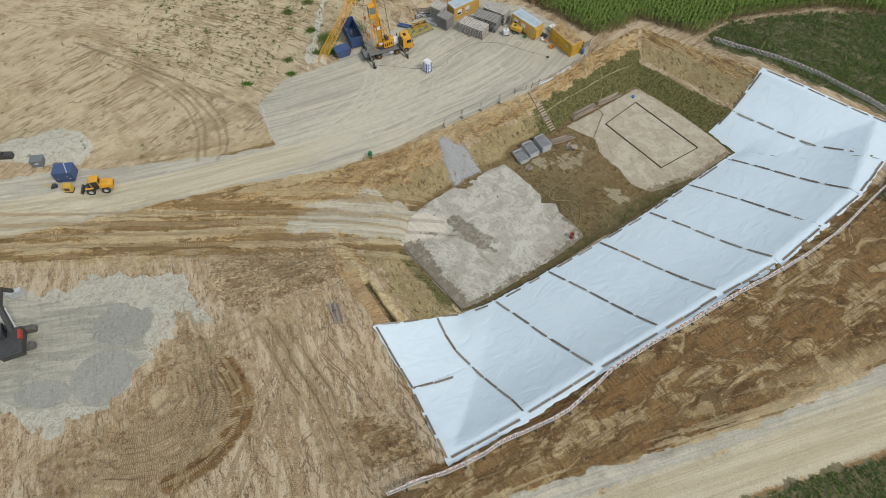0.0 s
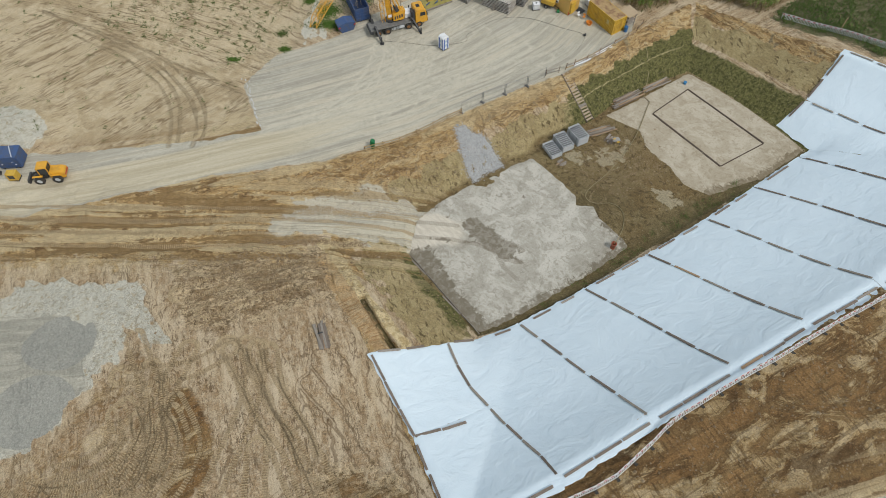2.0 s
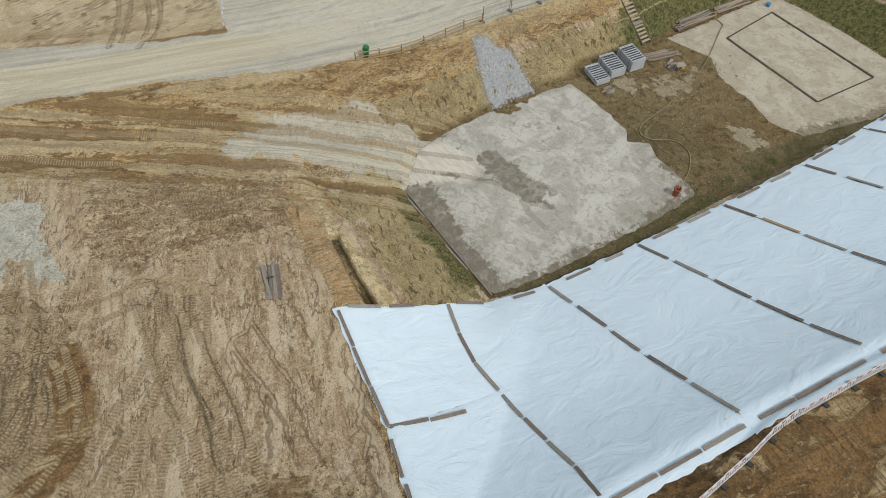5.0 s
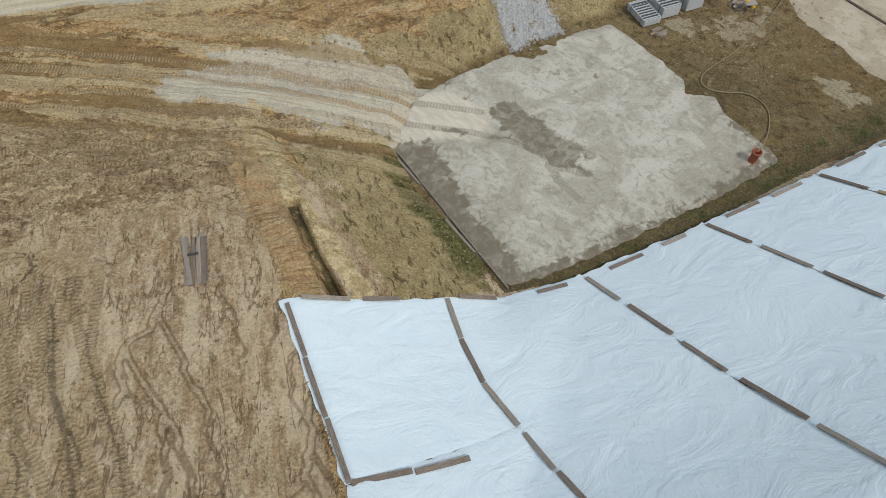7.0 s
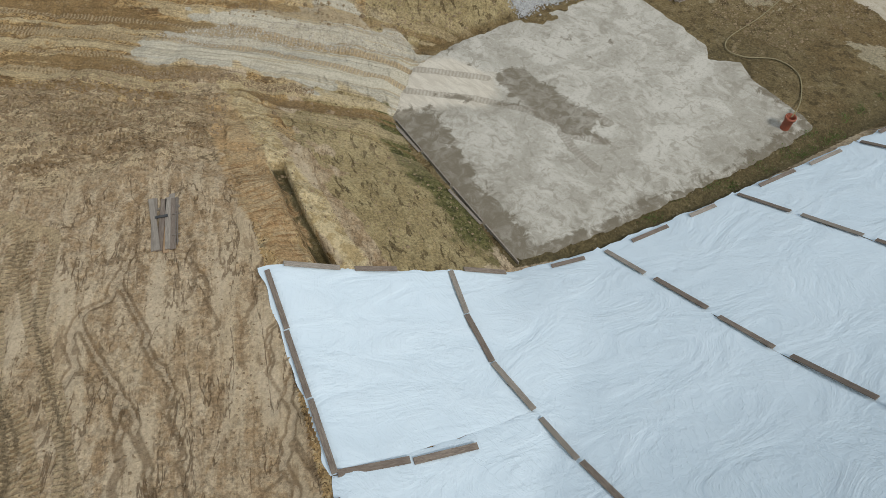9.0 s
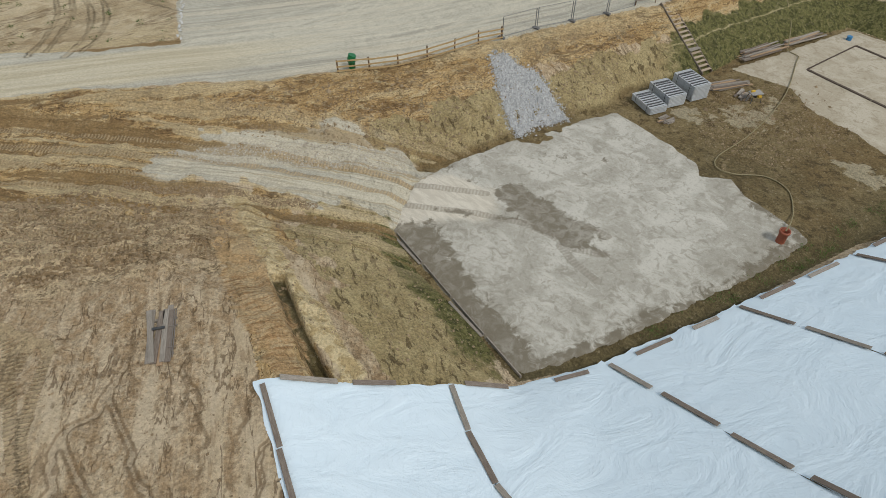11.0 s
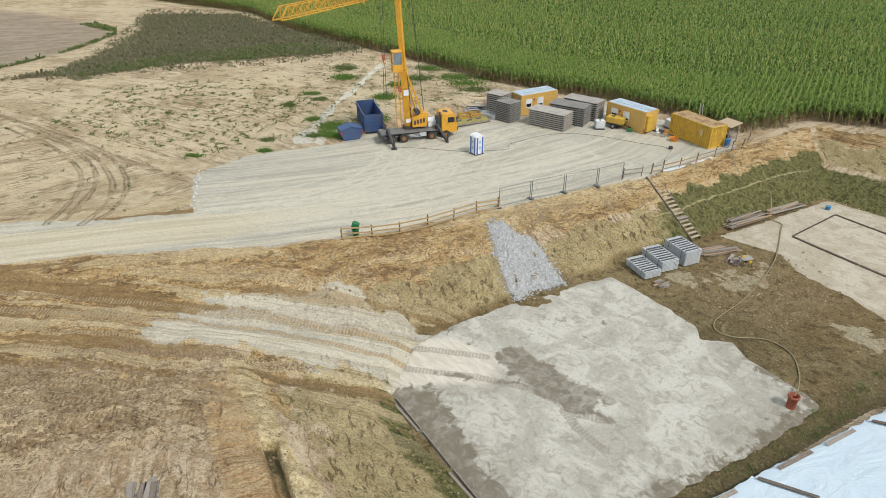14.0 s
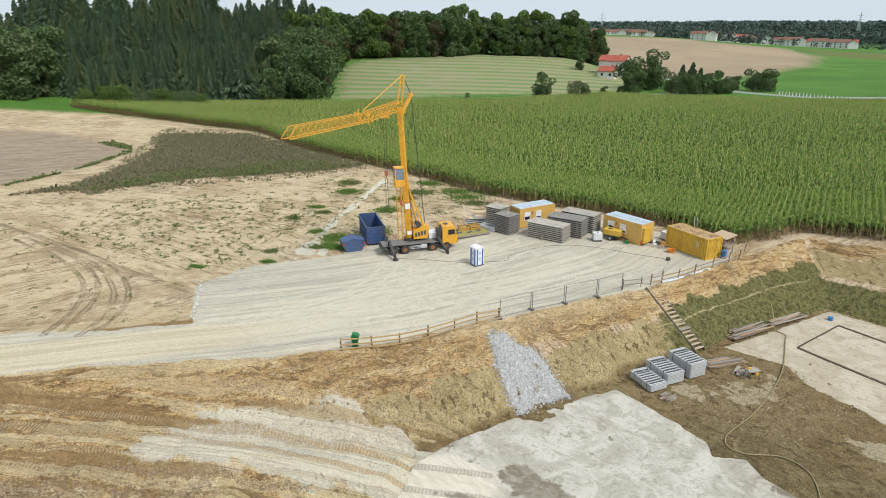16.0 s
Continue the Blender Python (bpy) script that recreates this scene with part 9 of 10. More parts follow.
MAIZE = [(-144, 203), (-101, 189), (-68, 175), (-51.5, 155.5), (-32.5, 142), (-16.5, 130), (-4, 119.5), (3.5, 115.5), (13, 111.5), (19.5, 107), (27.3, 99.8), (32, 101.5), (36.8, 104.5), (46.5, 98.8), (53, 102.3),
         (73, 104.5), (86, 100), (110, 95), (220, 120), (220, 220), (160, 252), (118, 254), (85, 262), (30, 276), (-7, 243), (-62, 234), (-119, 218)]
M_MAIZE = leaf_material("maize_leaf", (0.092, 0.178, 0.032), (0.22, 0.308, 0.066), (0.29, 0.31, 0.09), 0.12)
M_MAIZE_DRY = leaf_material("dry_maize_leaf", (0.20, 0.13, 0.06), (0.34, 0.25, 0.13), (0.10, 0.12, 0.03), 0.2, 0.85)
M_TASSEL = leaf_material("maize_tassel", (0.42, 0.38, 0.16), (0.31, 0.31, 0.11), None, 0.1, 0.8)
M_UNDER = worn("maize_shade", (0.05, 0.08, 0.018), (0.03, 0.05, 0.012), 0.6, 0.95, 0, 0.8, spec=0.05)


def z_many(x, y):
    i = np.clip(np.searchsorted(GX, x) - 1, 0, len(GX) - 2)
    j = np.clip(np.searchsorted(GY, y) - 1, 0, len(GY) - 2)
    u, v = (x - GX[i]) / (GX[i + 1] - GX[i]), (y - GY[j]) / (GY[j + 1] - GY[j])
    return (PZ[j, i] * (1 - u) + PZ[j, i + 1] * u) * (1 - v) + (PZ[j + 1, i] * (1 - u) + PZ[j + 1, i + 1] * u) * v


def maize():
    r = np.random.RandomState(11)
    green, dry, top = [], [], []
    # plants stand in rows that run away from the site
    turn = radians(24)
    ca, sa = math.cos(turn), math.sin(turn)

    def stand(d0, d1, row, step, leaves, size, wide, tall):
        a, b = np.meshgrid(np.arange(-260, 330, row), np.arange(-60, 420, step))
        a, b = a + r.normal(0, 0.05, a.shape), b + r.uniform(-step / 2, step / 2, b.shape)
        a = a + (r.uniform(-row / 2, row / 2, a.shape) if d0 > 0 else 0)
        x, y = (a * ca + b * sa).ravel(), (-a * sa + b * ca).ravel() + 60
        ok = within(x, y, MAIZE)
        x, y = x[ok], y[ok]
        d = to_line(x, y, MAIZE)[0]
        ok = (d >= d0) & (d < d1) & (x > -150) & (x < 175)
        x, y, d = x[ok], y[ok], d[ok]
        z = z_many(x, y)
        h = tall * (1 + 0.06 * r.normal(0, 1, len(x)) + 0.05 * waves(x, y, 6.0, 2.0)) * np.clip(0.72 + d / 4, 0, 1)
        for k in range(leaves):
            n = len(x)
            f = 0.55 + 0.42 * (k + r.uniform(0, 1, n)) / leaves
            base = np.stack([x, y, z + h * f], 1)
            L = size * r.uniform(0.7, 1.15, n)
            green.append(blades(base, r.uniform(0, 6.28, n), L, np.full(n, wide) * r.uniform(0.7, 1.2, n), L * r.uniform(0.15, 0.5, n), L * r.uniform(0.25, 0.7, n)))
        t = np.stack([x, y, z + h * 0.95], 1)
        n = len(x)
        top.append(blades(t, r.uniform(0, 6.28, n), np.full(n, 0.14), np.full(n, wide * (0.5 if d0 < 14 else 0.9)), np.full(n, 0.40), np.full(n, -0.1)))
        return x, y, z, h, d

    x, y, z, h, d = stand(0, 14, 0.75, 0.42, 6, 0.75, 0.11, 2.45)
    edge = d < 1.6
    for k in range(7):
        n = int(edge.sum())
        base = np.stack([x[edge] + r.normal(0, .1, n), y[edge] + r.normal(0, .1, n), z[edge] + h[edge] * r.uniform(0.1, 0.55, n)], 1)
        L = r.uniform(0.4, 0.8, n)
        dry.append(blades(base, r.uniform(0, 6.28, n), L, np.full(n, 0.10), L * 0.1, L * r.uniform(0.5, 1.0, n)))
    n = int(edge.sum())
    for k in range(2):
        yaw = np.full(n, k * 1.57)
        dry.append(blades(np.stack([x[edge], y[edge], z[edge]], 1), yaw, np.full(n, 0.02), np.full(n, 0.07), h[edge] * 0.5, -h[edge] * 0.45))
    stand(14, 48, 0.75, 0.9, 5, 0.8, 0.13, 2.5)
    stand(48, 400, 1.0, 1.15, 4, 0.85, 0.17, 2.5)
    stuff_mesh("maize_field", green, M_MAIZE, "dense field of tall green maize", "maize field")
    stuff_mesh("maize_tassels", top, M_TASSEL, "pale tassels over the maize field", "maize field")
    stuff_mesh("dry_maize_edge", dry, M_MAIZE_DRY, "dry brown lower leaves and stalks along the maize edge", "maize field")
    # dark sheet added below the leaves so that the gaps look shaded
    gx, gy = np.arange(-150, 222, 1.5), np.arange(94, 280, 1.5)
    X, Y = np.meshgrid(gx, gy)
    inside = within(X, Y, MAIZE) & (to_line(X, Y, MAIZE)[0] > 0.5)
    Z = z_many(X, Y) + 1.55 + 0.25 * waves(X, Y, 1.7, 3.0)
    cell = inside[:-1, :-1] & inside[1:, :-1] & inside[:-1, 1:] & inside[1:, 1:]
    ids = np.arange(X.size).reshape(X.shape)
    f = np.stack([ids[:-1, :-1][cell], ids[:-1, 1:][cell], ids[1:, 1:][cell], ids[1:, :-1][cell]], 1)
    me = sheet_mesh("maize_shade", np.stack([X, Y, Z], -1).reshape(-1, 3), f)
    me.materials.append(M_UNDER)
    tagged(new("maize_shade", me), "dark sheet added inside the maize stand in place of shade", "maize field", kind="stuff")


maize()


def tufts(name, pts, size, leaves, material, label, seed=2, spread=0.12):
    """Low plants as one object: a few blades from each foot."""
    r = np.random.RandomState(seed)
    out = []
    z = z_many(pts[:, 0], pts[:, 1])
    for k in range(leaves):
        n = len(pts)
        L = size * r.lognormal(0, 0.35, n)
        base = np.stack([pts[:, 0] + r.normal(0, spread, n), pts[:, 1] + r.normal(0, spread, n), z + 0.01], 1)
        out.append(blades(base, r.uniform(0, 6.28, n), L * 0.8, L * 0.4, L * r.uniform(0.4, 1.0, n), L * r.uniform(-0.1, 0.6, n)))
    return stuff_mesh(name, out, material, label, "weeds")


def clumped(r, line, count, lumps, tight):
    """Points in an outline, gathered in clumps."""
    seeds = in_outline(line)(r, lumps)
    p = seeds[r.randint(0, len(seeds), count)] + r.normal(0, tight, (count, 2)) * r.uniform(0.3, 1.4, (count, 1))
    return p[within(p[:, 0], p[:, 1], line)]


M_WEED = leaf_material("weed_leaf", (0.06, 0.105, 0.026), (0.125, 0.165, 0.048), (0.20, 0.165, 0.09), 0.2)
M_GRASS = leaf_material("grass_leaf", (0.06, 0.13, 0.02), (0.12, 0.19, 0.04), None)
M_DULL = leaf_material("dull_weed", (0.135, 0.122, 0.068), (0.205, 0.18, 0.11), (0.08, 0.115, 0.04), 0.2, 0.85)
R20 = np.random.RandomState(21)
for k, edge_line in enumerate(([(-86, 112), (-84, 122), (-82.6, 132), (-83.4, 143), (-88, 150), (-96, 155), (-98, 152), (-87, 146), (-84.6, 141), (-84, 124), (-88, 113)], [(-82, 106), (-77, 115), (-75, 124), (-77, 133), (-74.5, 146), (-72.5, 146), (-74, 132), (-71.5, 122), (-73, 112)])):
    tufts("path_weeds", clumped(R20, edge_line, 1500, 160, 0.8), 0.26, 4, M_WEED if k == 0 else M_DULL, "weeds along the edge of the sandy path", 70 + k)
tufts("weed_belt", clumped(R20, [(-74, 108), (-56, 119), (-34, 131), (-27, 140), (-48, 160), (-70, 178), (-96, 176), (-86, 150), (-80, 134)], 5000, 500, 1.2), 0.24, 4, M_DULL, "scattered weeds at the edge of the weed belt", 72)
tufts("weed_belt", clumped(R20, WEED_BELT, 12000, 700, 1.6), 0.28, 4, M_DULL, "belt of dull brown and green weeds along the track", 3)
tufts("weed_belt", clumped(R20, [(-72, 111), (-58, 124), (-37, 135), (-33, 140), (-45, 142), (-60, 131), (-70, 119)], 6000, 260, 1.2), 0.24, 4, M_WEED, "green weeds beside the sandy field", 4)
tufts("side_weeds", clumped(R20, [(47, 97.5), (53, 101.8), (72, 103.5), (92, 100), (92, 66), (84, 58), (73.4, 76), (63.8, 82), (56.4, 88.8), (52.4, 92.6)], 13000, 900, 1.0), 0.26, 4, M_WEED, "dark green weeds behind the safety barrier", 5)
tufts("side_weeds", clumped(R20, [(64, 57.5), (70, 66), (76, 72), (84, 62), (76, 50)], 2500, 150, 0.8), 0.34, 4, M_DULL, "weeds beside the brown soil", 6)
tufts("roadside_grass", in_outline([(28, 8), (32.5, 13.3), (40, 16), (50.5, 18.8), (75, 28), (75, 5), (30, 2)])(R20, 8000), 0.24, 4, M_WEED, "dark roadside grass", 7)
tufts("sand_weeds", clumped(R20, SAND, 3000, 420, 0.22), 0.10, 4, M_WEED, "small weeds dotted over the pale sandy field", 8, 0.08)
tufts("sand_weeds", clumped(R20, [(-60, 90), (-34, 86), (-30, 110), (-45, 118), (-62, 108)], 4200, 480, 0.24), 0.11, 4, M_WEED, "small dull weeds dotted over the sandy field", 9, 0.08)
for k, (x, y, w, h) in enumerate(GRASS):
    n = round((330 if w < 2 else 160) * w * h) + 60
    p = np.stack([R20.normal(x, w * 0.62, n), R20.normal(y, h * 0.62, n)], 1)
    tufts("grass_patch", p, 0.13, 4, M_GRASS if k % 3 else M_WEED, "patch of green grass and weeds on the sand", 30 + k)
tufts("sand_weeds", clumped(R20, [(-34, 90), (-20, 98), (-2, 112), (-4, 126), (-24, 134), (-36, 128), (-34, 108)], 2600, 330, 0.4), 0.11, 4, M_WEED, "small weeds in clumps beside the washed-out gully", 28, 0.1)
tufts("bank_foot_weeds", clumped(R20, [(6, 43.4), (15.5, 49.3), (27.5, 58.2), (40, 67), (39, 68.5), (26, 59.2), (14, 50)], 3000, 260, 0.35), 0.07, 3, M_WEED, "low green growth in the wet ditch at the foot of the sheets", 11)


# trees -----------------------------------------------------------------


def leaf_cards(centers, size, r, flat=0.0):
    """Small leaf clumps: bent quads turned all ways round their centres."""
    n = len(centers)
    u = r.normal(0, 1, (n, 3))
    u[:, 2] *= 1 - flat
    u /= np.linalg.norm(u, axis=1)[:, None]
    w = np.cross(u, r.normal(0, 1, (n, 3)))
    w /= np.linalg.norm(w, axis=1)[:, None]
    s = (size * r.uniform(0.6, 1.3, n))[:, None]
    bend = np.cross(u, w) * s * 0.35
    v = np.stack([centers - u * s, centers - w * s * 0.7 + bend, centers + u * s, centers + w * s * 0.7 + bend], 1)
    return v.reshape(-1, 3), np.arange(4 * n).reshape(n, 4)


def limb_mesh(name, limbs, material):
    bm = B()
    for a, b, r1, r2 in limbs:
        rod(bm, a, b, r1, 7, r2)
    me = bpy.data.meshes.new(name)
    bm.to_mesh(me)
    bm.free()
    me.materials.append(material)
    return me


M_BARK = worn("bark", (0.10, 0.075, 0.055), (0.05, 0.04, 0.03), 3, 0.95, 0, 0.7)
# needle colours are lightened and blued to take the place of haze
LEAVES = {"dark": leaf_material("dark_leaf", (0.054, 0.100, 0.036), (0.105, 0.155, 0.060)), "fresh": leaf_material("fresh_leaf", (0.06, 0.11, 0.026), (0.11, 0.165, 0.042)),
          "grey": leaf_material("grey_leaf", (0.07, 0.105, 0.045), (0.12, 0.165, 0.07)), "rust": leaf_material("rusty_leaf", (0.06, 0.062, 0.028), (0.09, 0.08, 0.04)),
          "needle": leaf_material("needle", (0.056, 0.102, 0.056), (0.105, 0.158, 0.086)), "needle_pale": leaf_material("pale_needle", (0.076, 0.126, 0.058), (0.135, 0.165, 0.080))}


def broadleaf(h, w, kind, seed, low=0.25, cards=1500, size=0.42):
    """A crown of leaf clumps round lobes carried by limbs."""
    r = np.random.RandomState(seed)
    ob = thing("broadleaf_tree", "broadleaf tree with a full rounded crown", "tree")
    cards = int(cards * 1.7)
    lobes, limbs = [], [((0, 0, -0.3), (0, 0, h * 0.55), 0.022 * h, 0.012 * h)]
    for k in range(19):
        a, f = r.uniform(0, 6.28), r.uniform(0, 1)
        z = h * (low + (0.88 - low) * f)
        reach = w * 0.5 * (0.35 + 0.65 * math.sin(math.pi * min(1, 0.25 + 0.75 * (1 - f)))) * r.uniform(0.45, 0.95)
        c = np.array([reach * math.cos(a), reach * math.sin(a), z])
        lobes.append((c, w * r.uniform(0.15, 0.25)))
        limbs.append(((0, 0, z * 0.55), tuple(c), 0.008 * h, 0.003 * h))
    lobes.append((np.array([0, 0, h * 0.83]), w * 0.22))
    pts = []
    for c, rad in lobes:
        n = int(cards * rad**2 / sum(q**2 for _, q in lobes))
        u = r.normal(0, 1, (n, 3))
        u /= np.linalg.norm(u, axis=1)[:, None]
        pts.append(c + u * (rad * r.uniform(0.72, 1.08, n))[:, None] * np.array([1, 1, 0.85]))
    v, f = leaf_cards(np.concatenate(pts), size * 0.78, r)
    me = sheet_mesh("crown", v, f, False)
    me.materials.append(LEAVES[kind])
    trunk = new("trunk", limb_mesh("trunk", limbs, M_BARK))
    trunk.parent = ob
    crown = new("crown", me)
    crown.parent = ob
    return ob


def conifer(h, w, kind, seed):
    """A spruce: whorls of drooping sprays on a straight trunk."""
    r = np.random.RandomState(seed)
    ob = thing("spruce_tree", "tall dark green spruce at the edge of the wood", "tree")
    v, f, at = [], [], 0
    z = h * 0.10
    while z < h * 0.985:
        q = (z - h * 0.10) / (h * 0.9)
        reach = w * 0.70 * (1 - q) ** 0.8 * r.uniform(0.62, 1.18) + 0.3
        n = 14 if q < 0.75 else 8
        for k in range(n):
            a = k * 6.283 / n + r.uniform(-0.4, 0.4)
            L = reach * r.uniform(0.5, 1.15)
            d = np.array([math.cos(a), math.sin(a), 0])
            s = np.array([-math.sin(a), math.cos(a), 0])
            drop = L * r.uniform(0.25, 0.5)
            p0, p1, p2 = np.array([0, 0, z]), d * L * 0.55 + np.array([0, 0, z - drop * 0.25]), d * L + np.array([0, 0, z - drop])
            ww = 0.14 * L + 0.14
            hang = np.array([0, 0, -0.19 * L - 0.11])
            v += [p0, p1 + s * ww, p2, p1 - s * ww, p1 + hang + s * ww * 0.2, p2 + hang * 0.7]
            f += [(at, at + 1, at + 2, at + 3), (at, at + 4, at + 5, at + 2)]
            at += 6
        z += h * 0.021 * (1.1 - 0.72 * q) * r.uniform(0.8, 1.2)
    me = sheet_mesh("crown", np.array(v), np.array(f), False)
    me.materials.append(LEAVES[kind])
    trunk = new("trunk", limb_mesh("trunk", [((0, 0, -0.3), (0, 0, h * 0.97), 0.011 * h, 0.002 * h)], M_BARK))
    trunk.parent = ob
    crown = new("crown", me)
    crown.parent = ob
    return ob


def grow(masters, places, group, r):
    """Stand copies of the masters at places (x, y, scale); the first use of each master moves the master itself."""
    used = set()
    for x, y, s in places:
        k = r.randint(0, len(masters))
        m = pose(x, y, float(z_many(np.array([x]), np.array([y]))[0]) - 0.1, r.uniform(-2, 2), r.uniform(-2, 2), r.uniform(0, 360)) @ Matrix.Scale(s, 4)
        if k in used:
            o = copy_thing(masters[k], Matrix.Identity(4))
            o.matrix_world = m
        else:
            used.add(k)
            o = masters[k]
            o.matrix_world = m
        o["group"] = group
    for k, m in enumerate(masters):
        if k not in used:
            for o in (*m.children_recursive, m):
                bpy.data.objects.remove(o)


R21 = np.random.RandomState(5)
WOOD = [(-215, 214), (-174, 212), (-150, 218), (-122, 229), (-95, 236), (-84, 243), (-88, 300), (-108, 352), (-150, 350), (-215, 300)]
spruces = [conifer(h, w, kind, 40 + k) for k, (h, w, kind) in enumerate(((27, 9.5, "needle"), (29, 10, "needle"), (25, 9, "needle_pale"), (28, 9, "needle"), (24, 9.5, "needle_pale"), (30, 10.5, "needle")))]
places = []
for y in np.arange(212, 352, 5.8):
    for x in np.arange(-214, -80, 5.2):
        q = (x + R21.uniform(-2, 2), y + R21.uniform(-2.4, 2.4))
        if within(np.array([q[0]]), np.array([q[1]]), WOOD)[0] and q[1] - 212 - 0.28 * (q[0] + 174) < 100:
            places.append((*q, R21.uniform(0.74, 1.14) * (1.3 if q[0] < -150 else 1.16 if -128 < q[0] < -88 else 0.98) * (0.50 + 0.41 * min(1, max(0, q[1] - 214 - 0.28 * (q[0] + 174)) / 75))))
grow(spruces, [p for p in places if p[0] > -165 or R21.uniform() < 0.6], "spruces of the wood", R21)
mixed = [broadleaf(h, w, kind, 60 + k, low * 0.4, 3400, 0.62) for k, (h, w, kind, low) in enumerate(((20, 12, "dark", 0.2), (23, 13, "dark", 0.2), (19, 11, "grey", 0.2), (21, 11, "dark", 0.22), (18, 10, "rust", 0.2), (24, 12, "fresh", 0.25)))]
edge = []
for a, b, n in (((-210, 207), (-160, 209), 12), ((-185, 216), (-160, 222), 6), ((-92, 247), (-104, 342), 16), ((-84, 262), (-94, 335), 10), ((-100, 352), (-30, 389), 14), ((-96, 360), (-25, 398), 12), ((-22, 391), (28, 408), 9), ((-18, 400), (34, 420), 8), ((20, 412), (44, 440), 6), ((-90, 372), (-20, 412), 10)):
    n = round(n * 1.7)
    for k in range(n):
        f = (k + R21.uniform(0, 0.8)) / n
        edge.append((a[0] + (b[0] - a[0]) * f + R21.uniform(-2, 2), a[1] + (b[1] - a[1]) * f + R21.uniform(-3, 3), R21.uniform(0.8, 1.2)))
grow(mixed, edge, "trees along the wood and the hill", R21)
single = [broadleaf(20, 17, "dark", 80, 0.1, 3200, 0.6)]
grow(single, [(-75, 239, 1.0)], "trees by the farm lane", R21)
small = [broadleaf(9, 7.5, "grey", 81, 0.08, 1500, 0.36), broadleaf(9, 7, "dark", 82, 0.1, 1500, 0.36), broadleaf(8, 8, "grey", 83, 0.05, 1500, 0.36), broadleaf(11, 9, "dark", 84, 0.08, 1700, 0.42)]
grow(small, [(-88, 231, 1.15), (-82, 241, 1.3), (5, 259, 0.95), (18, 263, 0.9), (21, 262, 0.5), (44, 300, 0.9), (58, 292, 1.0), (63, 293, 0.95), (68, 294, 1.0), (73, 296, 0.95), (78, 299, 0.9), (83, 303, 0.8), (56, 312, 1.0), (98, 318, 1.05), (103, 318, 1.1),
             (107, 322, 0.95), (92, 322, 0.7), (127, 258, 0.85), (26, 360, 0.9), (30, 283, 0.4), (-22, 252, 0.3)], "trees and bushes by the farm lane", R21)
tall = [broadleaf(16, 11, "dark", 85, 0.08, 2300, 0.5), broadleaf(17, 12, "dark", 86, 0.1, 2300, 0.5)]
grow(tall, [(38, 279, 0.92), (42, 284, 0.85), (52, 305, 1.05)], "tall trees by the house", R21)
firs = [conifer(11, 5, "needle", 48)]
grow(firs, [(66, 312, 1.0), (70, 312, 1.1), (74, 314, 0.9)], "small firs by the lane", R21)
shrubs = [broadleaf(6.0, 8.0, "grey", 87, 0.02, 1500, 0.34), broadleaf(6.5, 7.5, "fresh", 88, 0.02, 1500, 0.34)]
grow(shrubs, [(-142, 207, 0.85), (-136, 209, 1.0), (-130, 211, 1.1), (-124, 213, 0.9), (-118, 214, 1.0), (-112, 215, 0.9), (-106, 217, 0.75)], "bushes before the wood", R21)


def far_woods(name, line, count, size, material, label, seed):
    """Distant tree crowns as one object."""
    r = np.random.RandomState(seed)
    p = in_outline(line)(r, count)
    z = z_many(p[:, 0], p[:, 1])
    s = size * r.uniform(0.6, 1.35, len(p))
    out = []
    for k in range(26):
        u = r.normal(0, 1, (len(p), 3))
        u /= np.linalg.norm(u, axis=1)[:, None]
        c = np.stack([p[:, 0], p[:, 1], z + s * 0.75], 1) + u * (s * 0.55)[:, None] * np.array([1, 1, 1.0])
        out.append(leaf_cards(c, size * 0.22, r))
    return stuff_mesh(name, out, material, label, "woods")


# leaf colour greyed and blued in place of haze over the distance
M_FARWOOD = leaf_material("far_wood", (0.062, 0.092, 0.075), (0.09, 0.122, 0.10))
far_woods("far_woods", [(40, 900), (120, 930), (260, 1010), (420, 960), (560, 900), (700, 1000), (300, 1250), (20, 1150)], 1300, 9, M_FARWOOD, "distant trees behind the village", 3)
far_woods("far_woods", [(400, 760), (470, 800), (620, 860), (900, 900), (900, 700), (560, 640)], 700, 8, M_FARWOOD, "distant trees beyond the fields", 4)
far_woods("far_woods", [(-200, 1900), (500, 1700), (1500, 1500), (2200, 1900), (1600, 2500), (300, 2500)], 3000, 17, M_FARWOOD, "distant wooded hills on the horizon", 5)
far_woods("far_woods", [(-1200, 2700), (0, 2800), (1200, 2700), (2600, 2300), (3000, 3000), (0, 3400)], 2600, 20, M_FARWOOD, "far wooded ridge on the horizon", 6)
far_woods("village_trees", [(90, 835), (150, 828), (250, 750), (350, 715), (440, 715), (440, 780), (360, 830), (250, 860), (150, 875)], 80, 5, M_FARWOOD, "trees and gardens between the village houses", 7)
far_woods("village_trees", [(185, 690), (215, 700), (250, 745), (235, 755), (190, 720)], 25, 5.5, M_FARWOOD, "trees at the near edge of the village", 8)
# ---- houses and village ----
M_RENDER = worn("white_render", (0.72, 0.71, 0.68), (0.52, 0.50, 0.46), 0.3, 0.9, 0, 0.4)
M_TILES = worn("red_roof_tiles", (0.36, 0.085, 0.05), (0.22, 0.06, 0.04), 0.4, 0.85, 0, 0.6)
M_BROWNROOF = worn("brown_roof_tiles", (0.20, 0.10, 0.07), (0.12, 0.07, 0.05), 0.4, 0.85, 0, 0.6)


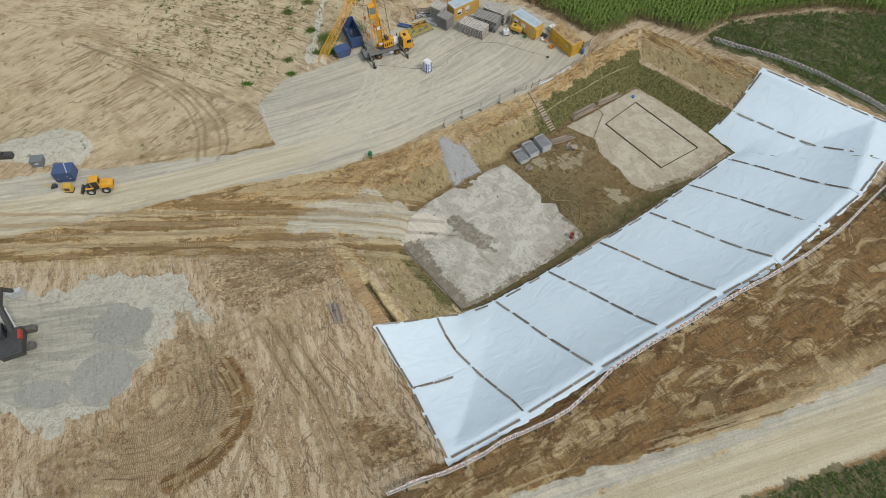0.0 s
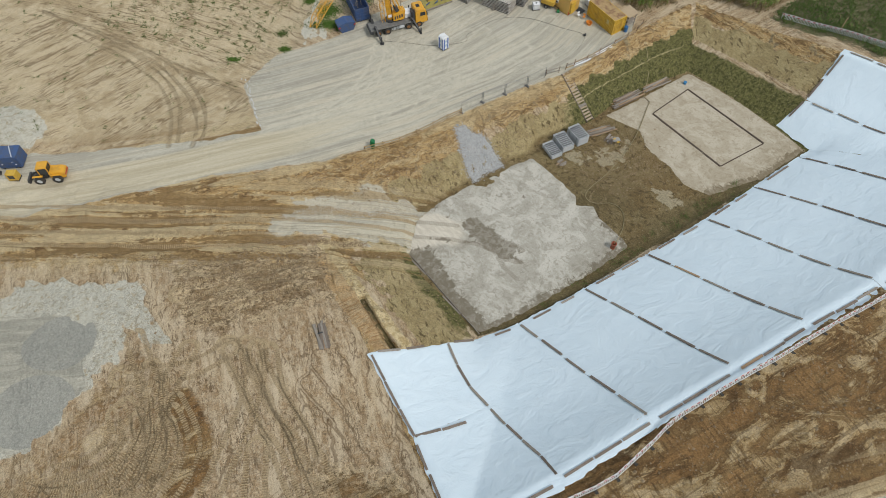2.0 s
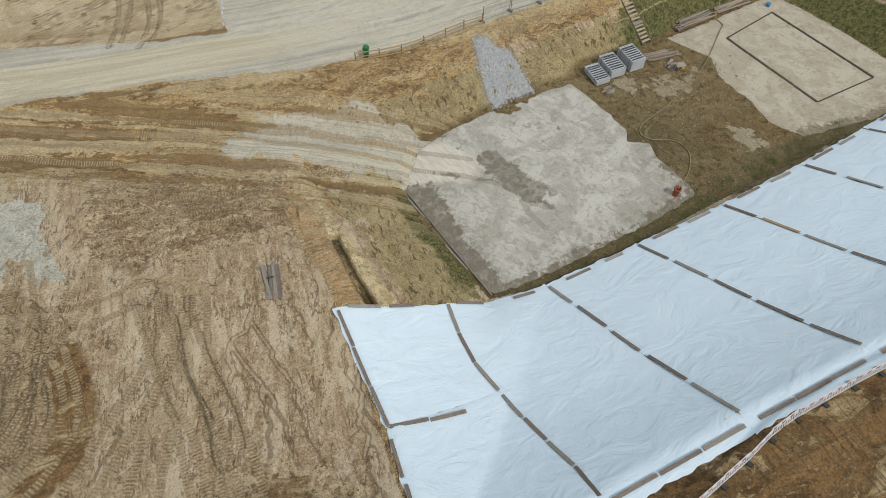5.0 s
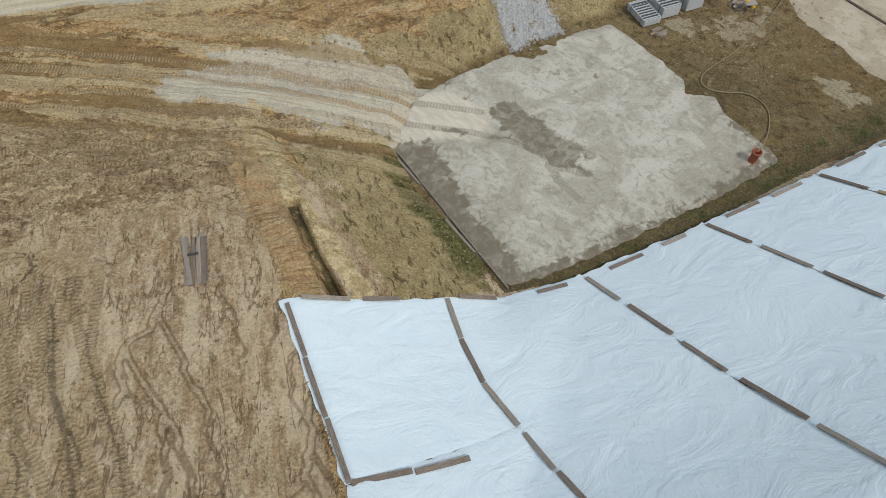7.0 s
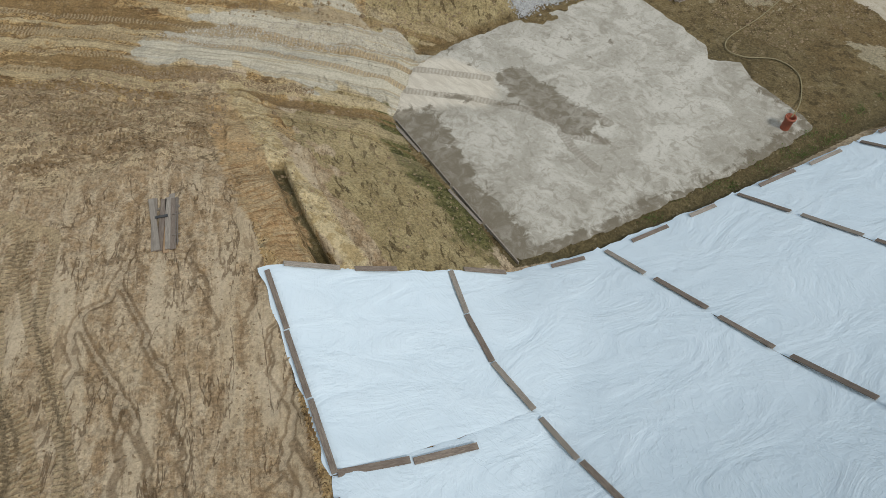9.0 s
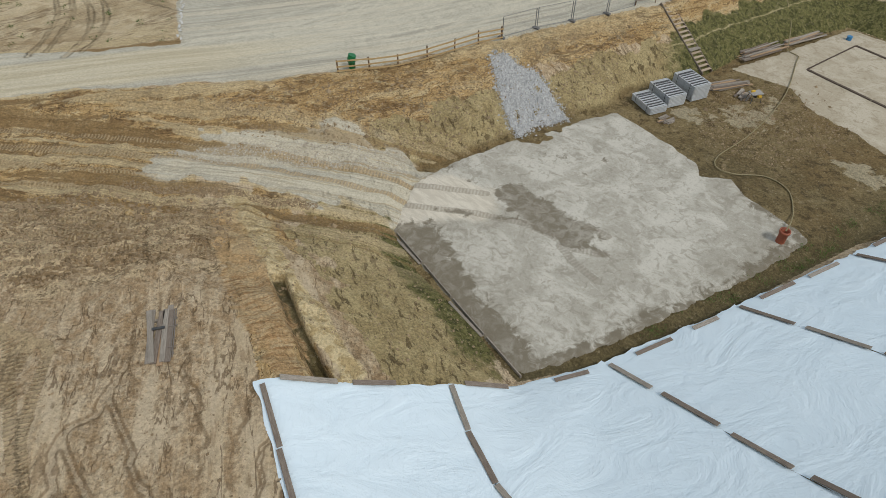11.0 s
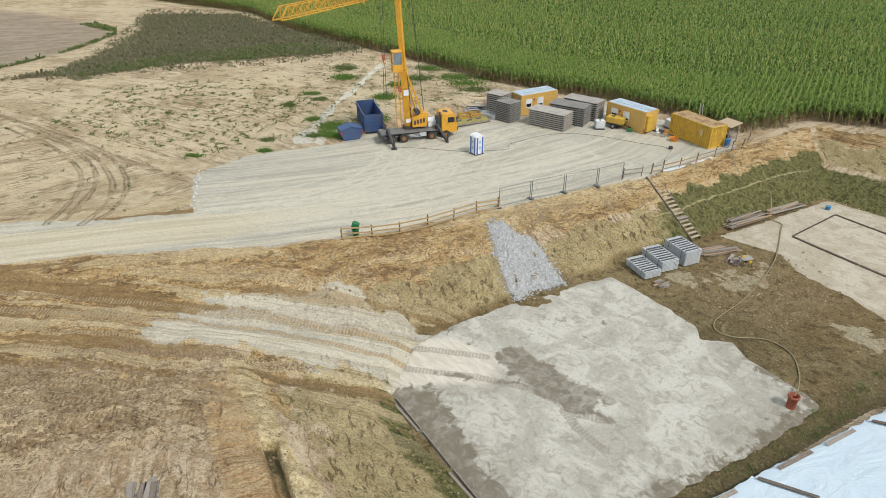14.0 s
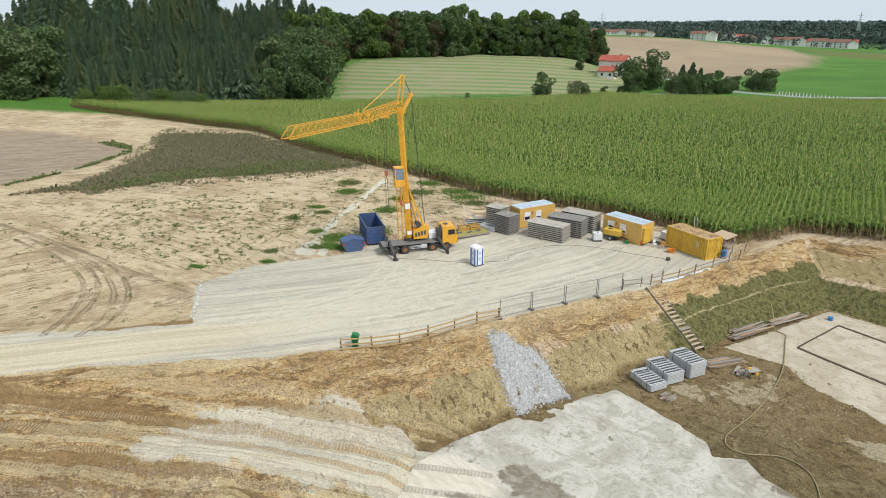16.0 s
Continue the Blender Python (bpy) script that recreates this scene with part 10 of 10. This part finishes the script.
def house(L, W, H, roof_h, roof_mat, label, windows=3):
    ob = thing("house", label, "house")
    bm = box(B(), 0, 0, H / 2 - 1.0, L, W, H + 2.0)
    part("wall", bm, M_RENDER, ob)
    bm = B()
    ov = 0.5
    for s in (-1, 1):
        vs = [(-L / 2 - ov, s * (W / 2 + ov), H - 0.25), (L / 2 + ov, s * (W / 2 + ov), H - 0.25), (L / 2 + ov, 0, H + roof_h), (-L / 2 - ov, 0, H + roof_h)]
        lo = [bm.verts.new(v) for v in vs]
        hi = [bm.verts.new((x, y, z + 0.22)) for x, y, z in vs]
        bm.faces.new(lo)
        bm.faces.new(hi[::-1])
        for k in range(4):
            bm.faces.new((lo[k], hi[k], hi[(k + 1) % 4], lo[(k + 1) % 4]))
    bmesh.ops.recalc_face_normals(bm, faces=bm.faces)
    roof = part("roof", bm, roof_mat, ob)
    bm = B()
    for s in (-1, 1):
        bm = B()
        a = [bm.verts.new((s * L / 2, -W / 2, H)), bm.verts.new((s * L / 2, W / 2, H)), bm.verts.new((s * L / 2, 0, H + roof_h))]
        bm.faces.new(a)
        b = [bm.verts.new((s * (L / 2 - 0.3), -W / 2, H)), bm.verts.new((s * (L / 2 - 0.3), W / 2, H)), bm.verts.new((s * (L / 2 - 0.3), 0, H + roof_h))]
        bm.faces.new(b)
        for k in range(3):
            bm.faces.new((a[k], a[(k + 1) % 3], b[(k + 1) % 3], b[k]))
        bmesh.ops.recalc_face_normals(bm, faces=bm.faces)
        part("gable", bm, M_RENDER, ob)
    part("chimney", box(B(), L * 0.2, 0.6, H + roof_h, 0.7, 0.7, 1.4), M_BROWNROOF, roof)
    for z in ([1.6] if H < 4 else [1.5, 4.2]):
        for k in range(windows):
            x = -L / 2 + L * (k + 0.5) / windows
            part("window", box(B(), x, -W / 2 - 0.03, z, 1.1, 0.08, 1.2), M_GLASS, ob)
        part("window", box(B(), L / 2 + 0.03, W * 0.15, z, 0.08, 1.1, 1.2), M_GLASS, ob)
    return ob


def stand_house(ob, x, y, rz, s=1.0):
    ob.matrix_world = pose(x, y, float(z_many(np.array([x]), np.array([y]))[0]), 0, 0, rz) @ Matrix.Scale(s, 4)
    return ob


stand_house(house(13, 10, 7.4, 2.2, M_TILES, "white rendered farmhouse with a red tiled roof"), 42, 352, -25)
stand_house(house(8, 7, 3.2, 2.0, M_TILES, "small white outbuilding with a red tiled roof", 2), 38, 341, -25)
villa = [house(13, 9, 5.5, 3.0, M_TILES, "white village house with a red roof"), house(12, 10, 5.6, 2.8, M_BROWNROOF, "white village house with a brown roof"), house(15, 9, 6.0, 2.6, M_BROWNROOF, "pale row house with a low brown roof")]
R22 = random.Random(8)
first = [True] * 3
for a, b, n, kinds in (((80, 862), (150, 850), 7, (2, 2, 1)), ((160, 700), (180, 690), 2, (2, 1)), ((205, 760), (250, 790), 4, (0, 1)), ((255, 780), (335, 735), 8, (2, 2, 2)), ((270, 830), (360, 800), 8, (0, 0, 1)), ((380, 740), (430, 730), 3, (2, 1)),
                       ((-66, 520), (-54, 518), 2, (0, 0)), ((470, 690), (520, 680), 2, (2, 1))):
    for k in range(n):
        f = (k + R22.uniform(0, 0.5)) / n
        x, y, kind = a[0] + (b[0] - a[0]) * f, a[1] + (b[1] - a[1]) * f, R22.choice(kinds)
        rz = R22.choice((-20, 70, -35))
        if first[kind]:
            first[kind] = False
            o = stand_house(villa[kind], x, y, rz)
        else:
            o = copy_thing(villa[kind], Matrix.Identity(4))
            stand_house(o, x, y, rz, R22.uniform(0.9, 1.15))
        o["group"] = "village houses"

fence = thing("paddock_fence", "white post and rail paddock fence beside the meadow", "fence")
pts = [(104, 303), (114, 278), (121, 262), (128, 248)]
post = None
P = []
for k in range(34):
    x, y = plan_line(pts, k / 33)
    P.append(Vector((x, y, float(z_many(np.array([x]), np.array([y]))[0]))))
for k, p in enumerate(P):
    m = pose(*p)
    if post is None:
        post = part("post", box(B(), 0, 0, 0.7, 0.22, 0.22, 1.5), M_WHITE, fence)
        post.matrix_basis = m
    else:
        again(post, m, fence)
bm = B()
for a, b in zip(P, P[1:]):
    bar(bm, a + Vector((0, 0, 1.1)), b + Vector((0, 0, 1.1)), 0.05, 0.1)
part("rail", bm, M_OLDWOOD, fence)
for x, y, h in ((150, 1500, 42), (640, 1420, 45), (960, 1250, 42)):
    o = thing("power_pylon", "thin grey lattice power pylon on the far ridge", "pylon", pose(x, y, float(z_many(np.array([x * 1.0]), np.array([y * 1.0]))[0])), "power pylons")
    bm = B()
    for sx in (-1, 1):
        for sy in (-1, 1):
            bar(bm, (sx * 3, sy * 3, 0), (sx * 0.5, sy * 0.5, h), 0.35, 0.35)
    for k in range(7):
        f = k / 7
        w = 3 - 2.5 * f
        bar(bm, (-w, -w, h * f), (w, -w, h * (f + 1 / 7)), 0.25, 0.25)
        bar(bm, (w, w, h * f), (-w, w, h * (f + 1 / 7)), 0.25, 0.25)
    part("tower", bm, M_STEEL, o)
    bm = B()
    for z, w in ((h * 0.72, 9), (h * 0.88, 7)):
        bar(bm, (-w, 0, z), (w, 0, z), 0.4, 0.5)
    part("cross_arm", bm, M_STEEL, o)
